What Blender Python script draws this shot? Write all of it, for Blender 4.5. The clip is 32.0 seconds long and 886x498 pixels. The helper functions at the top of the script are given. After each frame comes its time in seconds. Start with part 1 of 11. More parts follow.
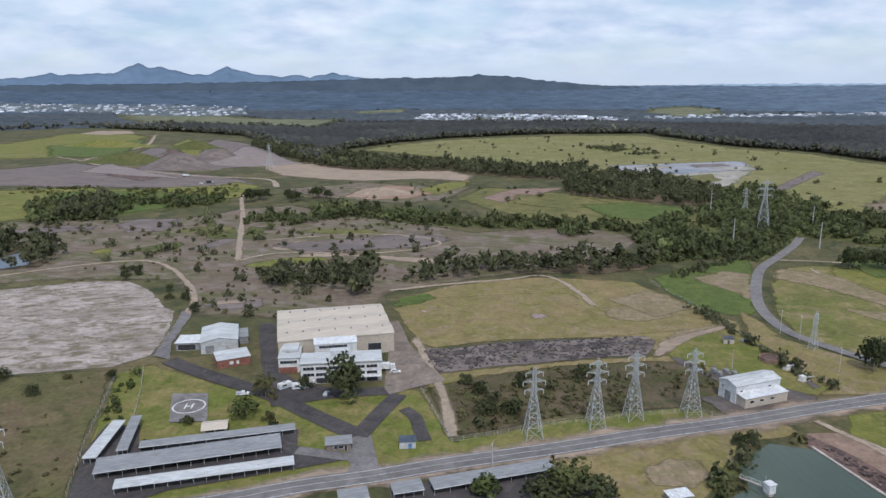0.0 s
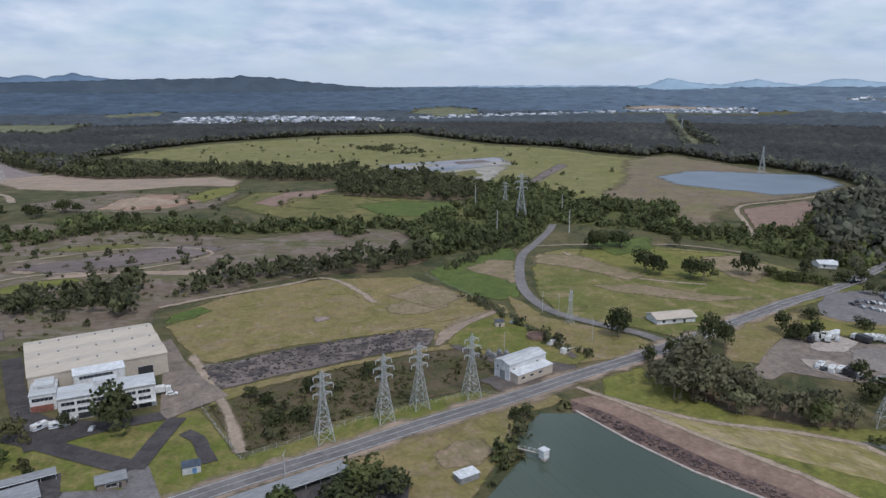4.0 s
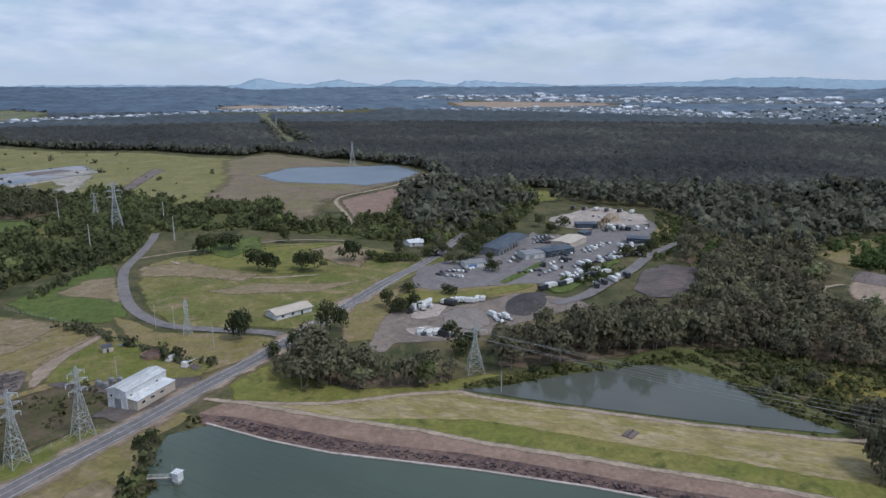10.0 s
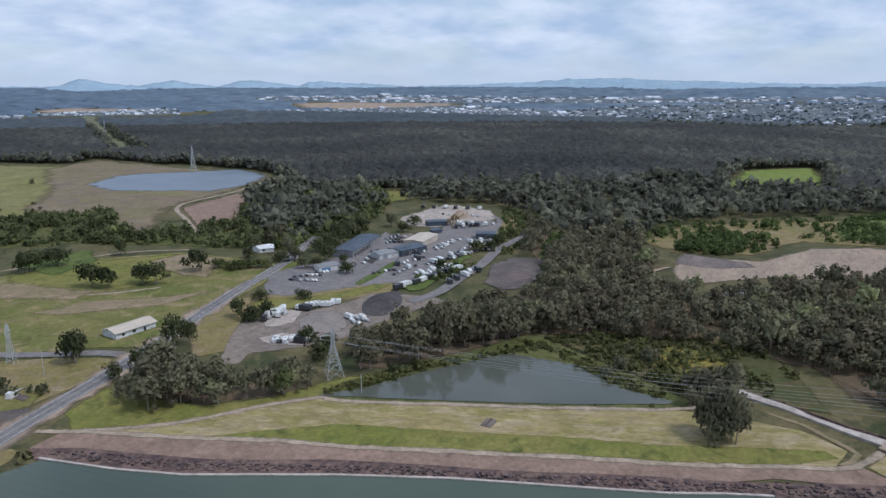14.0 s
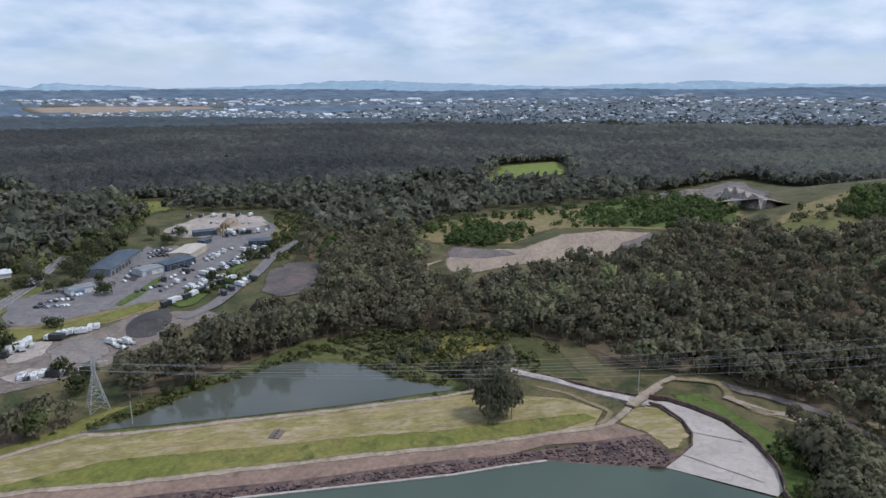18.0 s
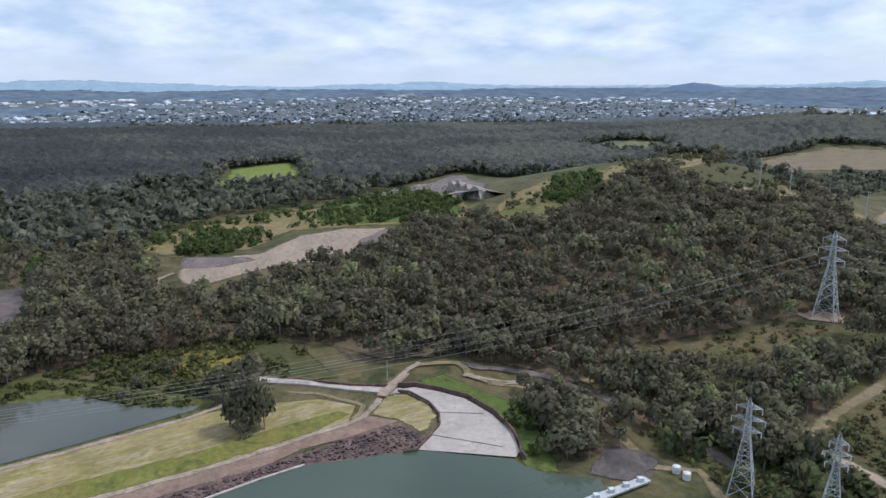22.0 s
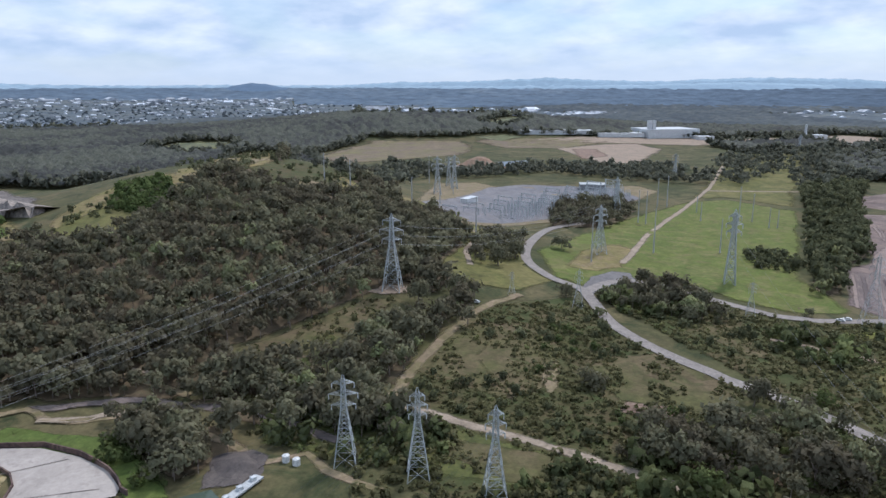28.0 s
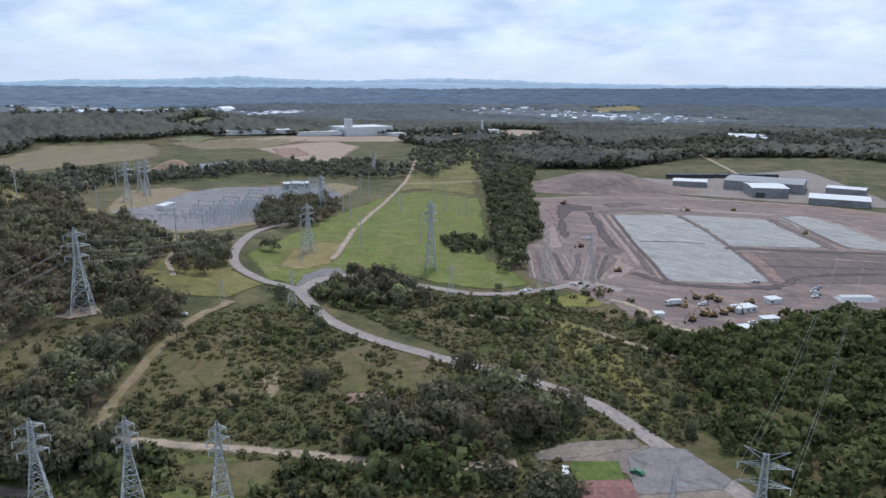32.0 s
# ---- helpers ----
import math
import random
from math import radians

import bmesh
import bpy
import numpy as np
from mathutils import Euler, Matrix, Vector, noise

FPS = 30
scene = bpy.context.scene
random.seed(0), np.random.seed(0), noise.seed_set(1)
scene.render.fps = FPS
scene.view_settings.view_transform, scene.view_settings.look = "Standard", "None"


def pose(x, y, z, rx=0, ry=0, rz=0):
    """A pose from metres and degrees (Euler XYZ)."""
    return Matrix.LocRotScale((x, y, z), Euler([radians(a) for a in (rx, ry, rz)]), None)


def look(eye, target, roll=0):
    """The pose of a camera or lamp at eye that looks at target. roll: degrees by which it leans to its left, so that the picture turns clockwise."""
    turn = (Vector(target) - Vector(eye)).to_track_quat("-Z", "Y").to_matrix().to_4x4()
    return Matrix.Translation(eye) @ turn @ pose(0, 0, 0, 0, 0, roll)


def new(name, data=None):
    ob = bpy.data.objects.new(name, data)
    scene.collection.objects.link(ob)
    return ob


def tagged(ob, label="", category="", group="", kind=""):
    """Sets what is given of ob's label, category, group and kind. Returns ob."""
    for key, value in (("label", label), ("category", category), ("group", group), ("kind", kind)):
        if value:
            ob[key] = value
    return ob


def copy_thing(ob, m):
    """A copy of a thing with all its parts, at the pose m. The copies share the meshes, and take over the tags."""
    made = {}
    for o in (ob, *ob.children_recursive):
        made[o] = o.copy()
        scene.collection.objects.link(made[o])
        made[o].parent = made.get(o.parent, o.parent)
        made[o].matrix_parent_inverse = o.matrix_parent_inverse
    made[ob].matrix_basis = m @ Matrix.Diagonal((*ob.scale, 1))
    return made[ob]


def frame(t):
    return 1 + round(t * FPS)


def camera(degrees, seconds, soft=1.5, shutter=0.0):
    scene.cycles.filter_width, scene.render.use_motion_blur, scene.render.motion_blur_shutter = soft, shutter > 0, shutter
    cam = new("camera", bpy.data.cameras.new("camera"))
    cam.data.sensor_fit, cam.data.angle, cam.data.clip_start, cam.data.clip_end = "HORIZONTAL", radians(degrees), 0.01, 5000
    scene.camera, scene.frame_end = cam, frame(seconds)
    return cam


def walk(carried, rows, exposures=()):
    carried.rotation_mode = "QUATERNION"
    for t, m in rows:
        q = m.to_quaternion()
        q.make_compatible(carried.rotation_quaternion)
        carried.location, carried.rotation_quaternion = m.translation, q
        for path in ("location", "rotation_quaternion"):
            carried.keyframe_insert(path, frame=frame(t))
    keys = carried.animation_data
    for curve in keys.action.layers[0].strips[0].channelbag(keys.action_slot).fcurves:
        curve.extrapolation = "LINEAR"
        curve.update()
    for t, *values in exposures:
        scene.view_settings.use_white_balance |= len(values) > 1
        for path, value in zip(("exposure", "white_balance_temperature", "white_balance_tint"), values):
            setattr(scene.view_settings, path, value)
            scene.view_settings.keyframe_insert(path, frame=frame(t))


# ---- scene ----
from mathutils.geometry import delaunay_2d_cdt

cam = camera(64.44, 32.0)
PATH = [
    (0.0, 0.0, 0.0, 120.0, 76.90, 0.11, 0.00),
    (1.0, 0.0, 0.0, 120.0, 76.96, 0.05, -2.63),
    (2.0, 0.0, 0.0, 120.0, 76.99, 0.04, -7.51),
    (2.5, 0.0, 0.0, 120.0, 76.99, 0.06, -10.15),
    (4.5, 0.0, 0.0, 120.0, 76.99, 0.09, -21.58),
    (5.0, 0.0, 0.0, 120.0, 77.00, 0.06, -24.96),
    (6.0, 0.0, 0.0, 120.0, 77.01, 0.11, -31.28),
    (7.0, 0.0, 0.0, 120.0, 77.03, 0.05, -36.89),
    (8.0, 0.0, 0.0, 120.0, 77.01, 0.05, -41.48),
    (9.0, 0.0, 0.0, 120.0, 76.98, 0.03, -45.88),
    (10.0, 0.0, 0.0, 120.0, 76.93, 0.06, -50.13),
    (11.0, 0.0, 0.0, 120.0, 76.89, 0.08, -52.97),
    (12.0, 0.0, 0.0, 120.0, 76.91, 0.08, -56.55),
    (13.0, 0.0, 0.0, 120.0, 76.95, 0.11, -58.78),
    (14.0, 0.0, 0.0, 120.0, 76.97, 0.17, -62.38),
    (14.5, 0.0, 0.0, 120.0, 76.99, 0.18, -64.02),
    (16.5, 0.0, 0.0, 120.0, 77.07, 0.16, -73.44),
    (17.0, 0.0, 0.0, 120.0, 77.08, 0.20, -75.98),
    (18.0, 0.0, 0.0, 120.0, 77.08, 0.21, -80.94),
    (19.0, 0.0, 0.0, 120.0, 77.07, 0.20, -85.89),
    (20.0, 0.0, 0.0, 120.0, 77.06, 0.23, -91.30),
    (21.0, 0.0, 0.0, 120.0, 77.06, 0.22, -96.85),
    (22.0, 0.0, 0.0, 120.0, 77.06, 0.15, -102.41),
    (23.0, 0.0, 0.0, 120.0, 77.08, 0.14, -108.09),
    (24.0, 0.0, 0.0, 120.0, 77.12, 0.08, -113.80),
    (25.0, 0.0, 0.0, 120.0, 77.10, 0.08, -119.44),
    (25.5, 0.0, 0.0, 120.0, 77.08, 0.08, -122.28),
    (27.5, 0.0, 0.0, 120.0, 77.01, 0.09, -133.68),
    (28.0, 0.0, 0.0, 120.0, 77.01, 0.08, -136.36),
    (29.0, 0.0, 0.0, 120.0, 76.98, -0.04, -142.08),
    (30.0, 0.0, 0.0, 120.0, 76.99, -0.12, -148.40),
    (31.0, 0.0, 0.0, 120.0, 76.96, -0.20, -155.17),
    (32.0, 0.0, 0.0, 120.0, 76.96, -0.21, -160.23),
]
EXPOSURES = [(0.0, 0.13, 5750, 11), (2.0, -0.03, 5750, 11), (5.0, -0.12, 5680, 11), (7.0, -0.03, 5680, 11), (9.0, -0.14, 5560, 11), (13.0, -0.04, 5520, 11), (18.0, 0.04, 5560, 11), (22.0, 0.24, 5620, 11), (25.0, 0.36, 5620, 11), (29.0, 0.20, 5560, 11), (32.0, 0.22, 5570, 11)]
walk(cam, [(t, pose(*p)) for t, *p in PATH], exposures=EXPOSURES)

# ---- world and sun ----
SUN_AZ, SUN_EL = 172.0, 56.0
world = bpy.data.worlds.new("sky")
scene.world = world
world.use_nodes = True
wn, wl = world.node_tree.nodes, world.node_tree.links
wn.clear()
sky = wn.new("ShaderNodeTexSky")
sky.sky_type, sky.sun_disc = "NISHITA", False
sky.sun_elevation, sky.sun_rotation = radians(SUN_EL), radians(SUN_AZ)
sky.air_density, sky.dust_density, sky.ozone_density = 1.0, 0.6, 1.5
blue = wn.new("ShaderNodeBackground")
blue.inputs[1].default_value = 0.10
wl.new(sky.outputs[0], blue.inputs[0])
co = wn.new("ShaderNodeTexCoord")
sep = wn.new("ShaderNodeSeparateXYZ")
wl.new(co.outputs["Generated"], sep.inputs[0])


def wmath(op, a, b, clamp=False):
    n = wn.new("ShaderNodeMath")
    n.operation, n.use_clamp = op, clamp
    for i, q in enumerate((a, b)):
        if isinstance(q, (int, float)):
            n.inputs[i].default_value = q
        else:
            wl.new(q, n.inputs[i])
    return n.outputs[0]


up = wmath("ADD", wmath("MAXIMUM", sep.outputs[2], 0.0), 0.26)
flat = wn.new("ShaderNodeCombineXYZ")
wl.new(wmath("DIVIDE", sep.outputs[0], up), flat.inputs[0])
wl.new(wmath("DIVIDE", sep.outputs[1], up), flat.inputs[1])
cl = wn.new("ShaderNodeTexNoise")
cl.inputs["Scale"].default_value, cl.inputs["Detail"].default_value, cl.inputs["Roughness"].default_value = 1.9, 7.0, 0.5
wl.new(flat.outputs[0], cl.inputs["Vector"])
cover = wn.new("ShaderNodeMapRange")
cover.interpolation_type = "SMOOTHSTEP"
cover.inputs["From Min"].default_value, cover.inputs["From Max"].default_value = 0.40, 0.56
cover.inputs["To Min"].default_value, cover.inputs["To Max"].default_value = 0.60, 1.0
wl.new(cl.outputs[0], cover.inputs["Value"])
shade = wn.new("ShaderNodeTexNoise")
shade.inputs["Scale"].default_value, shade.inputs["Detail"].default_value, shade.inputs["Roughness"].default_value = 3.4, 7.0, 0.52
wl.new(flat.outputs[0], shade.inputs["Vector"])
clearer = wn.new("ShaderNodeMapRange")
clearer.interpolation_type = "SMOOTHSTEP"
clearer.inputs["From Min"].default_value, clearer.inputs["From Max"].default_value = 0.0, 0.075
clearer.inputs["To Min"].default_value, clearer.inputs["To Max"].default_value = 0.12, 1.0
wl.new(sep.outputs[2], clearer.inputs["Value"])
lit = wmath("ADD", wmath("MULTIPLY", wmath("SUBTRACT", shade.outputs[0], 0.5), clearer.outputs[0]), wmath("ADD", wmath("MULTIPLY", clearer.outputs[0], 0.04), 0.47))
thick_ = wmath("ADD", wmath("MULTIPLY", wmath("SUBTRACT", cover.outputs[0], 0.86), clearer.outputs[0]), 0.86)
ramp = wn.new("ShaderNodeValToRGB")
ramp.color_ramp.elements[0].position, ramp.color_ramp.elements[0].color = 0.36, (0.56, 0.66, 0.79, 1)
ramp.color_ramp.elements[1].position, ramp.color_ramp.elements[1].color = 0.66, (0.90, 0.93, 0.97, 1)
wl.new(lit, ramp.inputs[0])
cloud = wn.new("ShaderNodeBackground")
cloud.inputs[1].default_value = 0.84
wl.new(ramp.outputs[0], cloud.inputs[0])
mixs = wn.new("ShaderNodeMixShader")
wl.new(thick_, mixs.inputs[0])
wl.new(blue.outputs[0], mixs.inputs[1])
wl.new(cloud.outputs[0], mixs.inputs[2])
wout = wn.new("ShaderNodeOutputWorld")
wl.new(mixs.outputs[0], wout.inputs[0])

sun = new("sun", bpy.data.lights.new("sun", "SUN"))
sun.data.energy, sun.data.angle, sun.data.color = 2.3, radians(10), (1.0, 0.90, 0.79)
sa, se = radians(SUN_AZ), radians(SUN_EL)
sun.matrix_world = look((0, 0, 0), (-math.sin(sa) * math.cos(se), -math.cos(sa) * math.cos(se), -math.sin(se)))


# ---- materials ----
MATS = {}
TONE = (0.93, 0.86, 0.82)


def worn_border(m, coarse, fine_):
    """Lets a ground cover break up into tufts and gaps where its border fades out."""
    n, l = m.node_tree.nodes, m.node_tree.links
    at = n.new("ShaderNodeAttribute")
    at.attribute_name = "fade"
    tc = n.new("ShaderNodeTexCoord")
    total = None
    for s, w in ((coarse, 0.9), (fine_, 0.55)):
        q = n.new("ShaderNodeTexNoise")
        q.inputs["Scale"].default_value, q.inputs["Detail"].default_value, q.inputs["Roughness"].default_value = s, 5.0, 0.6
        l.new(tc.outputs["Object"], q.inputs["Vector"])
        k = n.new("ShaderNodeMath")
        k.operation = "MULTIPLY_ADD"
        l.new(q.outputs[0], k.inputs[0])
        k.inputs[1].default_value, k.inputs[2].default_value = w, -0.5 * w
        if total is not None:
            a = n.new("ShaderNodeMath")
            l.new(total, a.inputs[0])
            l.new(k.outputs[0], a.inputs[1])
            k = a
        total = k.outputs[0]
    v = n.new("ShaderNodeMath")
    v.operation = "SUBTRACT"
    l.new(total, v.inputs[0])
    l.new(at.outputs["Fac"], v.inputs[1])
    r = n.new("ShaderNodeMapRange")
    r.inputs["From Min"].default_value, r.inputs["From Max"].default_value = -0.82, -0.24
    l.new(v.outputs[0], r.inputs["Value"])
    clear = n.new("ShaderNodeBsdfTransparent")
    mx = n.new("ShaderNodeMixShader")
    l.new(r.outputs[0], mx.inputs[0])
    l.new(clear.outputs[0], mx.inputs[1])
    l.new(n["Principled BSDF"].outputs[0], mx.inputs[2])
    l.new(mx.outputs[0], n["Material Output"].inputs[0])


SOFT_BORDER = True


def mat(name, c1, c2, c3=None, scale=0.05, fine=0.8, rough=0.95, bump=0.3, metal=0.0, spots=0.25, streak=None, island=0.0, spec=0.2, soft=1.0):
    """A weathered surface: broad patches of two colours, fine grain and sparse stains of a third colour, in metres."""
    if name in MATS:
        return MATS[name]
    c1, c2, c3 = [c and tuple(a * k for a, k in zip(c, TONE)) for c in (c1, c2, c3)]
    m = bpy.data.materials.new(name)
    m.use_nodes = True
    n, l = m.node_tree.nodes, m.node_tree.links
    b = n["Principled BSDF"]
    tc = n.new("ShaderNodeTexCoord")
    vec = tc.outputs["Object"]
    if streak:
        mp = n.new("ShaderNodeMapping")
        mp.vector_type = "TEXTURE"
        mp.inputs["Scale"].default_value = [1 / q for q in streak[:3]]
        mp.inputs["Rotation"].default_value = (0, 0, radians(streak[3]) if len(streak) > 3 else 0)
        l.new(vec, mp.inputs[0])
        vec = mp.outputs[0]

    def noise_at(s, detail=6.0, r=0.6, d=0.0):
        q = n.new("ShaderNodeTexNoise")
        q.inputs["Scale"].default_value, q.inputs["Detail"].default_value = s, detail
        q.inputs["Roughness"].default_value, q.inputs["Distortion"].default_value = r, d
        l.new(vec, q.inputs["Vector"])
        return q.outputs[0]

    def ranged(v, lo, hi, a=0.0, z=1.0):
        q = n.new("ShaderNodeMapRange")
        for i, x in zip(("From Min", "From Max", "To Min", "To Max"), (lo, hi, a, z)):
            q.inputs[i].default_value = x
        l.new(v, q.inputs["Value"])
        return q.outputs[0]

    def mixed(f, a, z, mode="MIX"):
        q = n.new("ShaderNodeMix")
        q.data_type, q.blend_type = "RGBA", mode
        for i, x in ((0, f), (6, a), (7, z)):
            if isinstance(x, (int, float)):
                q.inputs[i].default_value = x
            elif isinstance(x, tuple):
                q.inputs[i].default_value = (*x, 1)
            else:
                l.new(x, q.inputs[i])
        return q.outputs[2]

    grain = noise_at(fine, 7.0, 0.72)
    col = mixed(ranged(noise_at(scale, 7.0, 0.62, 0.5), 0.40, 0.60), c1, c2)
    if c3:
        col = mixed(ranged(noise_at(scale * 2.7, 6.0, 0.7, 1.0), 0.62 - spots * 0.3, 0.72 - spots * 0.2), col, c3)
    col = mixed(1.0, col, mixed(ranged(grain, 0.25, 0.75), (1 - 0.36 * soft,) * 3, (1 + 0.34 * soft,) * 3), "MULTIPLY")
    col = mixed(1.0, col, mixed(ranged(noise_at((scale * fine) ** 0.5, 5.0, 0.7, 0.6), 0.3, 0.7), (1 - 0.24 * soft,) * 3, (1 + 0.24 * soft,) * 3), "MULTIPLY")
    if SOFT_BORDER:
        col = mixed(ranged(noise_at(scale * 5.5, 6.0, 0.7, 0.8), 0.50, 0.64, 0.0, 0.45 * soft), col, mixed(0.5, c1, c3 or c2))
    if island:
        geo = n.new("ShaderNodeNewGeometry")
        col = mixed(1.0, col, mixed(geo.outputs["Random Per Island"], (1 - island,) * 3, (1 + island,) * 3), "MULTIPLY")
    l.new(col, b.inputs["Base Color"])
    b.inputs["Roughness"].default_value, b.inputs["Metallic"].default_value = rough, metal
    b.inputs["Specular IOR Level"].default_value = spec
    if bump:
        bp = n.new("ShaderNodeBump")
        bp.inputs["Strength"].default_value, bp.inputs["Distance"].default_value = bump, 0.4
        l.new(grain, bp.inputs["Height"])
        l.new(bp.outputs[0], b.inputs["Normal"])
    if SOFT_BORDER:
        worn_border(m, (scale * fine) ** 0.5, fine * 0.9)
    MATS[name] = m
    return m


def water(name, deep, rough=0.08, wave=0.6):
    m = bpy.data.materials.new(name)
    m.use_nodes = True
    n, l = m.node_tree.nodes, m.node_tree.links
    b = n["Principled BSDF"]
    tc = n.new("ShaderNodeTexCoord")
    q = n.new("ShaderNodeTexNoise")
    q.inputs["Scale"].default_value, q.inputs["Detail"].default_value = 0.02, 4.0
    l.new(tc.outputs["Object"], q.inputs["Vector"])
    r = n.new("ShaderNodeValToRGB")
    r.color_ramp.elements[0].position, r.color_ramp.elements[1].position = 0.35, 0.7
    r.color_ramp.elements[0].color = (*deep, 1)
    r.color_ramp.elements[1].color = (*[c * 1.25 for c in deep], 1)
    l.new(q.outputs[0], r.inputs[0])
    l.new(r.outputs[0], b.inputs["Base Color"])
    b.inputs["Roughness"].default_value, b.inputs["IOR"].default_value = rough, 1.33
    w = n.new("ShaderNodeTexNoise")
    w.inputs["Scale"].default_value, w.inputs["Detail"].default_value = 0.7, 3.0
    l.new(tc.outputs["Object"], w.inputs["Vector"])
    bp = n.new("ShaderNodeBump")
    bp.inputs["Strength"].default_value, bp.inputs["Distance"].default_value = wave * 0.15, 0.15
    l.new(w.outputs[0], bp.inputs["Height"])
    l.new(bp.outputs[0], b.inputs["Normal"])
    worn_border(m, 0.06, 0.3)
    MATS[name] = m
    return m


mat("ground", (0.085, 0.092, 0.040), (0.14, 0.125, 0.065), (0.045, 0.058, 0.025), 0.012, 0.35, spots=0.5)
mat("heath", (0.158, 0.128, 0.100), (0.108, 0.116, 0.052), (0.215, 0.188, 0.165), 0.026, 0.5, spots=0.5, streak=(0.75, 1.3, 1, -12))
mat("scrub_brown", (0.120, 0.098, 0.065), (0.085, 0.075, 0.042), (0.070, 0.080, 0.030), 0.04, 0.5, spots=0.5)
mat("scrub_olive", (0.082, 0.086, 0.035), (0.112, 0.094, 0.050), (0.060, 0.078, 0.028), 0.03, 0.45, spots=0.6)
mat("scrub_yellow", (0.24, 0.20, 0.05), (0.13, 0.13, 0.04), (0.06, 0.08, 0.03), 0.06, 0.5, spots=0.5)
mat("brown_grass", (0.140, 0.115, 0.068), (0.108, 0.110, 0.045), (0.080, 0.088, 0.035), 0.035, 0.5, spots=0.4)
mat("grass_green", (0.155, 0.175, 0.042), (0.200, 0.195, 0.062), (0.085, 0.110, 0.030), 0.03, 0.5)
mat("lawn_grass", (0.130, 0.155, 0.035), (0.205, 0.185, 0.075), (0.105, 0.140, 0.025), 0.05, 0.6, spots=0.4)
mat("grass_rich", (0.088, 0.135, 0.032), (0.115, 0.150, 0.042), (0.070, 0.098, 0.028), 0.05, 0.5, spots=0.4)
mat("grass_lush", (0.090, 0.112, 0.034), (0.128, 0.132, 0.050), (0.065, 0.080, 0.028), 0.05, 0.5, spots=0.5)
mat("grass_bright", (0.150, 0.210, 0.040), (0.180, 0.225, 0.060), None, 0.03, 0.3)
mat("grass_yellow", (0.185, 0.175, 0.070), (0.130, 0.140, 0.045), (0.085, 0.095, 0.035), 0.02, 0.3, spots=0.4)
mat("grass_dry", (0.225, 0.190, 0.090), (0.175, 0.170, 0.060), (0.250, 0.205, 0.130), 0.035, 0.5, spots=0.4)
mat("field_grass", (0.165, 0.165, 0.055), (0.112, 0.138, 0.035), (0.250, 0.210, 0.120), 0.02, 0.4, spots=0.4)
mat("field_green", (0.135, 0.168, 0.042), (0.108, 0.148, 0.036), (0.170, 0.172, 0.068), 0.025, 0.4, spots=0.5)
mat("grass_dam", (0.285, 0.250, 0.115), (0.215, 0.205, 0.075), (0.340, 0.295, 0.185), 0.04, 0.5, spots=0.55, streak=(0.6, 1.25, 1, -68.5))
mat("meadow_grass", (0.185, 0.190, 0.070), (0.215, 0.210, 0.095), (0.140, 0.155, 0.055), 0.008, 0.15)
mat("meadow_dry", (0.205, 0.172, 0.120), (0.180, 0.172, 0.085), (0.180, 0.148, 0.118), 0.010, 0.2, spots=0.5)
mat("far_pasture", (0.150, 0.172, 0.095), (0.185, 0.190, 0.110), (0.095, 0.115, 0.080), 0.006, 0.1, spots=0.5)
# Ground of the far towns, with blue distance haze painted into it.
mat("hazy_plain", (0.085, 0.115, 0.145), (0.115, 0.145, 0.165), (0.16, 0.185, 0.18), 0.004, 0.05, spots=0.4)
mat("forest_floor", (0.120, 0.098, 0.064), (0.150, 0.122, 0.080), (0.085, 0.085, 0.045), 0.03, 0.3)
mat("spoil_grey", (0.150, 0.135, 0.130), (0.205, 0.180, 0.170), (0.115, 0.105, 0.105), 0.02, 0.2, streak=(1, 3, 1))
mat("spoil_pale", (0.260, 0.235, 0.225), (0.220, 0.200, 0.195), None, 0.03, 0.3, streak=(1, 4, 1))
mat("soil_pale", (0.360, 0.300, 0.235), (0.290, 0.245, 0.195), (0.235, 0.205, 0.165), 0.02, 0.3, streak=(1, 3, 1))
mat("soil_sand", (0.275, 0.225, 0.158), (0.222, 0.192, 0.118), (0.178, 0.165, 0.085), 0.05, 0.5, spots=0.5)
mat("soil_orange", (0.290, 0.200, 0.145), (0.330, 0.265, 0.205), (0.185, 0.150, 0.095), 0.03, 0.3)
mat("soil_brown", (0.260, 0.195, 0.155), (0.215, 0.162, 0.130), (0.290, 0.225, 0.185), 0.05, 0.5)
mat("soil_yard", (0.245, 0.215, 0.182), (0.200, 0.178, 0.155), (0.165, 0.152, 0.140), 0.06, 0.6, spots=0.5)
mat("track_pale", (0.370, 0.320, 0.255), (0.300, 0.260, 0.205), (0.225, 0.200, 0.135), 0.08, 0.6)
mat("ash_blue", (0.270, 0.300, 0.340), (0.350, 0.370, 0.400), (0.180, 0.215, 0.260), 0.012, 0.2, streak=(1, 4, 1))
mat("ash_white", (0.370, 0.370, 0.340), (0.230, 0.235, 0.170), (0.430, 0.430, 0.420), 0.02, 0.2)
mat("concrete_old", (0.430, 0.405, 0.385), (0.285, 0.260, 0.238), (0.150, 0.140, 0.092), 0.045, 0.6, spots=0.55, streak=(0.75, 1.3, 1, 7))
mat("concrete", (0.470, 0.450, 0.420), (0.400, 0.380, 0.355), (0.300, 0.285, 0.265), 0.06, 0.7)
mat("coal_ground", (0.075, 0.068, 0.072), (0.215, 0.190, 0.160), (0.050, 0.046, 0.050), 0.06, 0.5, spots=0.6, streak=(0.8, 1.6, 1, -8))
mat("gravel_dark", (0.095, 0.088, 0.088), (0.140, 0.128, 0.120), None, 0.06, 1.0)
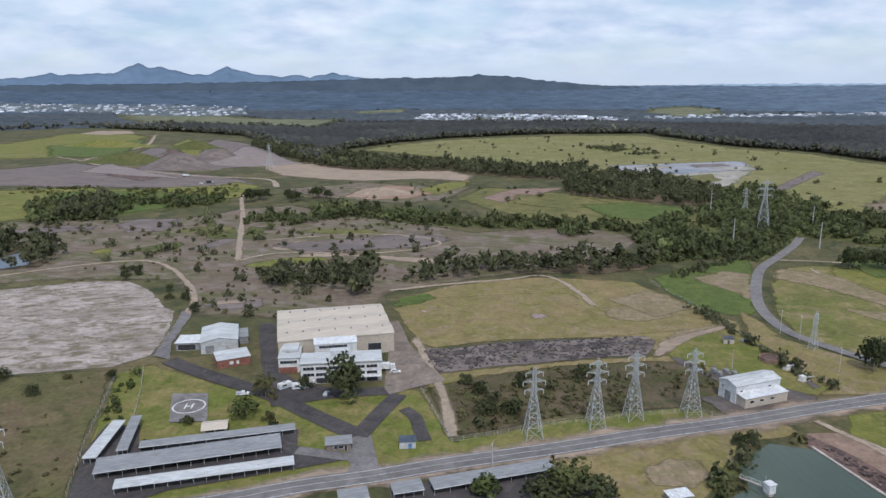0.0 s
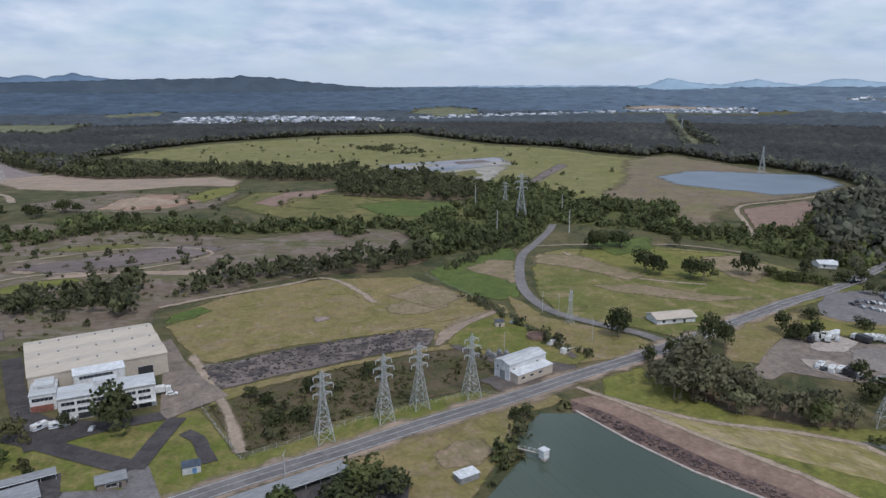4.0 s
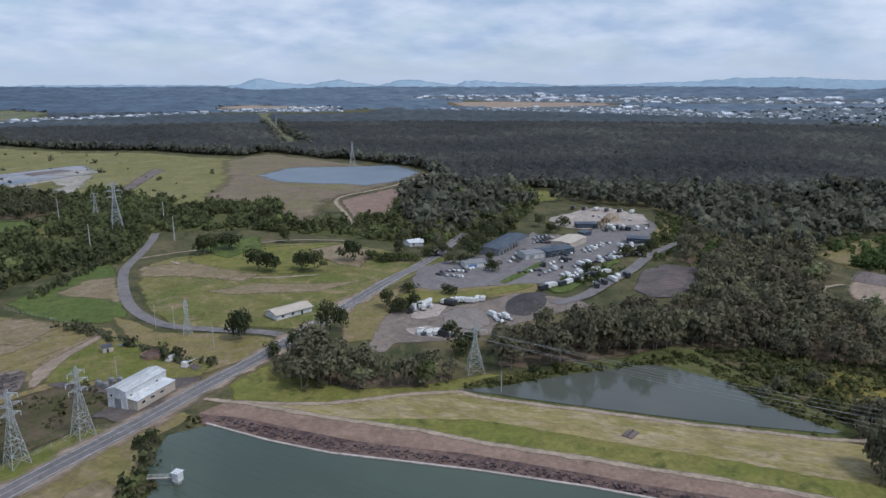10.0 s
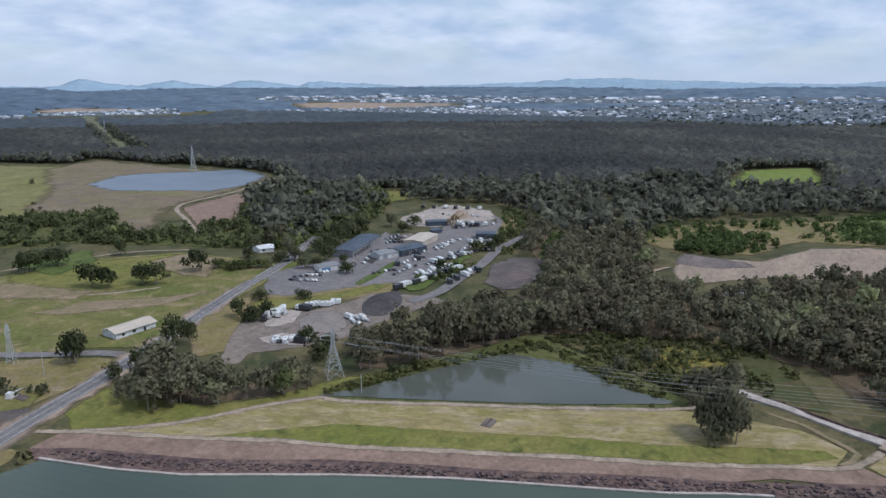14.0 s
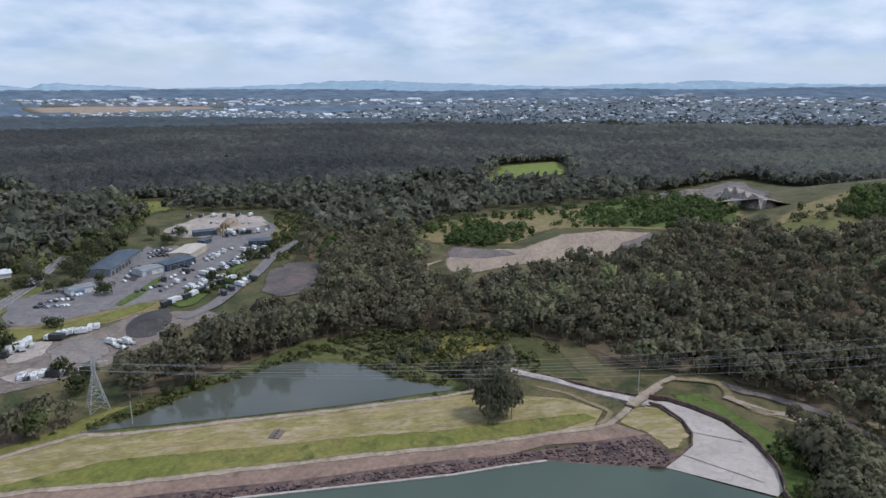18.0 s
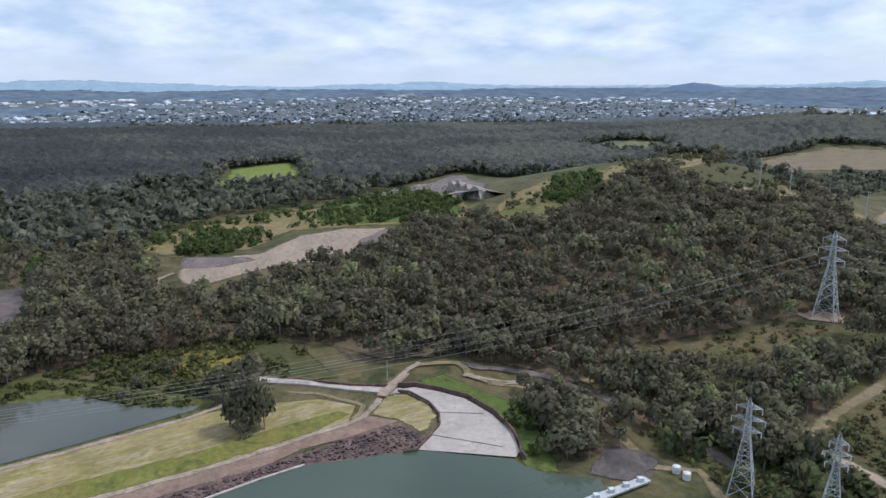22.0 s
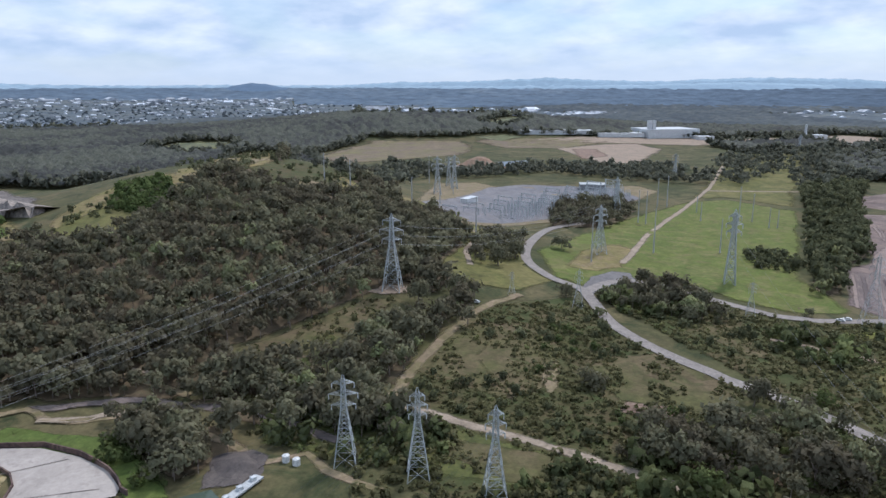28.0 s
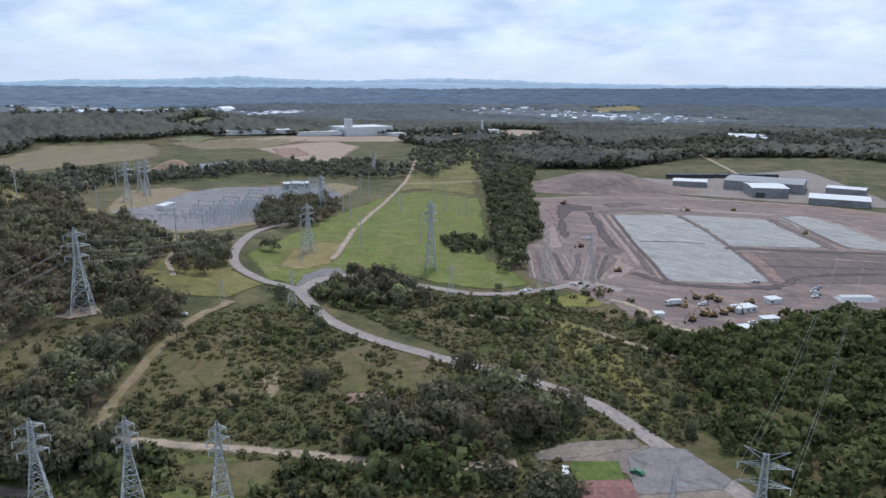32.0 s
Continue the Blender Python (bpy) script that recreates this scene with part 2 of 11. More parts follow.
mat("gravel_grey", (0.215, 0.205, 0.195), (0.260, 0.245, 0.225), None, 0.08, 1.2)
mat("gravel_pale", (0.420, 0.395, 0.365), (0.340, 0.315, 0.285), (0.260, 0.240, 0.215), 0.03, 0.5)
mat("gravel_blue", (0.180, 0.190, 0.215), (0.220, 0.225, 0.240), (0.260, 0.255, 0.250), 0.02, 0.5)
mat("asphalt", (0.165, 0.165, 0.170), (0.195, 0.195, 0.198), (0.135, 0.135, 0.140), 0.05, 1.0, rough=0.9, bump=0.1)
mat("asphalt_dark", (0.056, 0.055, 0.058), (0.078, 0.076, 0.078), (0.105, 0.100, 0.098), 0.05, 1.0, rough=0.9, bump=0.1)
mat("road_pale", (0.270, 0.258, 0.245), (0.310, 0.295, 0.278), (0.225, 0.215, 0.205), 0.08, 1.0, rough=0.9, bump=0.1)
mat("asphalt_pale", (0.180, 0.180, 0.186), (0.215, 0.213, 0.215), (0.140, 0.138, 0.140), 0.05, 1.0, rough=0.9, bump=0.1)
mat("rock_dark", (0.140, 0.098, 0.088), (0.195, 0.145, 0.122), (0.075, 0.057, 0.058), 0.06, 0.8, spots=0.6)
mat("rock_grey", (0.260, 0.240, 0.225), (0.180, 0.165, 0.155), (0.100, 0.095, 0.090), 0.05, 0.3, spots=0.6)
mat("earth_purple", (0.200, 0.165, 0.158), (0.160, 0.135, 0.132), (0.270, 0.222, 0.195), 0.012, 0.3, spots=0.5, streak=(1, 2.5, 1, -15))
mat("earth_dark", (0.125, 0.110, 0.112), (0.150, 0.128, 0.125), (0.180, 0.155, 0.145), 0.02, 0.3, streak=(4, 0.6, 1, 26))
mat("earth_ribbed", (0.205, 0.172, 0.165), (0.150, 0.130, 0.128), (0.240, 0.205, 0.190), 0.05, 0.4, streak=(3, 0.5, 1, 20), spots=0.5)
mat("fill_teal", (0.300, 0.325, 0.325), (0.350, 0.358, 0.345), (0.255, 0.282, 0.290), 0.02, 0.25, spots=0.5, streak=(2.2, 0.6, 1, 60))
mat("earth_pale", (0.310, 0.260, 0.235), (0.260, 0.220, 0.205), (0.210, 0.180, 0.172), 0.05, 0.4, streak=(1, 3, 1, 26))
mat("earth_black", (0.085, 0.074, 0.080), (0.115, 0.098, 0.100), (0.150, 0.128, 0.125), 0.05, 0.4)
mat("earth_red", (0.235, 0.180, 0.160), (0.195, 0.155, 0.142), (0.270, 0.220, 0.195), 0.04, 0.4)
water("water_lake", (0.060, 0.078, 0.058))
water("water_blue", (0.13, 0.155, 0.185), 0.42)
water("water_dark", (0.075, 0.080, 0.066))

# ---- land ----
HILL_B = radians(121.5)
HX, HY = 690 * math.sin(HILL_B), 690 * math.cos(HILL_B)


def ease(a, b, x):
    q = np.clip((x - a) / (b - a), 0, 1)
    return q * q * (3 - 2 * q)


def terrain(x, y):
    """The height of the land: flat, one wooded hill, and a slow rise to the skyline."""
    x, y = np.asarray(x, float), np.asarray(y, float)
    d = np.hypot(x, y)
    s, c = math.sin(HILL_B), math.cos(HILL_B)
    v, u = (x - HX) * s + (y - HY) * c, (x - HX) * c - (y - HY) * s
    h = 54 * np.exp(-(u / np.where(u > 0, 100, 150)) ** 2 / 2 - (v / np.where(v > 0, 130, 230)) ** 2 / 2) * ease(255, 430, d)
    h = np.where(h < 0.25, 0, h)
    dep = np.clip(3.12 - (d - 2200) * 3.0 / 2500, 0.12, None)
    k = np.hypot((x - 1490) * 0.71 + (y + 1470) * 0.71, ((x - 1490) * 0.71 - (y + 1470) * 0.71) * 0.8)
    h = h + 50 * np.exp(-(k / 330) ** 2 / 2) * ease(1500, 1750, d)
    return h + np.where(d > 2200, np.maximum(120 - d * np.tan(np.radians(dep)), 0), 0)


GRID = np.concatenate([np.arange(-4960, -1200, 80), np.arange(-1200, 1200, 20), np.arange(1200, 5000, 80)]).astype(float)


def mesh_of(name, verts, faces, material=None, smooth=False):
    me = bpy.data.meshes.new(name)
    me.from_pydata([tuple(v) for v in verts], [], [tuple(f) for f in faces])
    if material:
        me.materials.append(MATS[material])
    if smooth:
        me.shade_smooth()
    return me


gx, gy = np.meshgrid(GRID, GRID, indexing="ij")
gz = terrain(gx, gy)
N = len(GRID)
idx = np.arange(N * N).reshape(N, N)
gf = np.stack([idx[:-1, :-1], idx[1:, :-1], idx[1:, 1:], idx[:-1, 1:]], -1).reshape(-1, 4)
ground = new("ground", mesh_of("ground", np.stack([gx, gy, gz], -1).reshape(-1, 3), gf, "ground"))
tagged(ground, "olive and brown open grassland reaching the horizon", "ground", kind="structure")

rng = random.Random(7)
OPEN = []


def inside(poly, x, y):
    """Which of the points lie in the polygon."""
    p = np.asarray(poly)
    r = np.zeros(len(x), bool)
    for (x0, y0), (x1, y1) in zip(p, np.roll(p, -1, 0)):
        k = (y0 > y) != (y1 > y)
        if y1 != y0:
            r ^= k & (x < (x1 - x0) * (y - y0) / (y1 - y0) + x0)
    return r


def frayed(poly, rough):
    """The outline with short uneven edges, as the border of a grown or worn patch has."""
    out = []
    for (x0, y0), (x1, y1) in zip(poly, poly[1:] + poly[:1]):
        far = math.hypot((x0 + x1) / 2, (y0 + y1) / 2)
        step = max(4.0, far / 70)
        k = min(40, max(1, int(math.hypot(x1 - x0, y1 - y0) / step)))
        for i in range(k):
            x, y = x0 + (x1 - x0) * i / k, y0 + (y1 - y0) * i / k
            a = rough * max(0.35, far / 900)
            q = noise.noise_vector((x / (step * 3), y / (step * 3), 3.1)) * a + noise.noise_vector((x / step, y / step, 9.7)) * a * 0.5
            out.append((x + q.x, y + q.y))
    return out


def draped(name, poly, material, lift, soft=0.0):
    """A sheet over the land inside the outline; its outermost soft metres fade out."""
    bm = bmesh.new()
    p = np.array(poly, float)
    nxt = np.roll(p, -1, 0)
    area = ((p[:, 0] * nxt[:, 1] - nxt[:, 0] * p[:, 1]).sum()) / 2
    soft = min(soft, 0.55 * abs(area) / max(np.hypot(*(nxt - p).T).sum(), 1))
    inner = np.zeros((0, 2))
    if soft > 0.3:
        d = nxt - np.roll(p, 1, 0)
        d /= np.maximum(np.hypot(*d.T), 1e-6)[:, None]
        q = p + np.stack([-d[:, 1], d[:, 0]], 1) * soft * (1 if area > 0 else -1)
        e = nxt - p
        t = np.clip(((q[:, None] - p[None]) * e[None]).sum(2) / np.maximum((e * e).sum(1), 1e-6)[None], 0, 1)
        gap = np.hypot(*np.moveaxis(q[:, None] - p[None] - e[None] * t[..., None], 2, 0)).min(1)
        inner = q[inside(poly, q[:, 0], q[:, 1]) & (gap > 0.8 * soft)]
        cell = max(2.2 * soft, math.sqrt(abs(area) / 260))
        cx, cy = [c.ravel() for c in np.meshgrid(np.arange(p[:, 0].min(), p[:, 0].max(), cell), np.arange(p[:, 1].min(), p[:, 1].max(), cell))]
        k = inside(poly, cx, cy)
        q = np.stack([cx[k], cy[k]], 1)
        if len(q):
            t = np.clip(((q[:, None] - p[None]) * e[None]).sum(2) / np.maximum((e * e).sum(1), 1e-6)[None], 0, 1)
            gap = np.hypot(*np.moveaxis(q[:, None] - p[None] - e[None] * t[..., None], 2, 0)).min(1)
            inner = np.concatenate([inner, q[gap > 1.2 * soft]])
    flat_v, _, flat_f, came, *_ = delaunay_2d_cdt([Vector(q) for q in [*poly, *inner.tolist()]], [], [list(range(len(poly)))], 1, 1e-3)
    fade = bm.verts.layers.float.new("fade")
    vs = [bm.verts.new((q.x, q.y, 0)) for q in flat_v]
    for v, c in zip(vs, came):
        v[fade] = 0.0 if not len(inner) or (len(c) and min(c) >= len(poly)) else 1.0
    for f in flat_f:
        bm.faces.new([vs[i] for i in f])
    bm.normal_update()
    xs, ys = [p[0] for p in poly], [p[1] for p in poly]
    probe = terrain(np.array(xs), np.array(ys))
    cx, cy = np.meshgrid(np.linspace(min(xs), max(xs), 9), np.linspace(min(ys), max(ys), 9))
    if max(probe.max(), terrain(cx, cy).max()) > 0:
        for axis, lo, hi in ((0, min(xs), max(xs)), (1, min(ys), max(ys))):
            for g in GRID[(GRID > lo) & (GRID < hi)]:
                at, no = [0, 0, 0], [0, 0, 0]
                at[axis], no[axis] = g, 1
                bmesh.ops.bisect_plane(bm, geom=bm.verts[:] + bm.edges[:] + bm.faces[:], plane_co=at, plane_no=no, dist=1e-3)
    bmesh.ops.triangulate(bm, faces=bm.faces[:], ngon_method="EAR_CLIP")
    bm.normal_update()
    for f in bm.faces:
        if f.normal.z < 0:
            f.normal_flip()
    for v in bm.verts:
        h = float(terrain(v.co.x, v.co.y))
        v.co.z = h + lift + (0.25 if h > 0 else 0)
    me = bpy.data.meshes.new(name)
    bm.to_mesh(me)
    bm.free()
    me.materials.append(MATS[material])
    return new(name, me)


LAID = [0]
BARE = ("house_yard", "house_lawn", "entry_apron", "asphalt_yard", "dirt_yard", "gravel_yard", "junction", "tower_pad", "works_pad", "helipad", "carport_yard", "pit_floor", "spillway", "dam_grass", "mulch_yard")
KEPT = []


def zone(name, material, rough, layer, poly):
    far = math.hypot(sum(q[0] for q in poly) / len(poly), sum(q[1] for q in poly) / len(poly))
    ob = draped(name, frayed(poly, rough) if rough else poly, material, 0.05 * layer + 0.0006 * LAID[0], (rough - 0.7) * 0.95 * max(0.7, far / 330) * (1.5 if far > 450 else 1.0))
    LAID[0] += 1
    tagged(ob, name.replace("_", " ") + " of " + material.replace("_", " ") + " on open ground", "ground", kind="structure")
    OPEN.append(poly)
    if name in BARE:
        KEPT.append(poly)
    return ob


def ribbon(line, width):
    """Left and right borders of a way along the line, rounded at its bends."""
    p = [Vector((x, y)) for x, y in line]
    fine = []
    for i in range(len(p) - 1):
        a, b, c, d = p[max(i - 1, 0)], p[i], p[i + 1], p[min(i + 2, len(p) - 1)]
        k = max(2, min(10, int((c - b).length / 6)))
        for j in range(k):
            t = j / k
            fine.append(0.5 * (2 * b + (c - a) * t + (2 * a - 5 * b + 4 * c - d) * t * t + (3 * b - a - 3 * c + d) * t ** 3))
    fine.append(p[-1])
    left, right = [], []
    for i, q in enumerate(fine):
        w = (fine[min(i + 1, len(fine) - 1)] - fine[max(i - 1, 0)]).normalized()
        s = Vector((-w.y, w.x)) * width / 2
        left.append(q + s)
        right.append(q - s)
    return fine, left, right


def strip(name, material, width, layer, line):
    loose = name in ("track", "dam_track", "haul_track", "yard_path", "rail_cut", "ditch", "rib", "fill_streak", "terrace_line", "pad_edge", "shoulder", "gully")
    fine, left, right = ribbon(line, width * (1.45 if loose else 1.0))
    LAID[0] += 1
    fray = 0.35 if loose else 0.0
    verts, faces, fade = [], [], []
    for i, (a, b) in enumerate(zip(left, right)):
        if fray:
            a = a + (a - b) * rng.uniform(-0.12, 0.12)
            b = b + (b - a) * rng.uniform(-0.12, 0.12)
        fade += [1.0, 0.0, 0.0, 1.0] if loose else [0.0] * 4
        for q in (a, a.lerp(b, 0.36), a.lerp(b, 0.64), b):
            h = float(terrain(q.x, q.y))
            verts.append((q.x, q.y, h + 0.05 * layer + 0.0006 * (LAID[0] % 60) + (0.4 if h > 0 else 0)))
        if i:
            k = 4 * i
            faces += [(k + j, k + j - 4, k + j - 3, k + j + 1) for j in range(3)]
    ob = new(name, mesh_of(name, verts, faces, material))
    ob.data.attributes.new("fade", "FLOAT", "POINT").data.foreach_set("value", fade)
    for f in ob.data.polygons:
        if f.normal.z < 0:
            ob.data.flip_normals()
        break
    tagged(ob, "worn " + material.replace("_", " ") + " " + name.replace("_", " ") + " across the land", "road", kind="structure")
    OPEN.append([tuple(q) for q in left] + [tuple(q) for q in reversed(right)])
    CLEAR.append(OPEN[-1])
    return ob


zone("rough_ground", "heath", 6, 1, [(-517.8, 611.1), (-405.0, 631.3), (-240.8, 648.8), (-206.3, 695.0), (-155, 722), (-12.2, 610.9), (31.2, 581.2), (106.7, 604.7), (146.6, 584.9), (159.7, 546.1), (138.1, 498.2), (65.4, 448.3), (-28.3, 398.0), (-31.1, 369.7), (-89.6, 347.6), (-134.0, 356.7), (-172.1, 425.5), (-243.1, 425.5), (-348.4, 402.0)])
zone("heath_patch", "spoil_grey", 4, 3, [(-293.9, 614.3), (-285.4, 641.4), (-245.1, 646.1), (-226.4, 608.2), (-239.9, 579.3), (-266.2, 574.3)])
zone("heath_patch", "spoil_grey", 4, 3, [(-192.7, 519.4), (-182.9, 549.4), (-161.7, 571.6), (-156.2, 551.3), (-171.4, 526.8), (-184.6, 508.5)])
zone("heath_patch", "soil_pale", 3, 3, [(-134.7, 518.8), (-118.3, 543.3), (-83.6, 550.7), (-64.1, 538.2), (-96.2, 519.2), (-119.4, 508.1)])
zone("heath_patch", "spoil_grey", 4, 3, [(-376.7, 585.2), (-346.6, 609.3), (-303.8, 613.9), (-297.1, 589.4), (-330.1, 570.4), (-356.8, 552.9)])
zone("heath_patch", "grass_yellow", 4, 3, [(-230.2, 578.9), (-219.7, 603.2), (-180.0, 602.7), (-173.1, 578.7), (-192.5, 565.1)])
zone("heath_patch", "grass_green", 4, 3, [(-263.4, 502.1), (-263.7, 520.0), (-248.9, 520.5), (-240.7, 497.9)])
zone("heath_patch", "grass_yellow", 4, 3, [(-223.0, 520.2), (-219.9, 539.9), (-200.6, 535.7), (-200.7, 512.1)])
zone("heath_patch", "grass_yellow", 4, 3, [(-125.4, 577.5), (-109.8, 597.0), (-70.1, 591.9), (-40.0, 576.6), (-67.0, 564.0)])
zone("heath_patch", "spoil_grey", 3, 3, [(-138.4, 378.5), (-132.2, 389.2), (-103.4, 391.6), (-97.4, 373.5), (-118.8, 366.2)])
zone("heath_patch", "soil_pale", 3, 3, [(-136.5, 382.4), (-125.4, 388.3), (-109.3, 388.9), (-110.5, 381.3), (-125.4, 377.7)])
zone("heath_patch", "grass_lush", 4, 3, [(-168.2, 578.0), (-170.0, 602.5), (-151.2, 602.3), (-147.1, 569.3)])
zone("spoil_face", "spoil_grey", 3, 4, [(-497, 1161), (-545, 1410), (-513, 1464), (-466, 1410), (-389, 1116), (-416, 1069)])
zone("spoil_face", "grass_green", 3, 5, [(-565, 1464), (-599, 1656), (-536, 1586), (-499, 1408)])
zone("spoil_face", "soil_pale", 3, 4, [(-947, 1820), (-956, 1960), (-845, 1955), (-779, 1817), (-854, 1777)])
zone("spoil_face", "grass_yellow", 3, 5, [(-396, 1224), (-437, 1407), (-412, 1358), (-367, 1168)])
zone("spoil_face", "rock_dark", 3, 4, [(-474, 973), (-443, 1012), (-374, 959), (-389, 902)])
zone("grey_spoil", "spoil_grey", 5, 2, [(-871, 1047), (-659, 1045), (-597, 1137), (-422, 1040), (-336, 983), (-267, 934), (-204, 857), (-266, 858), (-307, 834), (-541, 852), (-703, 840)])
zone("spoil_mound", "spoil_grey", 4, 2, [(-545, 1163), (-591, 1411), (-511, 1410), (-538, 1671), (-401, 1504), (-245, 1156), (-264, 1082), (-321, 1038), (-427, 1055)])
zone("spoil_pad", "spoil_pale", 3, 3, [(-372, 1169), (-401, 1333), (-413, 1461), (-353, 1405), (-243, 1156), (-263, 1113), (-313, 1132)])
zone("pale_soil", "soil_pale", 4, 3, [(-295, 1098), (-200, 1113), (-137, 1035), (-53, 1020), (13, 1011), (47, 953), (33, 895), (-33, 918), (-105, 897), (-166, 920), (-227, 956)])
zone("orange_soil", "soil_orange", 3, 3, [(-98, 836), (-66, 865), (-29, 854), (-34, 782), (-58, 758), (-89, 759), (-115, 766)])
zone("green_slope", "grass_green", 4, 3, [(-31, 835), (-3, 885), (45, 917), (32, 853), (-6, 782), (-29, 782)])
zone("grass_bank", "grass_green", 6, 2, [(-1177, 1425), (-950, 1518), (-985, 1865), (-772, 1817), (-686, 1693), (-625, 1337), (-644, 1210), (-739, 1176), (-948, 1143)])
zone("grass_strip", "grass_green", 5, 2, [(-684, 816), (-528, 832), (-430, 851), (-302, 820), (-268, 910), (-220, 867), (-215, 769), (-267, 723), (-361, 762), (-363.5, 650.3), (-399.7, 622.7), (-517.8, 611.1)])
zone("heather_field", "grass_yellow", 6, 2, [(45, 854), (104, 828), (162, 783), (218, 732), (264.0, 652.6), (216.4, 578.9), (175.8, 603.9), (97.7, 610.2), (51.5, 661.0), (10, 757)])
zone("brown_bank", "heath", 5, 2, [(-205, 833), (-105, 897), (11, 854), (45, 854), (9, 742), (-50, 721), (-138, 760)])
zone("meadow", "meadow_grass", 8, 2, [(-175, 1351), (-100, 1482), (-5, 1605), (271, 1743), (492, 1738), (570, 1384), (663, 1265), (690, 1097), (777, 857), (774, 707), (733, 640), (608.9, 585.9), (502.8, 565.9), (410.7, 487.0), (386.7, 483.4), (369.2, 528.9), (368.9, 632.2), (360, 720), (316, 715), (321, 782), (328, 913), (176, 1016), (57, 1077), (-44, 1229)])
zone("dry_meadow", "meadow_dry", 8, 3, [(644, 1020), (802, 1093), (777, 857), (768, 702), (731, 642), (605.9, 587.6), (502.8, 565.9), (410.7, 487.0), (390.4, 488.1), (369.2, 528.9), (424.1, 640.3), (403.3, 690.9), (497, 791)])
zone("ash_pond", "ash_blue", 4, 4, [(252, 1080), (353, 1110), (491, 1144), (461, 1011), (414, 998), (322, 961), (248, 1007)])
zone("ash_patch", "ash_white", 3, 5, [(264, 1042), (326, 1079), (353, 1056), (298, 1013)])
zone("ash_patch", "spoil_grey", 3, 5, [(371, 1086), (438, 1101), (440, 1062), (373, 1040)])
zone("ash_patch", "ash_white", 3, 5, [(389, 1040), (468, 1069), (462, 1025), (411, 1012)])
zone("ash_patch", "water_blue", 3, 5, [(302, 999), (359, 1026), (385, 1005), (326, 973)])
zone("ash_flat", "grass_yellow", 4, 4, [(329, 948), (372, 972), (364, 901), (327, 870)])
zone("ash_flat", "ash_white", 6, 3, [(314, 986), (425, 1025), (446, 997), (354, 849), (317, 782), (332, 902), (298, 961)])
zone("blue_pond", "water_blue", 5, 4, [(569, 816), (650, 856), (695, 843), (732, 807), (797, 763), (777, 705), (747, 660), (653.3, 614.7), (597.6, 617.1), (588.5, 647.5), (567.0, 687.3), (546, 743)])
zone("embankment", "soil_brown", 2, 4, [(502.8, 565.9), (608.9, 585.9), (593.9, 558.1), (449.6, 434.1), (415.8, 445.0)])
zone("easement", "far_pasture", 3, 2, [(1810, 2542), (1855, 2508), (1160, 1504), (1030, 1293), (912, 1111), (891, 1158), (1087, 1442)])
zone("haul_road_bank", "spoil_grey", 2, 4, [(352, 781), (452, 911), (540, 1023), (528, 970), (411, 824), (355, 761)])
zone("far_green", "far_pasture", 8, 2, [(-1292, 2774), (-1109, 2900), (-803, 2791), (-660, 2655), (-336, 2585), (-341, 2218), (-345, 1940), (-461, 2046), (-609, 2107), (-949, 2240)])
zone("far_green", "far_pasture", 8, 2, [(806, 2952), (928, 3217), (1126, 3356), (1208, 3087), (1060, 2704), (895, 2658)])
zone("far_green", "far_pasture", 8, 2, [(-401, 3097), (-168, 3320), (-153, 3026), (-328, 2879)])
zone("far_earth", "soil_pale", 8, 2, [(1876, 2956), (2082, 2973), (2321, 2569), (2129, 2395), (1905, 2553), (1758, 2682)])
zone("far_earth", "soil_pale", 8, 2, [(2893, 2410), (3119, 2255), (3339, 1694), (3122, 1462), (2771, 1518), (2727, 1847), (2657, 2181)])
zone("far_field", "meadow_dry", 6, 2, [(1020, -719), (1207, -1021), (1053, -1180), (926, -1080), (845, -947), (862, -773), (899, -701)])
zone("far_field", "meadow_dry", 6, 2, [(1061, -1189), (895, -1397), (802, -1393), (787, -1188), (895, -1105)])
zone("far_quarry", "soil_pale", 4, 3, [(815, -1169), (801, -1318), (743, -1389), (641, -1306), (552, -1063), (560, -958), (617, -1000)])
zone("far_quarry", "soil_brown", 4, 4, [(787, -1188), (743, -1223), (646, -1103), (648, -1013)])
zone("far_field", "grass_yellow", 6, 2, [(1445, -678), (1457, -756), (1367, -794), (1266, -722), (1192, -594)])
zone("far_yard", "soil_pale", 5, 2, [(564, -1823), (501, -1996), (409, -1956), (327, -1678), (408, -1592), (473, -1656)])
zone("far_field", "grass_yellow", 6, 2, [(154, -1462), (38, -1569), (-104, -1569), (-66, -1420), (111, -1348)])
zone("far_field", "grass_dry", 6, 2, [(497, -3390), (289, -3661), (236, -3313), (408, -3117)])
zone("far_field", "grass_yellow", 6, 2, [(403, -1467), (282, -1601), (249, -1482), (356, -1380)])
zone("far_field", "grass_yellow", 6, 2, [(-335, -2064), (-674, -2306), (-575, -1957), (-319, -1817)])
zone("factory_yard", "soil_pale", 5, 2, [(993, -1246), (895, -1397), (664, -1602), (585, -1803), (513, -1622), (625, -1419), (840, -1311)])
zone("worn_verge", "soil_sand", 3, 4, [(62.8, 204.6), (73.7, 210.5), (84.6, 209.6), (84.3, 197.8), (76.3, 191.3), (64.9, 193.4)])
zone("worn_field", "soil_sand", 3, 5, [(84.7, 365.3), (103.1, 377.1), (119.7, 369.1), (125.0, 356.7), (104.2, 346.7), (87.4, 350.3)])
zone("worn_field", "soil_sand", 3, 5, [(215.5, 371.0), (250.7, 359.1), (273.9, 330.1), (303.5, 310.2), (261.9, 315.5), (226.1, 348.0)])
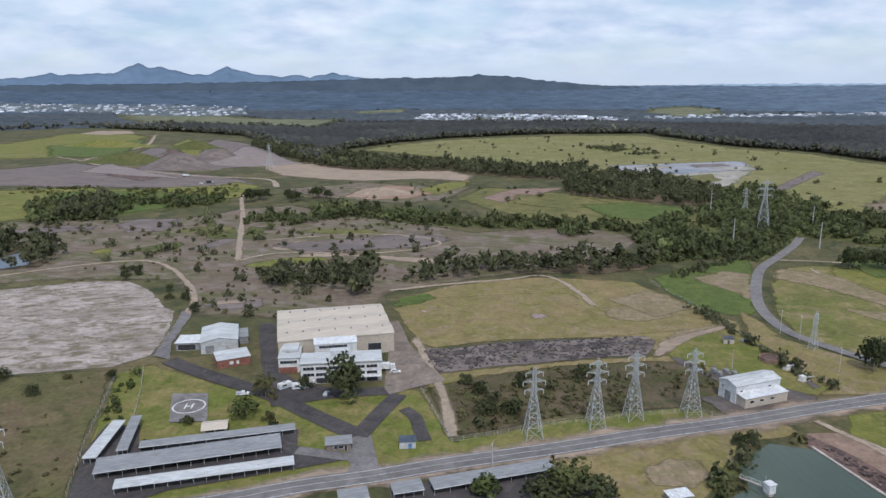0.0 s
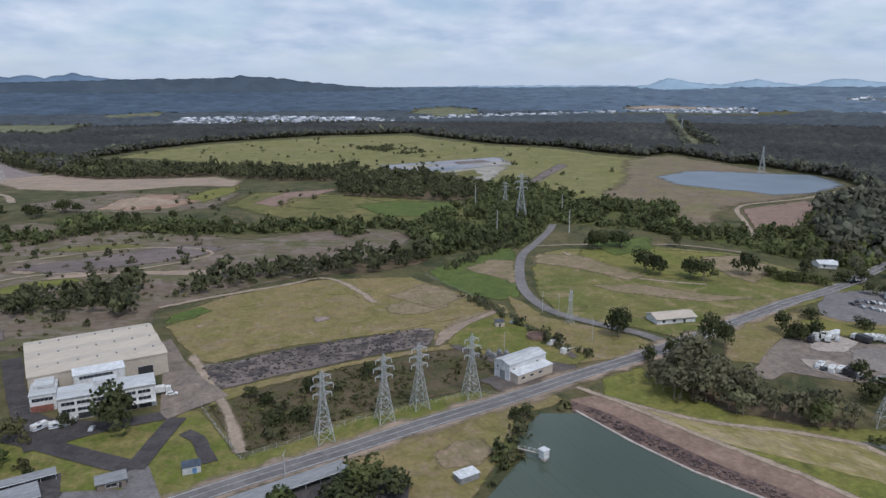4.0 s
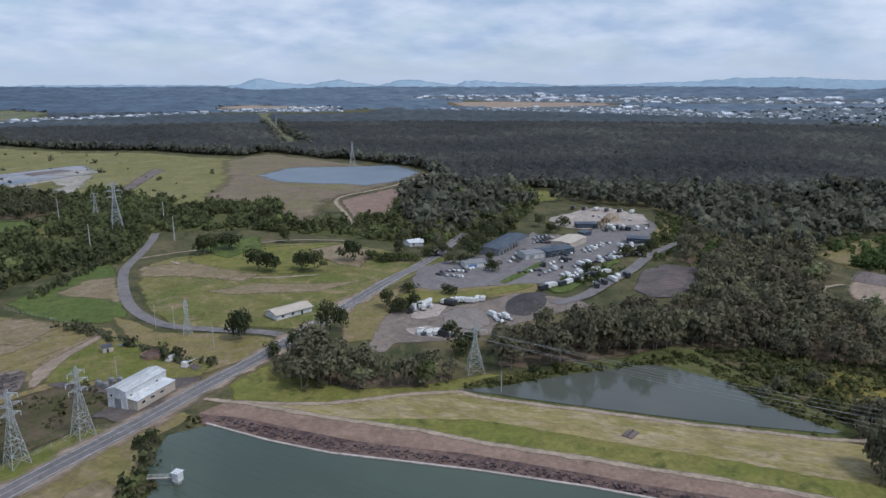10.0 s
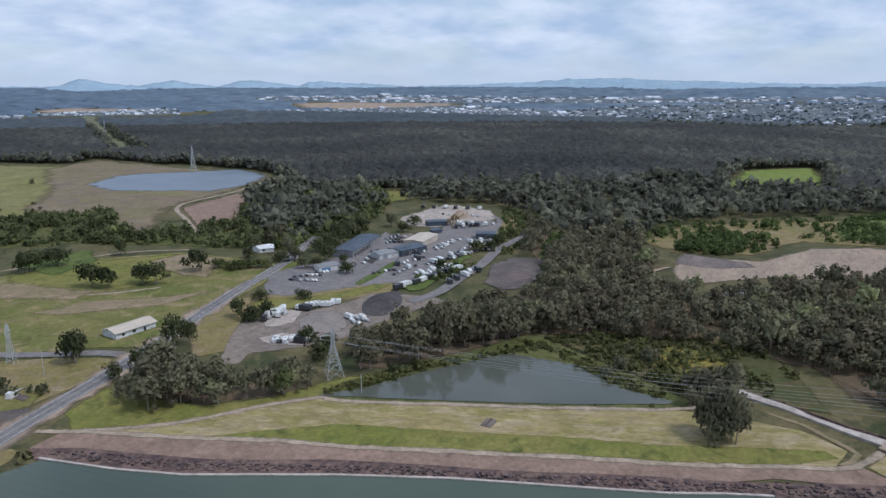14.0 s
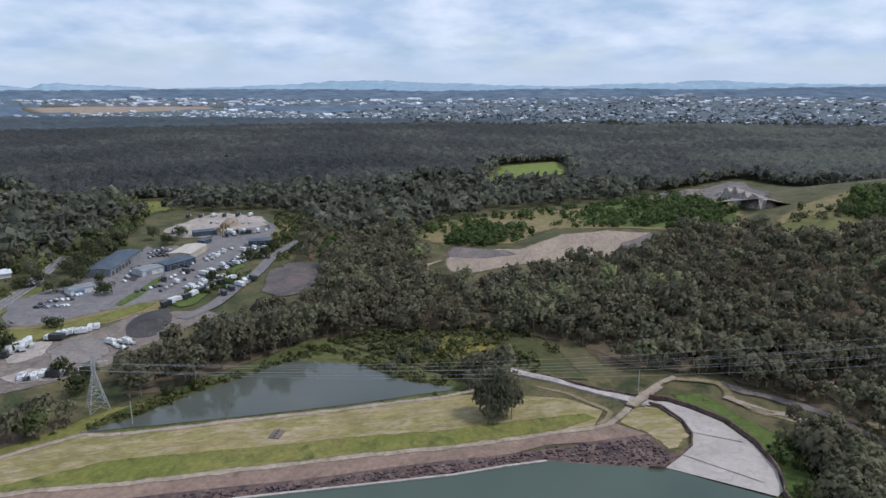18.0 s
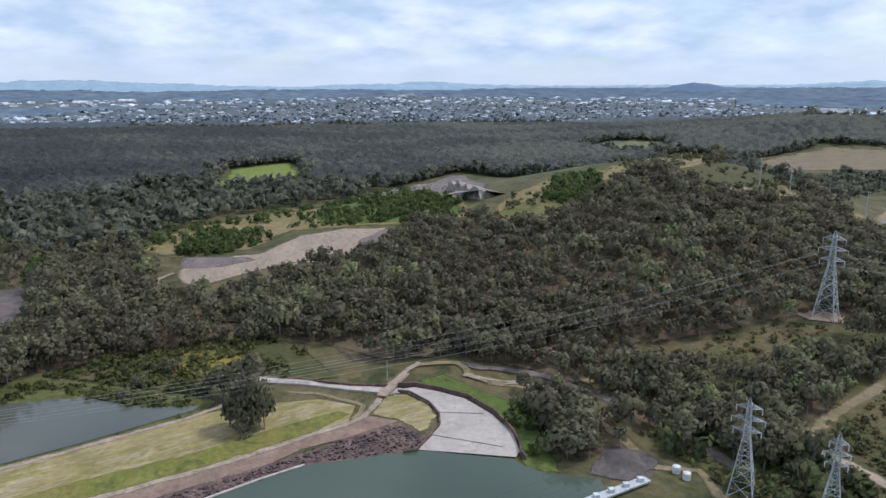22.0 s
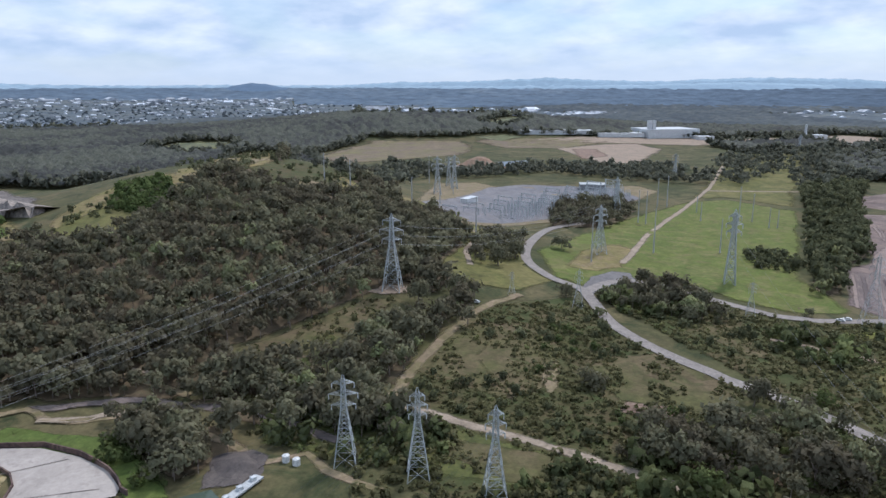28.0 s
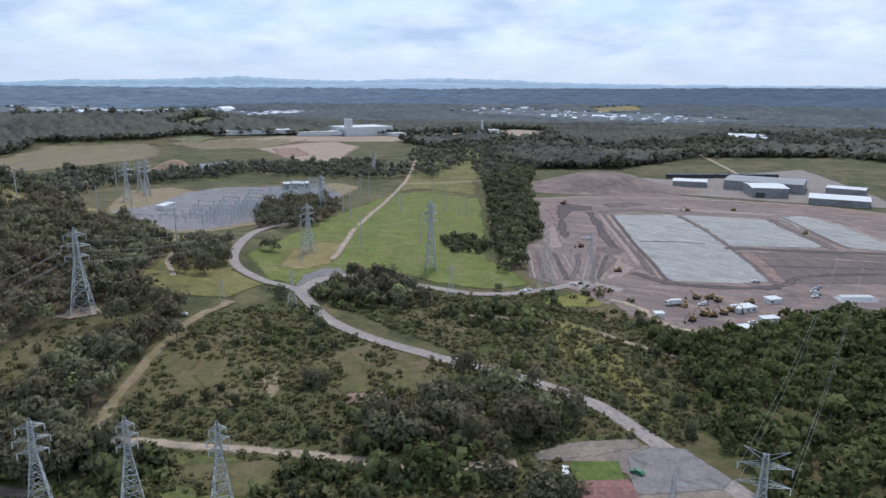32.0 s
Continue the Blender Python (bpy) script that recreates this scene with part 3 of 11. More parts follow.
zone("worn_field", "soil_sand", 3, 5, [(327.6, 409.0), (369.6, 404.6), (360.4, 363.7), (316.8, 334.9), (311.4, 357.4)])
zone("slab_yard", "concrete_old", 2, 3, [(-339.0, 390.4), (-268.4, 408.8), (-226.0, 426.8), (-197.2, 427.7), (-173.2, 403.4), (-154.8, 373.2), (-145.8, 366.0), (-135.7, 323.7), (-133.1, 300.9), (-144.6, 287.7), (-188.3, 278.3), (-238.2, 265.9)])
zone("rough_paddock", "brown_grass", 4, 2, [(-238.2, 265.9), (-188.3, 278.3), (-143.2, 287.3), (-111.8, 186.0), (-171.4, 183.4)])
zone("lawn", "lawn_grass", 3, 2, [(-111.8, 186.0), (-139.9, 280.0), (-131.0, 292.0), (-83.8, 265.1), (-50.8, 260.1), (-21.8, 265.1), (-9.2, 264.8), (2.9, 222.0), (44.7, 237.8), (89.7, 248.3), (97.4, 245.4), (104.1, 238.2), (41.0, 216.1), (-16.9, 198.3), (-61.3, 186.2)])
zone("scrub_yard", "scrub_brown", 3, 3, [(-7.6, 265.9), (17.9, 277.4), (53.4, 289.1), (99.8, 294.6), (113.5, 287.4), (114.4, 264.3), (97.1, 247.7), (76.0, 245.5), (45.2, 240.8), (19.1, 229.2), (2.9, 224.0)])
zone("dry_field", "grass_dry", 3, 3, [(-28.8, 372.9), (-17.6, 381.6), (-8.1, 390.9), (24.9, 395.2), (59.0, 401.7), (75.3, 399.0), (86.2, 372.1), (126.3, 360.5), (147.5, 343.7), (129.3, 334.9), (105.0, 329.7), (72.8, 322.9), (31.4, 320.5), (-3.9, 310.0), (-11.5, 314.8), (-20.1, 340.4)])
zone("track_field", "grass_dry", 4, 2, [(-27.7, 389.0), (5.3, 418.0), (63.9, 437.4), (118.6, 423.7), (134.9, 387.2), (154.2, 347.3), (146.1, 308.1), (158.8, 263.9), (117.7, 264.0), (106.7, 300.6), (60.6, 331.5), (-12.4, 323.8)])
zone("dry_strip", "grass_dry", 2, 4, [(-3.6, 280.0), (18.4, 285.4), (54.2, 294.0), (93.6, 299.7), (117.2, 301.0), (114.2, 289.3), (94.3, 293.2), (53.2, 288.1), (17.9, 277.4), (-7.6, 264.9)])
zone("sandy_patch", "soil_pale", 3, 5, [(111.7, 324.3), (147.8, 345.7), (145.7, 336.9), (122.2, 322.6), (98.0, 297.3), (93.9, 300.7), (103.2, 318.7)])
zone("green_yard", "lawn_grass", 3, 4, [(100.1, 299.7), (116.6, 322.6), (147.3, 337.2), (151.9, 315.3), (151.8, 287.4), (158.3, 263.0), (145.8, 256.4), (136.0, 264.0), (122.4, 281.6), (104.6, 293.9)])
zone("lush_grass", "grass_rich", 4, 3, [(131.9, 433.4), (168.2, 465.5), (220.8, 487.3), (201.5, 435.7), (166.7, 357.0), (151.5, 355.0), (141.4, 368.8), (130.4, 404.5)])
zone("sandy_grass", "soil_sand", 4, 4, [(159.1, 433.7), (185.4, 450.3), (203.6, 444.6), (175.0, 376.3), (172.0, 398.5), (161.9, 416.6)])
zone("loop_field", "field_grass", 4, 3, [(198.9, 415.9), (230.4, 458.4), (249.6, 463.0), (310.7, 461.1), (365.6, 406.8), (369.0, 333.0), (381.8, 308.7), (277.9, 283.5), (210.4, 270.9), (193.3, 297.8), (180.0, 310.6), (173.5, 330.2), (178.2, 363.7)])
zone("loop_green", "grass_green", 4, 4, [(258.6, 461.5), (305.7, 453.6), (359.7, 406.8), (307.8, 359.2), (277.5, 358.1), (252.3, 388.2), (240.4, 421.2)])
zone("loop_verge", "grass_dry", 3, 3, [(163.7, 375.9), (166.1, 322.8), (185.6, 296.7), (198.1, 268.9), (180.9, 259.1), (148.6, 257.1), (146.1, 284.7), (151.1, 333.3)])
zone("roadside_grass", "grass_dry", 3, 2, [(-14.5, 188.4), (2.6, 200.0), (36.4, 210.9), (60.8, 218.7), (102.1, 230.4), (122.9, 235.9), (127.5, 225.5), (107.8, 221.1), (92.2, 203.0), (82.9, 191.9), (52.3, 156.5), (30.6, 171.3), (-13.1, 167.5)])
zone("dam_verge", "grass_green", 4, 2, [(150.4, 240.9), (173.5, 248.4), (179.4, 200.5), (197.9, 180.7), (228.8, 166.6), (241.3, 142.0), (204.9, 158.5), (164.2, 196.4), (141.8, 225.1)])
zone("yard_verge", "grass_dry", 4, 2, [(255.1, 289.7), (296.8, 288.6), (312.2, 271.9), (348.5, 239.7), (369.4, 227.9), (342.9, 211.7), (303.6, 240.0), (266.7, 256.4), (230.1, 229.6), (208.9, 239.8)])
zone("green_bank", "grass_rich", 5, 4, [(-455.8, 794.7), (-433.5, 823.1), (-377.1, 825), (-308.2, 812.2), (-242.7, 784.6), (-225.6, 736.9), (-269, 704.9), (-311.4, 652.6), (-366.9, 633.7)])
zone("green_bank", "grass_green", 4, 5, [(-365.2, 842.4), (-256, 875.5), (-232.8, 804.4), (-280.2, 786), (-337.4, 806)])
zone("green_slope", "grass_rich", 4, 5, [(136.6, 718.3), (193.2, 730.4), (243.6, 699.1), (249.5, 659.2), (201.6, 621.1), (152.8, 634.9)])
zone("heath_patch", "grass_rich", 3, 5, [(-29.6, 373), (-26, 391.2), (-9.9, 400.2), (-2.5, 389.9), (-12.6, 378.2)])
zone("heath_patch", "grass_green", 4, 4, [(-139.9, 463.7), (-119.1, 487.5), (-88.3, 493), (-75.3, 485.7), (-99.2, 466.7), (-122.6, 454.6)])
zone("heath_patch", "grass_lush", 4, 4, [(-246.7, 506.4), (-231.8, 523.5), (-211.5, 547.4), (-197, 531), (-216, 504.7)])
zone("heath_patch", "grass_lush", 4, 4, [(-281.1, 807.1), (-183.9, 571.2), (-182.9, 599.3), (-143.5, 574.3), (-146.2, 548.3), (-192, 554.5)])
zone("heath_patch", "spoil_grey", 4, 4, [(-76.3, 555.1), (-22.7, 574.2), (14.3, 550.9), (-12.3, 522.2), (-53.8, 509.3), (-102.4, 503.9), (-141.2, 528.4), (-114.1, 542.3)])
zone("heath_patch", "soil_orange", 3, 4, [(-81.8, 796.9), (-31.5, 824.7), (-4.8, 792.9), (-41.2, 754.4), (-94.7, 745.5)])
zone("heath_patch", "soil_brown", 3, 4, [(38.6, 761.6), (82.9, 833.3), (159.8, 843.6), (110.4, 786.3), (60.2, 722.6)])
zone("heath_patch", "grass_yellow", 4, 4, [(78.5, 788.1), (148.9, 785), (192.7, 705.4), (119.2, 685.4), (66.1, 722.1)])
zone("heath_patch", "soil_pale", 3, 4, [(-115.1, 487.4), (-68.1, 492), (-11.2, 469.8), (12.4, 481.1), (-44.3, 495.8), (-94.2, 503.4)])
zone("worn_field", "soil_sand", 4, 5, [(91.5, 385.5), (124.4, 407.8), (141.5, 367.8), (111.9, 353.8)])
zone("worn_field", "soil_sand", 4, 5, [(221.5, 458.3), (252.4, 442), (267, 371.5), (245, 367.8), (227.4, 408.8), (204.7, 429.8)])
zone("worn_field", "grass_rich", 4, 5, [(272.9, 479.9), (343.8, 485.6), (314.8, 438.5), (274, 426.5)])
zone("spoil_face", "grass_rich", 4, 5, [(-825.6, 1464), (-736.9, 1560.6), (-670.9, 1633.5), (-588, 1350.7), (-586.6, 1196.5), (-696.6, 1230.4)])
zone("spoil_face", "grass_green", 4, 6, [(-540.4, 1447.8), (-502.8, 1503.6), (-408.3, 1187), (-391.8, 1063.8), (-468.5, 1237.9)])
zone("spoil_face", "rock_dark", 4, 6, [(-459.5, 1068.2), (-551.9, 1448.8), (-384.4, 1142.1), (-406, 1080)])
zone("spoil_face", "spoil_pale", 3, 6, [(-524.7, 1002.7), (-539.1, 1133.6), (-393.6, 983.4), (-306.5, 903.9), (-409.5, 948.4)])
zone("asphalt_yard", "asphalt_pale", 1, 4, [(343.2, 308.8), (365.9, 306.2), (382.2, 299.1), (394.5, 298.4), (409.2, 293.9), (470.3, 306.4), (497.4, 315.3), (451.9, 266.1), (480.7, 267.3), (553.6, 284.7), (586.9, 284.1), (598.7, 263.4), (569.6, 243.4), (506.1, 225.6), (468.2, 222.3), (446.4, 224.6), (410.8, 219.5), (380, 215.3), (360.3, 216.2), (359.2, 227.9), (352.7, 232.2), (338.5, 243.6), (323.2, 253.6), (309.3, 264), (305.2, 278), (318.1, 291.8)])
zone("yard_island", "grass_rich", 1, 6, [(348.2, 246.2), (378.3, 249.8), (408.9, 253.7), (421.3, 255.2), (394, 244.5), (364.8, 240.1), (346.3, 239.7)])
zone("yard_verge", "grass_green", 2, 5, [(300.1, 274.4), (307.4, 258.1), (330.6, 242.1), (354.5, 233.3), (357.5, 222.7), (342.3, 223.3), (324.3, 229.4), (310.3, 239.6), (293.7, 246.8), (282.3, 253.6), (281.7, 263.4), (285.9, 275.8)])
zone("yard_bank", "grass_rich", 2, 6, [(355.8, 219.6), (370.2, 211.7), (399.9, 213.6), (440.9, 217.3), (456.9, 217.3), (447, 209.4), (408.8, 205.5), (378.1, 201.9), (352.9, 197.9), (346.9, 206.2)])
zone("dirt_yard", "soil_yard", 2, 3, [(258.3, 256), (272.9, 251.4), (286.4, 240.8), (301.1, 232.6), (320, 226.4), (337.8, 224.5), (341.6, 205), (345.3, 188), (340.6, 174.5), (319.4, 182.6), (300.6, 187.3), (281.9, 192.7), (267.4, 193), (254.8, 197.4), (248.1, 202.4), (236.1, 213.1), (228.2, 220.1), (215.3, 214.8), (213.6, 225.4), (232.7, 239.7)])
zone("gravel_bay", "gravel_grey", 2, 5, [(276.6, 232.8), (289.6, 233.6), (299, 225.1), (294.7, 213.2), (280.7, 201.8), (267.5, 201.8), (264.1, 211.5), (266.9, 223)])
zone("gravel_yard", "gravel_pale", 2, 5, [(524.9, 317.3), (567.1, 334), (620.5, 338.7), (647.4, 326.7), (628.5, 273.7), (589.1, 252.4), (571.4, 259.6), (554.1, 279.3), (530.5, 278.3), (524.7, 297.5)])
zone("yard_slope", "grass_dry", 3, 3, [(583.1, 250.9), (613.5, 238.4), (581.2, 223), (520.2, 213.5), (478.5, 212.2), (520.1, 231.9)])
zone("yard_slope", "grass_rich", 3, 3, [(518.1, 181.8), (564.6, 181.4), (489.5, 154.3), (447.9, 152.5), (465.4, 167.8)])
zone("yard_lawn", "grass_green", 3, 3, [(648.5, 456.3), (705.8, 447), (704.8, 403.6), (646.6, 380.8), (612.1, 401.9)])
zone("mulch_yard", "gravel_dark", 2, 4, [(383.1, 173), (431.5, 188.9), (457.4, 182.9), (461.2, 161.3), (421.1, 144.9), (384.9, 144.2), (372.9, 157.3)])
zone("far_field", "far_pasture", 6, 3, [(267.2, -1365.9), (166.2, -1473.8), (34.6, -1575), (-62.5, -1719.7), (21, -1438.9), (148.5, -1325.3)])
zone("far_field", "grass_yellow", 6, 3, [(507.2, -1298.3), (431.8, -1428.3), (334, -1417.2), (348, -1297.8), (427.9, -1207.8)])
zone("far_field", "far_pasture", 6, 3, [(442, -2640.6), (357.3, -2900.8), (172.3, -2902.6), (249.5, -2655.6), (358.9, -2481.3)])
zone("far_field", "meadow_dry", 6, 3, [(-18.4, -1805.9), (-142.4, -1951.1), (-236, -1881.4), (-149, -1729.4), (-61.5, -1684.6)])
zone("far_field", "far_pasture", 6, 3, [(1074.2, -1200.9), (1032.5, -1282.6), (971.4, -1304.2), (988.7, -1226.9)])
zone("far_field", "far_pasture", 6, 3, [(1142.5, -1329.2), (1287.7, -1650.3), (1142.3, -1528.1), (1076.3, -1344.7)])
zone("far_field", "far_pasture", 6, 3, [(1401.5, -614.5), (1470.9, -715.8), (1400.2, -796.3), (1321.5, -731.1), (1256.1, -613.3)])
zone("hill_grass", "grass_dry", 4, 5, [(579.1, -300.3), (1114.7, -636), (1156.7, -748.6), (1060, -728.8), (537.6, -348.1), (529.8, -302.3)])
zone("hill_grass", "grass_yellow", 4, 5, [(483.7, -133.6), (516.8, -160.8), (532.2, -203.7), (514.2, -240.7), (548.3, -275.9), (521.7, -267.8), (474.3, -221.8), (456.9, -191.4), (452.8, -156.1), (457.1, -133.6)])
zone("hill_grass", "soil_sand", 3, 6, [(576.2, -316.6), (592.2, -363.5), (580.7, -375.9), (544.2, -328.1)])
zone("scrub_clearing", "brown_grass", 5, 4, [(234.8, -227.5), (234.8, -262.1), (197.1, -266.8), (160.7, -236.3), (156.6, -202.7), (188.9, -195.2), (207.8, -193.4)])
zone("scrub_clearing", "brown_grass", 5, 4, [(159.2, -257), (139.2, -286.3), (96.2, -278.2), (88.3, -242.9), (127.1, -230.2)])
zone("scrub_clearing", "grass_yellow", 5, 4, [(65.4, -361), (36.8, -341.6), (14.5, -293), (-4.2, -245), (3.1, -245.2), (28.6, -280), (55.7, -300.1)])
zone("scrub_clearing", "soil_brown", 4, 5, [(120, -231.3), (109.7, -241.3), (100.7, -237.9), (109.2, -224.5)])
zone("scrub_clearing", "brown_grass", 4, 4, [(55.4, -371.1), (37.9, -395.4), (26.9, -374.3), (38.5, -354.2)])
zone("scrub_clearing", "brown_grass", 4, 4, [(145.3, -341.7), (118.1, -339.7), (91.7, -314.7), (107.8, -310.8), (133.4, -321.5)])
zone("scrub_clearing", "brown_grass", 4, 4, [(156.3, -164.8), (127.9, -176.5), (102.2, -184.6), (96.5, -170.5), (121.5, -155.3), (146.5, -153.7)])
zone("scrub_clearing", "soil_sand", 4, 5, [(168.9, -240.2), (165.9, -250.2), (149.9, -226.4), (146.7, -214), (158.4, -224.7)])
zone("scrub_clearing", "brown_grass", 5, 4, [(214.3, -264.7), (197, -282.8), (172.7, -265.2), (148.3, -211.5), (171, -208.2), (196, -226.1)])
zone("dam_rock_base", "rock_dark", 1, 3, [(123.8, 218.3), (128.0, 226.3), (136.5, 210.6), (143.5, 187.4), (151.2, 165.3), (161.0, 145.5), (170.1, 128.1), (180.3, 101.8), (189.4, 75.8), (203.5, 43.2), (215.7, 11.1), (226.6, -13.8), (224.0, -0.8), (229.3, -18.0), (236.4, -35.2), (225.5, -40.0), (221.7, -43.9), (213.7, -37.7), (212.2, -18.6), (212.0, -0.7), (206.7, 11.2), (198.0, 28.3), (187.7, 56.5), (175.7, 89.1), (161.2, 121.7), (151.3, 141.2), (139.4, 166.3), (131.1, 187.7), (124.2, 213.5)])
zone("dam_dirt", "soil_brown", 1, 3, [(128.0, 226.3), (140.4, 227.1), (147.2, 210.7), (155.9, 186.4), (169.1, 155.9), (177.4, 133.4), (191.7, 97.3), (204.8, 62.1), (218.2, 28.4), (232.0, -4.2), (228.9, 5.2), (234.9, -8.1), (243.9, -23.4), (236.4, -35.2), (229.3, -18.0), (223.0, 0.2), (215.7, 11.1), (203.5, 43.2), (189.4, 75.8), (180.3, 101.8), (170.1, 128.1), (161.0, 145.5), (151.2, 165.3), (143.5, 187.4), (136.5, 210.6)])
zone("dam_grass", "grass_dam", 1, 3, [(140.4, 227.1), (164.2, 196.4), (190.6, 176.8), (205.9, 162.0), (206.6, 154.5), (223.8, 113.6), (240.9, 73.9), (258.3, 37.3), (260.9, 23.4), (261.9, 8.0), (261.9, -6.8), (253.2, -20.6), (240.4, -17.0), (232.0, -4.2), (218.2, 28.4), (204.8, 62.1), (191.7, 97.3), (177.4, 133.4), (169.1, 155.9), (155.9, 186.4), (147.2, 210.7)])
zone("dam_mown", "grass_green", 2, 4, [(155.9, 186.4), (169.2, 170.2), (182.1, 154.8), (191.2, 143.4), (205.1, 104.1), (219.1, 66.8), (231.0, 30.6), (243.0, 4.8), (249.6, -13.8), (246.3, -18.8), (234.0, -4.1), (219.1, 28.6), (206.7, 62.7), (192.6, 97.7), (178.3, 134.0), (169.8, 156.6)])
zone("dam_end", "grass_dam", 2, 3, [(243.7, -25.5), (260.9, -32.8), (258.5, -42.7), (247.3, -48.6), (237.8, -50.0), (227.6, -45.0), (225.4, -40.6), (236.4, -35.2)])
zone("pond_bank", "grass_lush", 3, 2, [(198.2, 163.6), (219.9, 165.2), (211.6, 169.3), (230.8, 160.2), (254.1, 145.8), (283.1, 128.8), (307.0, 118.4), (309.8, 107.7), (292.5, 75.0), (273.4, 37.8), (275.6, 27.4), (259.6, 35.4), (240.9, 73.9), (223.8, 113.6), (206.6, 154.5), (195.3, 173.2)])
zone("wetland", "scrub_olive", 4, 2, [(309.8, 107.7), (327.2, 84.6), (330.5, 60.6), (345.2, 24.1), (321.0, -1.1), (279.4, -17.7), (279.9, 7.3), (275.6, 27.4), (273.4, 37.8), (292.5, 75.0)])
zone("yellow_scrub", "scrub_yellow", 4, 3, [(301.6, 57.1), (323.0, 51.3), (327.4, 31.9), (314.1, 23.2), (284.8, 26.4), (287.5, 44.7)])
zone("pit_floor", "soil_pale", 3, 3, [(465.9, 75.4), (508.3, 76.4), (506.4, 24.0), (557.0, -5.7), (563.4, -42.8), (535.0, -73.7), (472.0, -53.6), (458.2, -27.4), (453.5, 21.8), (426.3, 56.0), (440.7, 68.7)])
zone("pit_wall", "spoil_grey", 3, 4, [(479.8, 77.5), (519.5, 75.8), (500.0, 32.0), (484.4, 23.1), (472.8, 46.0)])
zone("pit_dark", "spoil_grey", 3, 4, [(505.8, -46.9), (535.0, -73.7), (518.5, -75.7), (457.3, -50.0), (462.3, -39.1)])
zone("pit_pond", "water_dark", 3, 4, [(404.0, 49.2), (419.0, 41.2), (433.8, 13.7), (421.8, 11.6), (403.6, 33.1), (388.5, 44.3)])
zone("paddock", "grass_bright", 4, 3, [(1096, 89), (1144, 52), (1185, -5), (1059, -20), (890, -15), (896, 41), (838, 76), (878, 97)])
zone("paddock", "grass_bright", 4, 3, [(910, 188), (947, 150), (879, 111), (850, 135), (862, 178)])
zone("pit_ledge", "grass_dry", 5, 2, [(546.0, 115.1), (628.9, 101.0), (681.0, 37.2), (699.6, -24.5), (737, -68), (834, -137), (786, -181), (503.4, -141.8), (515.4, -94.4), (559.2, -56.3), (577.0, -1.2), (518.2, 28.8), (517.7, 67.1), (511.3, 83.1)])
zone("pit_green", "grass_rich", 4, 3, [(639.8, -17.1), (722, -43), (732, -121), (578.5, -143.3), (521.0, -138.1), (529.6, -105.5), (570.1, -57.3), (605.6, -21.2)])
zone("cliff_foot", "rock_grey", 4, 4, [(762, -89), (810, -147), (933, -207), (952, -245), (676.1, -199.7), (582.8, -158.6), (647.8, -154.7), (719, -131)])
zone("hill_grass", "grass_dry", 4, 3, [(534.3, -157.3), (572.7, -188.7), (605.9, -232.4), (594.9, -278.8), (560.7, -285.0), (477.4, -228.0), (468.5, -196.3), (470.7, -162.5), (497.0, -145.9)])
zone("hill_grass", "grass_lush", 4, 4, [(564.1, -218.7), (585.0, -257.1), (544.8, -256.2), (489.1, -228.8), (482.3, -202.2), (498.0, -192.6)])
zone("hill_clear", "grass_yellow", 3, 3, [(515.7, -395.6), (511.6, -412.2), (454.9, -385.1), (444.2, -355.6), (466.4, -358.1)])
zone("slope_clear", "brown_grass", 4, 3, [(271.4, -145.7), (269.8, -175.8), (276.0, -200.2), (276.3, -229.2), (266.3, -243.7), (252.4, -217.2), (249.2, -184.4), (250.2, -154.3), (259.0, -139.1)])
zone("foot_clear", "brown_grass", 4, 3, [(265.1, -124.8), (276.2, -153.6), (274.1, -192.6), (257.9, -182.6), (258.0, -149.1)])
zone("substation_pad", "gravel_blue", 1, 3, [(450.8, -444.4), (543.2, -648.6), (534, -704), (434, -757), (370, -703), (356.2, -589.8), (365.5, -525.4), (368.4, -458.2), (381.6, -419.3), (415.4, -424.6)])
zone("substation_pad", "soil_sand", 3, 2, [(452.1, -437.3), (612.4, -622.2), (590.2, -682.1), (540.9, -667.3), (424, -797), (379, -769), (361.7, -687.7), (349.4, -578.7), (351.6, -514.3), (357.8, -445.0), (370.2, -406.7)])
zone("hillfoot_grass", "grass_yellow", 3, 2, [(452.1, -417.0), (455.8, -447.9), (375.6, -412.7), (342.4, -436.8), (307.1, -415.9), (264.6, -356.6), (234.3, -343.7), (233.7, -308.5), (255.0, -293.7), (285.0, -287.7), (323.7, -361.2), (358.8, -394.1)])
zone("transmission_field", "field_green", 4, 2, [(294.2, -401.8), (308.7, -485.1), (321.3, -562.7), (325, -717), (305, -763), (217, -736), (132.6, -472.7), (114.5, -451.7), (85.3, -415.3), (112.6, -390.1), (145.5, -390.8), (171.3, -400.9), (205.1, -390.4), (217.6, -346.3), (240.9, -350.1)])
zone("transmission_field", "grass_dry", 4, 3, [(275.2, -432.9), (273.8, -480.5), (242.1, -468.1), (225.0, -411.5), (231.7, -385.8), (252.7, -377.1)])
zone("easement_far", "grass_yellow", 4, 2, [(329, -724), (373, -872), (445, -1080), (459, -1186), (392, -1376), (308, -1088), (266, -889), (222, -749), (307, -768)])
zone("valley_scrub", "scrub_olive", 5, 1, [(193.7, -168.9), (214.6, -215.3), (232.2, -276.4), (225.2, -297.4), (208.4, -332.0), (169.5, -300.5), (134.1, -286.1), (96.8, -279.7), (77.1, -277.5), (51.0, -267.2), (28.2, -254.4), (12.3, -241.7), (8.3, -205.8), (113.0, -124.3), (166.3, -144.0)])
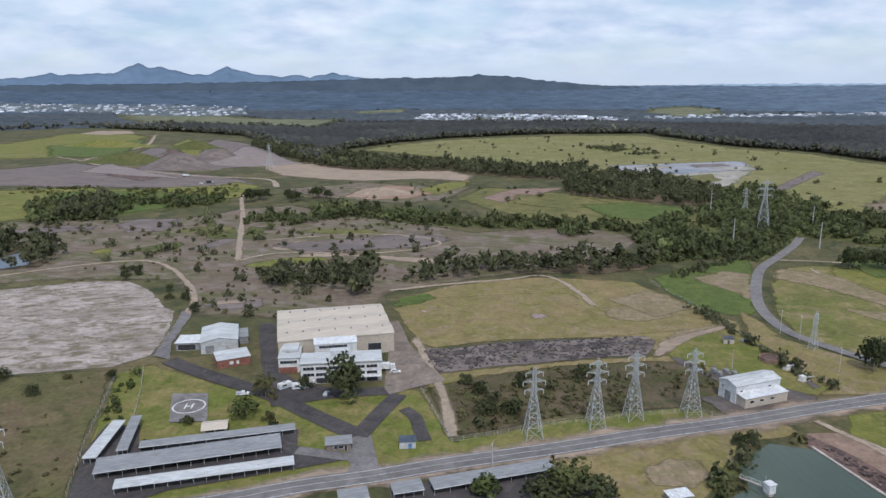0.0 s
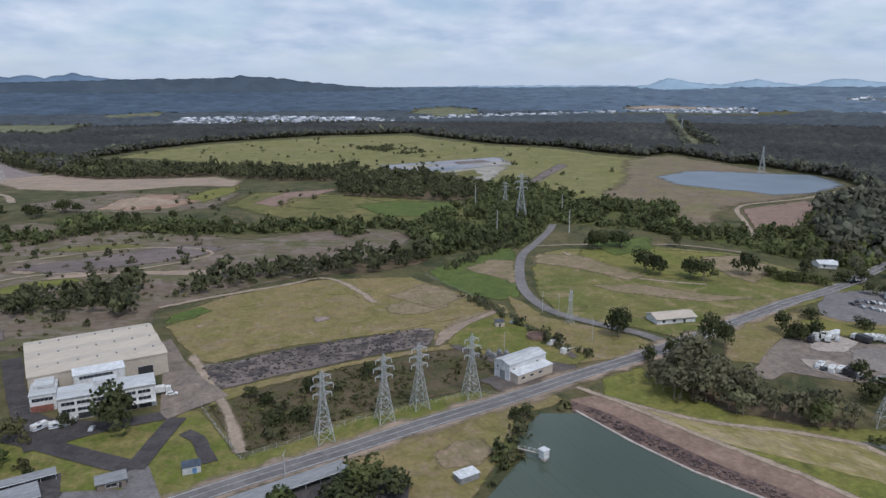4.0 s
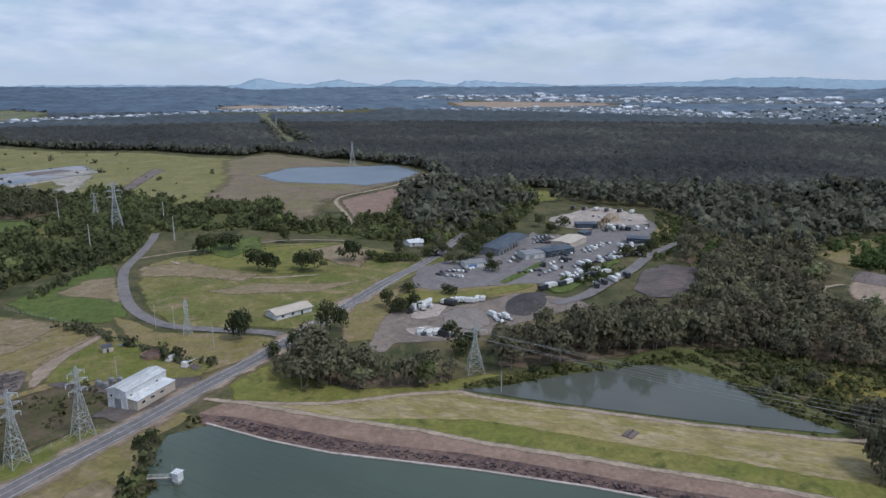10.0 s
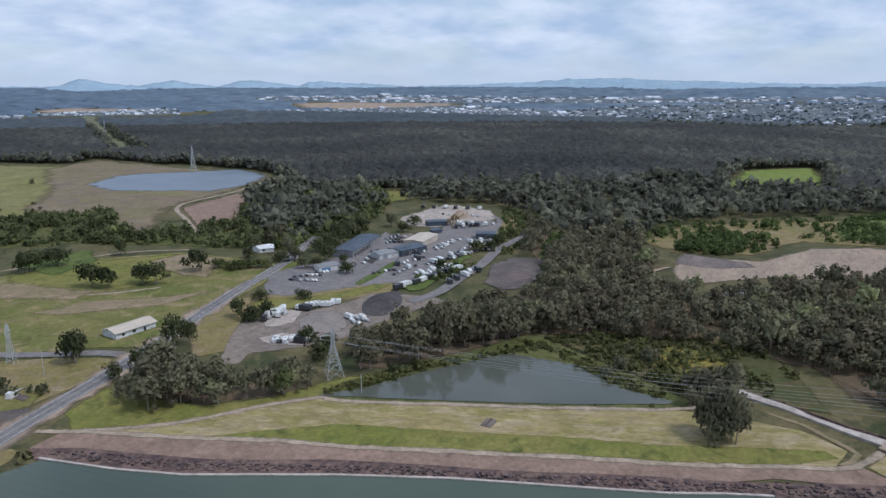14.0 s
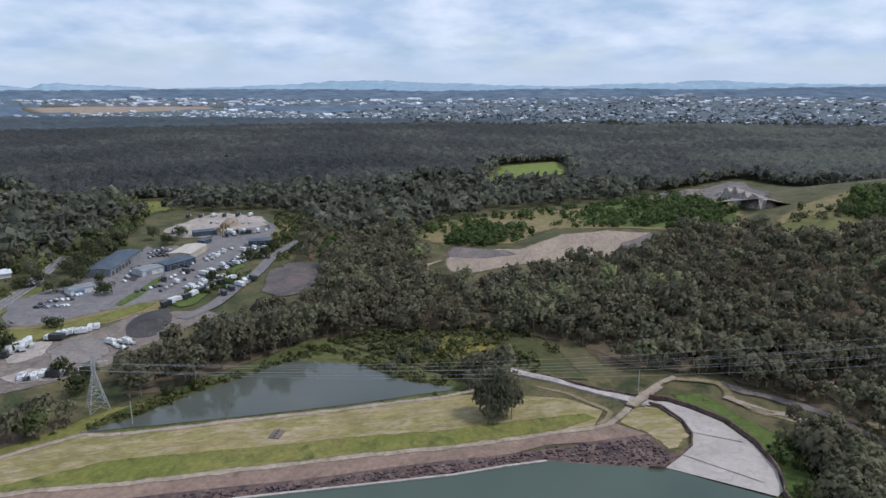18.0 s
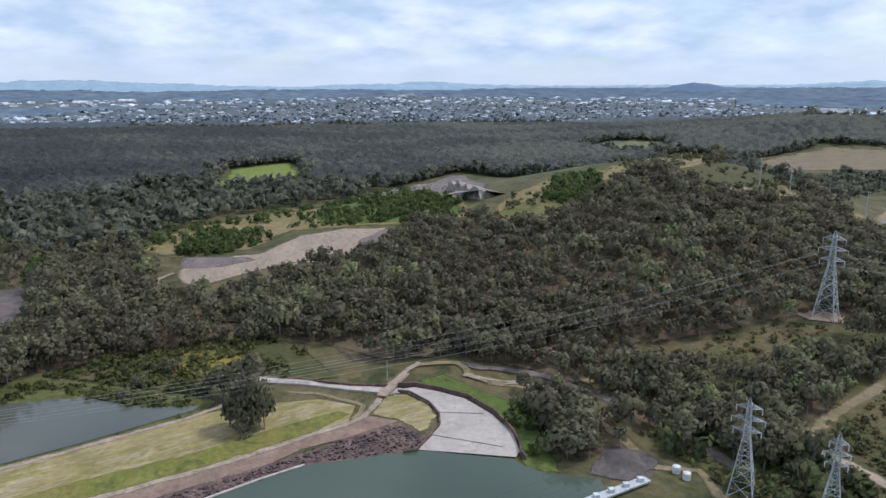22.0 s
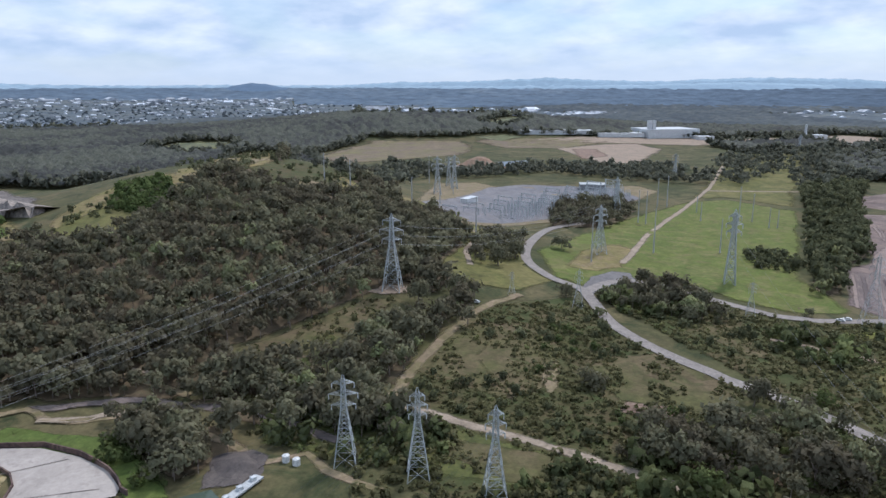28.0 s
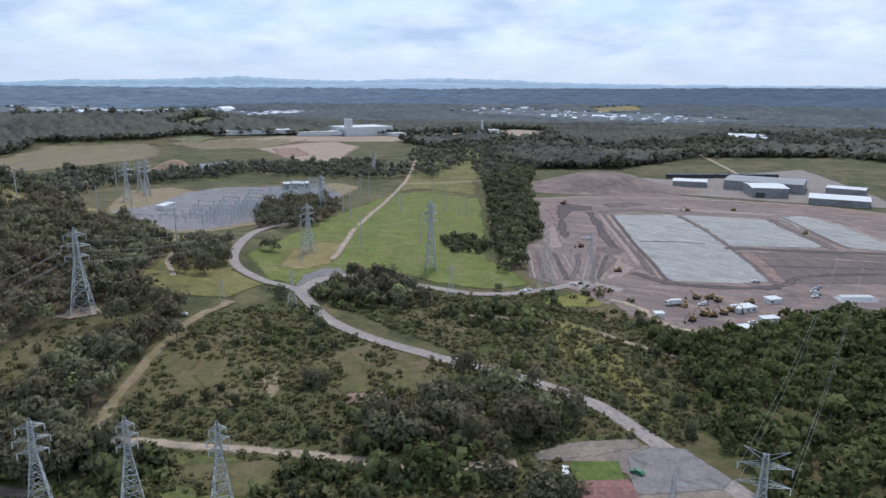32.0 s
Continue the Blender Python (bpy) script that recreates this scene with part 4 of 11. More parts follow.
zone("valley_scrub", "scrub_olive", 5, 1, [(208.7, -344.8), (198.4, -378.1), (162.8, -381.7), (109.3, -379.6), (75.3, -407.1), (52.7, -437.8), (41.8, -411.9), (-11.7, -349.8), (-77.9, -411.7), (-155.5, -403.0), (-100.3, -204.8), (-32.5, -190.2), (-2.3, -225.0), (43.2, -269.6), (85.3, -280.3)])
zone("bare_scrub", "soil_brown", 3, 2, [(124.0, -224.0), (123.5, -234.5), (109.6, -241.3), (108.1, -233.2), (117.3, -223.1)])
zone("grass_verge", "grass_green", 3, 2, [(93.0, -369.5), (66.7, -400.5), (44.0, -430.8), (34.8, -408.5), (44.5, -382.4), (74.1, -371.7)])
zone("earthworks", "earth_purple", 3, 2, [(121.8, -517.9), (113.2, -552.5), (170, -751), (125, -795), (16, -837), (-98, -813), (-195, -786), (-322, -722), (-199.6, -403.3), (-141.4, -435.6), (-85.6, -425.5), (-54.7, -401.3), (-9.1, -350.9), (15.5, -357.7), (38.1, -381.1), (64.9, -409.9), (97.3, -429.1)])
zone("fill_pad", "fill_teal", 1, 4, [(71.9, -681.2), (15, -703), (-10.8, -633.9), (-28.3, -570.3), (-41.9, -516.3), (-49.9, -473.4), (-32.2, -461.9), (10.7, -452.9), (17.5, -469.7), (36.0, -542.8)])
zone("fill_pad", "fill_teal", 1, 4, [(11, -704), (-66, -711), (-81.4, -656.0), (-100.7, -593.5), (-30.9, -574.2), (-10.8, -641.9)])
zone("fill_pad", "fill_teal", 2, 4, [(-72, -723), (-103, -744), (-132, -702), (-149.9, -644.8), (-187.4, -597.3), (-114.4, -597.1)])
zone("dark_fill", "earth_dark", 2, 3, [(-34.5, -554.9), (-103.8, -578.8), (-180.0, -571.3), (-175.3, -503.4), (-117.8, -491.1), (-57.2, -470.5)])
zone("pad_slope", "earth_red", 2, 4, [(-33.3, -555.0), (-46.4, -559.1), (-58.1, -505.7), (-60.4, -474.2), (-52.3, -471.1)])
zone("scraped_bank", "earth_ribbed", 2, 3, [(118.5, -511.5), (57.7, -529.9), (47.4, -499.8), (51.8, -437.9), (85.5, -425.5), (95.4, -433.6)])
zone("scraped_bank", "earth_pale", 2, 3, [(144, -709), (111.5, -608.9), (88.6, -522.5), (104.7, -516.5), (118.1, -580.1), (118.9, -620.7), (144.4, -691.1)])
zone("dark_cut", "earth_black", 2, 4, [(132, -714), (127, -735), (97, -724), (93.3, -699.8), (111.2, -686.0), (108.3, -632.8), (93.5, -576.5), (91.4, -538.3), (106.9, -584.3)])
zone("dark_cut", "earth_black", 2, 4, [(99.1, -686.9), (89.7, -690.2), (57.8, -567.1), (47.7, -533.9), (57.1, -535.0), (70.8, -573.6), (81.1, -620.7)])
zone("dark_cut", "earth_dark", 2, 4, [(67.6, -530.7), (49.4, -541.8), (42.2, -528.3), (49.7, -513.6), (64.4, -520.0)])
zone("dark_cut", "earth_red", 2, 4, [(136.1, -686.6), (128.4, -697.3), (110.8, -632.4), (118.0, -629.0)])
zone("terrace", "earth_red", 2, 3, [(101, -761), (38, -789), (-42, -800), (-105, -779), (-172, -752), (-227, -738), (-237, -770), (-148, -795), (-43, -825), (75, -797)])
zone("terrace", "earth_dark", 2, 3, [(92, -740), (66, -766), (42, -760), (63, -733), (84, -721)])
zone("terrace", "earth_pale", 2, 4, [(42, -745), (13, -748), (-40, -747), (-101, -750), (-69, -725), (-14, -724), (29, -731)])
zone("pale_apron", "earth_pale", 2, 4, [(49.2, -502.6), (45.3, -510.0), (39.3, -489.4), (31.1, -482.0), (34.3, -467.7), (37.8, -451.4), (46.8, -439.5), (50.1, -441.2), (48.2, -466.5)])
zone("coal_strip", "spoil_grey", 3, 3, [(-14.4, 306.7), (-1.3, 309.0), (31.2, 318.5), (72.8, 322.9), (98.8, 327.4), (103.2, 318.7), (93.9, 300.7), (54.2, 294.0), (18.4, 285.4), (-1.2, 280.0), (-9.1, 287.9)])
zone("coal_bed", "coal_ground", 2, 4, [(-13.3, 311.7), (0.0, 310.0), (3.8, 295.0), (2.7, 287.0), (-2.5, 288.0), (-7.7, 301.9)])
zone("coal_bed", "coal_ground", 2, 4, [(1.3, 307.0), (14.6, 309.7), (13.7, 302.7), (3.9, 300.0)])
zone("coal_bed", "coal_ground", 2, 4, [(17.2, 309.5), (29.6, 315.6), (31.5, 307.4), (19.3, 300.4)])
zone("coal_bed", "coal_ground", 1, 4, [(10.5, 297.8), (19.8, 300.3), (17.7, 290.5), (9.2, 289.9)])
zone("coal_bed", "coal_ground", 1, 4, [(26.6, 301.8), (37.2, 303.7), (34.8, 296.0), (24.9, 292.9)])
zone("coal_bed", "coal_ground", 1, 4, [(32.6, 318.3), (43.6, 320.0), (43.3, 307.0), (33.9, 305.1)])
zone("coal_bed", "coal_ground", 1, 4, [(42.0, 307.1), (53.2, 311.5), (50.2, 300.8), (40.1, 298.3)])
zone("coal_bed", "coal_ground", 1, 4, [(54.5, 311.3), (67.6, 315.8), (63.5, 305.5), (53.9, 304.3)])
zone("coal_bed", "coal_ground", 1, 4, [(52.6, 299.4), (62.7, 301.5), (59.3, 294.1), (51.3, 294.6)])
zone("coal_bed", "coal_ground", 1, 4, [(69.3, 316.5), (84.4, 323.2), (79.9, 310.9), (68.8, 308.4)])
zone("coal_bed", "coal_ground", 1, 4, [(66.5, 304.8), (77.2, 306.4), (73.8, 298.0), (64.6, 298.1)])
zone("coal_bed", "coal_ground", 1, 4, [(85.7, 321.8), (100.8, 324.7), (100.8, 315.3), (92.9, 306.2), (82.9, 308.0)])
zone("pale_scrape", "earth_pale", 2, 5, [(45.8, 361.1), (53.4, 361.1), (57.1, 355.4), (49.0, 350.6), (45.6, 352.1)])
zone("pale_scrape", "soil_pale", 2, 5, [(-14.5, 367.7), (-7.6, 365.9), (-10.6, 361.8)])
zone("shed_yard", "gravel_dark", 2, 5, [(101.2, 299.4), (108.1, 296.9), (114.7, 280.5), (123.7, 278.8), (117.7, 264.0), (140.5, 263.9), (148.4, 257.2), (144.8, 252.4), (105.4, 238.8), (99.5, 256.4), (109.9, 258.6), (113.2, 270.2), (102.0, 293.8)])
zone("shed_yard", "gravel_dark", 2, 5, [(148.1, 284.8), (151.8, 287.4), (154.0, 265.6), (149.0, 262.7)])
zone("hilltop_dirt", "soil_sand", 3, 3, [(612.8, -338.3), (1150, -667), (1204, -733), (1128, -708), (588.3, -386.7), (557.6, -360.5), (578.5, -345.8)])
zone("hill_grass", "grass_dry", 3, 3, [(566.5, -264.0), (614.1, -294.4), (565.0, -302.7), (527.8, -285.3), (526.5, -266.2)])
zone("hill_grass", "grass_dry", 3, 3, [(472.2, -203.1), (525.0, -239.5), (539.7, -257.5), (522.0, -255.1), (480.1, -231.4), (456.1, -209.7)])
zone("hill_grass", "grass_lush", 3, 3, [(537.2, -202.3), (599.2, -238.8), (585.7, -250.5), (566.5, -264.0), (516.7, -243.0), (480.0, -217.7), (483.1, -200.4), (503.9, -191.4)])
zone("hill_grass", "grass_dry", 3, 3, [(512.5, -393.3), (508.5, -408.1), (448.9, -375.1), (422.1, -351.1), (435.2, -342.9), (459.4, -354.0)])
zone("hill_grass", "grass_dry", 3, 3, [(454.7, -414.1), (466.4, -444.1), (412.2, -417.9), (389.4, -388.4), (410.3, -384.1)])
zone("hill_ledge", "soil_sand", 3, 4, [(471.2, -322.5), (480.7, -345.6), (470.5, -351.0), (458.1, -334.1), (459.7, -319.8)])
zone("hill_scrub", "scrub_olive", 3, 3, [(546.7, -321.1), (564.2, -370.6), (913, -690), (535.7, -450.6), (442.6, -338.1), (441.0, -306.4), (475.3, -296.2)])
zone("junction", "asphalt", 1, 6, [(217.0, -345.5), (227.4, -373.2), (226.3, -397.0), (216.6, -402.4), (205.1, -390.4), (205.1, -372.2), (206.4, -350.8), (203.7, -334.9)])
zone("yard_stain", "gravel_pale", 2, 6, [(272.7, 256.0), (287.8, 251.2), (291.0, 238.1), (270.9, 229.5), (257.7, 236.8)])
zone("yard_stain", "gravel_pale", 2, 6, [(245.0, 232.8), (258.0, 226.1), (259.2, 205.9), (247.9, 203.9), (240.7, 218.4)])
zone("yard_stain", "asphalt_dark", 2, 6, [(400.7, 275.0), (438.8, 286.4), (432.4, 274.2), (393.4, 260.8)])
zone("yard_stain", "soil_yard", 2, 6, [(477.9, 299.5), (500.6, 296.8), (493.5, 279.1), (465.0, 278.4)])
zone("track_loop", "soil_sand", 3, 5, [(106.1, 324.1), (120.8, 334.9), (147.8, 345.7), (149.9, 343.7), (121.0, 327.3), (107.4, 319.4)])
zone("depot_yard", "gravel_grey", 2, 3, [(95, -994), (35, -978), (-53, -1066), (-152, -1178), (-199, -902), (-201, -816), (-99, -822), (16, -842), (69, -869)])
zone("house_yard", "soil_yard", 2, 3, [(45.7, -206.0), (16.4, -229.4), (-0.2, -234.0), (-22.2, -208.8), (-26.8, -188.1), (5.0, -176.9), (9.0, -197.8), (12.5, -208.6), (31.7, -210.6)])
zone("house_lawn", "grass_rich", 1, 5, [(30.7, -211.2), (16.1, -216.4), (12.8, -203.7), (28.6, -196.2)])
zone("house_yard", "soil_yard", 2, 4, [(44.6, -211.1), (34, -223.4), (11.5, -234.8), (9.1, -228.1), (23.7, -216.8), (40, -207.4)])
zone("house_yard", "asphalt_pale", 2, 5, [(14.1, -222), (7.5, -230.3), (-4.6, -232.7), (-19.1, -217.2), (-15.9, -209.5), (10.4, -197.1)])
zone("entry_apron", "asphalt", 1, 6, [(-32.8, 193.2), (-29.8, 204.8), (-30.0, 219.0), (-26.4, 221.4), (-21.5, 205.9), (-14.8, 198.5)])
zone("front_lane", "asphalt_dark", 1, 5, [(-95.2, 344.1), (-87.2, 346.2), (-71.6, 285.2), (-62.6, 273.9), (-42.2, 263.6), (-22.0, 267.1), (-21.4, 259.1), (-41.3, 256.7), (-52.7, 252.6), (-66.0, 248.4), (-72.3, 265.3), (-81.6, 294.9)])
zone("side_yard", "soil_yard", 1, 5, [(-27.8, 346.9), (-23.3, 349.2), (-16.1, 315.6), (-6.2, 287.9), (1.2, 273.0), (-14.8, 263.6), (-21.4, 259.1), (-24.1, 264.9), (-25.0, 294.9)])
zone("carport_yard", "asphalt_dark", 1, 5, [(-111.8, 186.0), (-121.0, 215.3), (-122.1, 234.1), (-109.6, 233.6), (-104.2, 218.4), (-51.6, 230.3), (-50.0, 218.3), (-31.1, 212.7), (-30.4, 209.8), (-47.2, 203.6), (-83.5, 191.6), (-91.3, 185.8)])
zone("side_lane", "asphalt", 1, 5, [(-133.1, 300.9), (-135.7, 323.7), (-143.5, 368.0), (-134.6, 358.6), (-129.5, 316.6), (-122.8, 295.5)])
zone("carport_yard", "asphalt_dark", 1, 3, [(-16.4, 191.3), (2.6, 199.0), (35.5, 204.9), (52.9, 193.9), (45.0, 167.1), (-14.6, 167.4)])
zone("helipad", "asphalt_pale", 0, 6, [(-108.4, 260.3), (-94.0, 260.6), (-86.6, 236.6), (-100.3, 235.5)])
zone("tower_pad", "soil_pale", 2, 4, [(281.9, -233.4), (282.4, -249.8), (269.9, -263.2), (267.0, -251.8), (274.0, -238.1)])
zone("works_pad", "gravel_dark", 2, 4, [(194.1, -92.5), (201.2, -103.0), (197.1, -112.6), (189.0, -114.6), (184.8, -109.8), (180.0, -98.1), (186.5, -87.5)])
zone("spillway_bank", "grass_rich", 3, 2, [(271.0, -47.0), (274.6, -59.5), (241.3, -82.6), (214.2, -83.8), (187.8, -79.7), (193.9, -69.6), (200.2, -69.8), (218.0, -73.4), (234.7, -70.1)])

CLEAR = list(KEPT)
strip("road", "asphalt", 8.4, 8, [(-107.0, 171.3), (-79.5, 181.3), (-58.4, 188.1), (-39.4, 195.1), (-24.0, 198.6), (2.7, 207.0), (21.5, 211.9), (43.2, 217.8), (72.7, 226.6), (106.1, 235.2), (142.9, 246.6), (173.2, 254.7), (179.2, 256.6), (228.8, 272.8), (255.4, 282.7), (309.5, 301.4), (337.2, 308.5), (390.7, 326.2), (371.8, 322.2), (392.4, 328.9), (451.0, 353.5)])
strip("shoulder", "soil_pale", 13, 7, [(-107.0, 171.3), (-79.5, 181.3), (-58.4, 188.1), (-39.4, 195.1), (-24.0, 198.6), (2.7, 207.0), (21.5, 211.9), (43.2, 217.8), (72.7, 226.6), (106.1, 235.2), (142.9, 246.6), (173.2, 254.7), (179.2, 256.6), (228.8, 272.8), (255.4, 282.7), (309.5, 301.4)])
strip("loop_road", "asphalt_pale", 6.5, 6, [(287.1, 552.9), (267.5, 523.6), (236.3, 484.4), (213.0, 455.7), (193.9, 419.3), (178.2, 381.4), (171.9, 353.4), (172.5, 328.4), (183.7, 305.0), (197.5, 282.9), (201.1, 269.1), (197.8, 259.1)])
strip("driveway", "asphalt", 9, 6, [(-23.5, 197.6), (-26.7, 210.3), (-29.9, 225.0)])
strip("driveway", "asphalt_dark", 7, 7, [(-29.9, 225.0), (-24.0, 242.8), (-17.8, 259.4)])
strip("driveway", "asphalt_dark", 8, 7, [(-30.1, 226.0), (-42.4, 236.2), (-54.9, 247.0), (-65.8, 256.7), (-76.6, 264.1), (-90.8, 273.3), (-109.0, 284.9), (-122.8, 295.5)])
strip("driveway", "asphalt_dark", 5, 7, [(-15.1, 246.5), (-10.5, 239.8), (-8.7, 230.8), (-6.5, 221.9)])
strip("driveway", "asphalt", 5, 7, [(-30.5, 210.8), (-42.6, 213.8), (-49.6, 215.4)])
strip("track", "track_pale", 5, 5, [(-226, 810), (-220, 760), (-193.6, 669.6), (-165.5, 560.1), (-144.4, 480.8)])
strip("track", "track_pale", 4, 5, [(-310.2, 419.8), (-280.3, 446.3), (-246.9, 469.0), (-213.0, 480.9), (-185.9, 462.0), (-161.4, 425.4), (-143.7, 389.3), (-137.6, 354.2), (-132.9, 315.1)])
strip("track", "track_pale", 3.5, 5, [(-144.4, 480.8), (-126.0, 500.4), (-98.0, 505.6), (-75.9, 497.2)])
strip("track", "track_pale", 3.5, 5, [(-137.6, 549.0), (-107.9, 559.7), (-63.0, 570.5), (-20.4, 558.6), (-2.0, 534.0), (-18.9, 514.7), (-55.6, 499.9)])
strip("track", "track_pale", 4, 5, [(-32.2, 405.7), (5.4, 420.0), (41.4, 430.0), (62.4, 439.6), (75.6, 420.3), (84.4, 375.6)])
strip("track", "track_pale", 8, 5, [(-202, 847), (-234, 922), (-335, 958), (-464, 1040), (-588, 1155), (-603, 1291), (-614, 1467), (-718, 1774)])
strip("track", "track_pale", 5, 5, [(-588, 1155), (-733, 1264), (-860, 1214)])
strip("track", "track_pale", 5, 5, [(759, 652), (615.9, 597.4), (513.4, 577.9), (452.6, 500.8), (412.0, 444.4)])
strip("track", "track_pale", 3, 5, [(233.7, 479.1), (274.2, 471.0), (339.7, 446.4), (369.0, 410.6)])
strip("track", "track_pale", 3, 5, [(245.3, 455.1), (244.0, 404.1), (258.2, 369.8), (287.3, 346.4)])
strip("dam_track", "track_pale", 3.0, 6, [(140.9, 228.0), (147.7, 211.5), (156.6, 187.1), (169.8, 156.6), (177.4, 133.4), (191.7, 97.3), (205.7, 62.4), (218.2, 28.4), (233.0, -4.2), (234.9, -8.1), (239.3, -18.8), (247.7, -25.9), (265.8, -34.6), (281.2, -46.2), (287.3, -52.1)])
strip("dam_track", "track_pale", 3.0, 6, [(136.5, 236.4), (141.8, 225.1), (164.2, 196.4), (190.6, 176.8), (205.9, 162.0), (206.6, 154.5), (223.8, 113.6), (240.9, 73.9), (258.3, 37.3), (265.5, 28.1)])
strip("track", "soil_sand", 2.4, 6, [(271.0, 4.7), (266.9, -6.7), (258.4, -17.3), (251.9, -23.8), (241.3, -18.7)])
strip("track", "soil_sand", 3.5, 5, [(285.4, -51.7), (282.8, -68.4), (271.9, -70.7), (261.8, -77.5), (255.1, -91.4), (247.8, -102.1), (227.2, -106.6), (206.0, -108.8), (186.2, -111.4), (181.1, -123.1), (167.5, -121.6), (146.3, -125.9)])
strip("track", "track_pale", 3.5, 5, [(271.5, -68.6), (260.4, -82.1), (257.1, -91.9), (247.8, -102.1)])
strip("rail_cut", "spoil_grey", 5, 4, [(282.8, -68.4), (262.4, -100.6), (242.9, -113.2), (225.2, -128.0), (200.2, -132.3), (175.7, -137.3)])
strip("track", "soil_sand", 5, 5, [(192.3, -170.5), (212.6, -213.1), (228.9, -263.4), (230.5, -279.2), (230.6, -304.5)])
strip("track", "track_pale", 5, 5, [(183.6, -168.2), (173.4, -173.1), (158.9, -175.8), (136.9, -181.1), (115.7, -184.8), (84.9, -189.9), (61.8, -196.5), (47.1, -203.6)])
strip("track", "track_pale", 4, 5, [(366.9, -403.0), (336.7, -394.9), (311.6, -350.5), (280.6, -319.2)])
strip("access_road", "road_pale", 7, 6, [(333.8, -535.5), (335.7, -482.8), (307.1, -415.9), (276.5, -371.3), (241.8, -348.3), (216.0, -343.8), (199.2, -329.4), (172.6, -305.7), (142.4, -291.0), (110.4, -282.2), (79.2, -276.9), (51.0, -267.2), (28.5, -256.4), (18.3, -247.3), (-2.3, -226.0), (-19.2, -212.1), (-33.0, -195.2)])
strip("access_road", "road_pale", 7, 6, [(211.0, -342.2), (212.2, -374.0), (196.9, -390.1), (164.8, -386.3), (135.3, -381.7), (110.2, -382.5), (76.0, -410.0), (60.3, -432.8), (59.1, -415.8), (50.7, -429.0), (36.1, -420.5)])
strip("track", "track_pale", 5, 4, [(233.1, -421.9), (278.2, -557.4), (308.8, -681.3), (356, -850), (438, -1086)])
strip("track", "track_pale", 6, 4, [(340, -812), (261, -874)])
strip("track", "track_pale", 5, 5, [(40.2, -399.0), (23.7, -390.3), (7.5, -364.9), (-14.4, -359.7), (-33.9, -380.5)])
strip("track", "track_pale", 4, 5, [(411.0, 70.8), (429.0, 77.6), (454.2, 84.4), (468.8, 76.3)])
strip("track", "track_pale", 7, 4, [(3, -1416), (-47, -1137), (-71, -1008)])
strip("track", "soil_pale", 4, 4, [(107.5, -341.5), (57.1, -347.3), (21.4, -329.3), (-11.5, -312.8)])
strip("haul_track", "earth_pale", 5, 6, [(84.0, -679.8), (59.0, -590.1), (42.4, -530.3), (31.7, -489.0)])
strip("haul_track", "earth_dark", 4, 6, [(79.9, -681.3), (52.9, -584.6), (36.7, -526.7), (20.7, -464.5)])
strip("haul_track", "earth_pale", 5, 6, [(75.4, -679.8), (46.4, -573.1), (27.6, -511.3), (14.4, -457.8)])
strip("haul_track", "earth_black", 3, 7, [(71.5, -678.2), (38.7, -549.6), (25.2, -504.4), (10.7, -451.9)])
strip("pad_edge", "earth_black", 7, 6, [(33.4, -465.8), (11.2, -447.9), (-15.4, -447.7), (-44.7, -455.8), (-58.5, -468.4)])
strip("pad_edge", "earth_dark", 3, 6, [(14, -703), (-11.3, -633.9), (-29.2, -571.3), (-42.6, -516.2), (-52.1, -468.1)])
strip("pad_edge", "earth_dark", 6, 6, [(-67, -715), (-82.3, -655.9), (-94.3, -621.9), (-103.9, -588.9)])
strip("pad_edge", "earth_dark", 3, 6, [(-81, -723), (-95.7, -666.2), (-115.7, -593.8)])
strip("pad_edge", "earth_black", 8, 6, [(-25.7, -565.4), (-72.7, -573.4), (-137.6, -586.1), (-184.4, -586.7)])
strip("pad_edge", "earth_dark", 3, 6, [(37.1, -567.8), (8.3, -575.9), (-12.0, -574.9)])
strip("fill_streak", "earth_purple", 5, 6, [(-48.9, -539.8), (-89.0, -552.9), (-131.5, -556.7)])
strip("fill_streak", "earth_black", 5, 6, [(-60.3, -470.1), (-67.9, -489.3), (-89.1, -505.2), (-123.7, -519.5)])
strip("fill_streak", "earth_black", 4, 6, [(-49.1, -515.7), (-74.3, -521.7), (-127.0, -535.1)])
strip("fill_streak", "earth_pale", 5, 6, [(-109, -734), (-130.4, -692.8), (-147.4, -633.1)])
strip("fill_streak", "earth_pale", 4, 6, [(-127, -729), (-143.4, -692.3), (-163.9, -650.7)])
strip("terrace_line", "earth_pale", 9, 6, [(167, -753), (75, -797), (-43, -812), (-123, -805), (-178, -780)])
strip("terrace_line", "earth_dark", 6, 6, [(85.7, -692.7), (50, -716), (17, -708)])
strip("rib", "earth_pale", 2.5, 6, [(112.3, -503.6), (90.9, -428.5)])
strip("rib", "earth_dark", 2.5, 6, [(106.3, -503.9), (85.3, -429.6)])
strip("rib", "earth_pale", 2.5, 6, [(100.0, -506.2), (77.2, -431.1)])
strip("rib", "earth_black", 3, 6, [(93.7, -504.4), (71.1, -433.2)])
strip("rib", "earth_pale", 2.5, 6, [(87.6, -505.5), (72.8, -460.3)])
strip("rib", "earth_dark", 3, 6, [(76.7, -505.2), (70.2, -467.8), (69.2, -434.5)])
strip("rib", "earth_pale", 2.5, 6, [(68.6, -508.4), (61.6, -436.7)])
strip("rib", "earth_dark", 3, 6, [(62.5, -509.2), (56.9, -438.3)])
strip("rib", "earth_black", 2.5, 6, [(55.8, -511.0), (53.1, -441.8)])
strip("track", "track_pale", 3, 5, [(341.6, -40.8), (341.1, -58.1), (328.6, -70.1)])
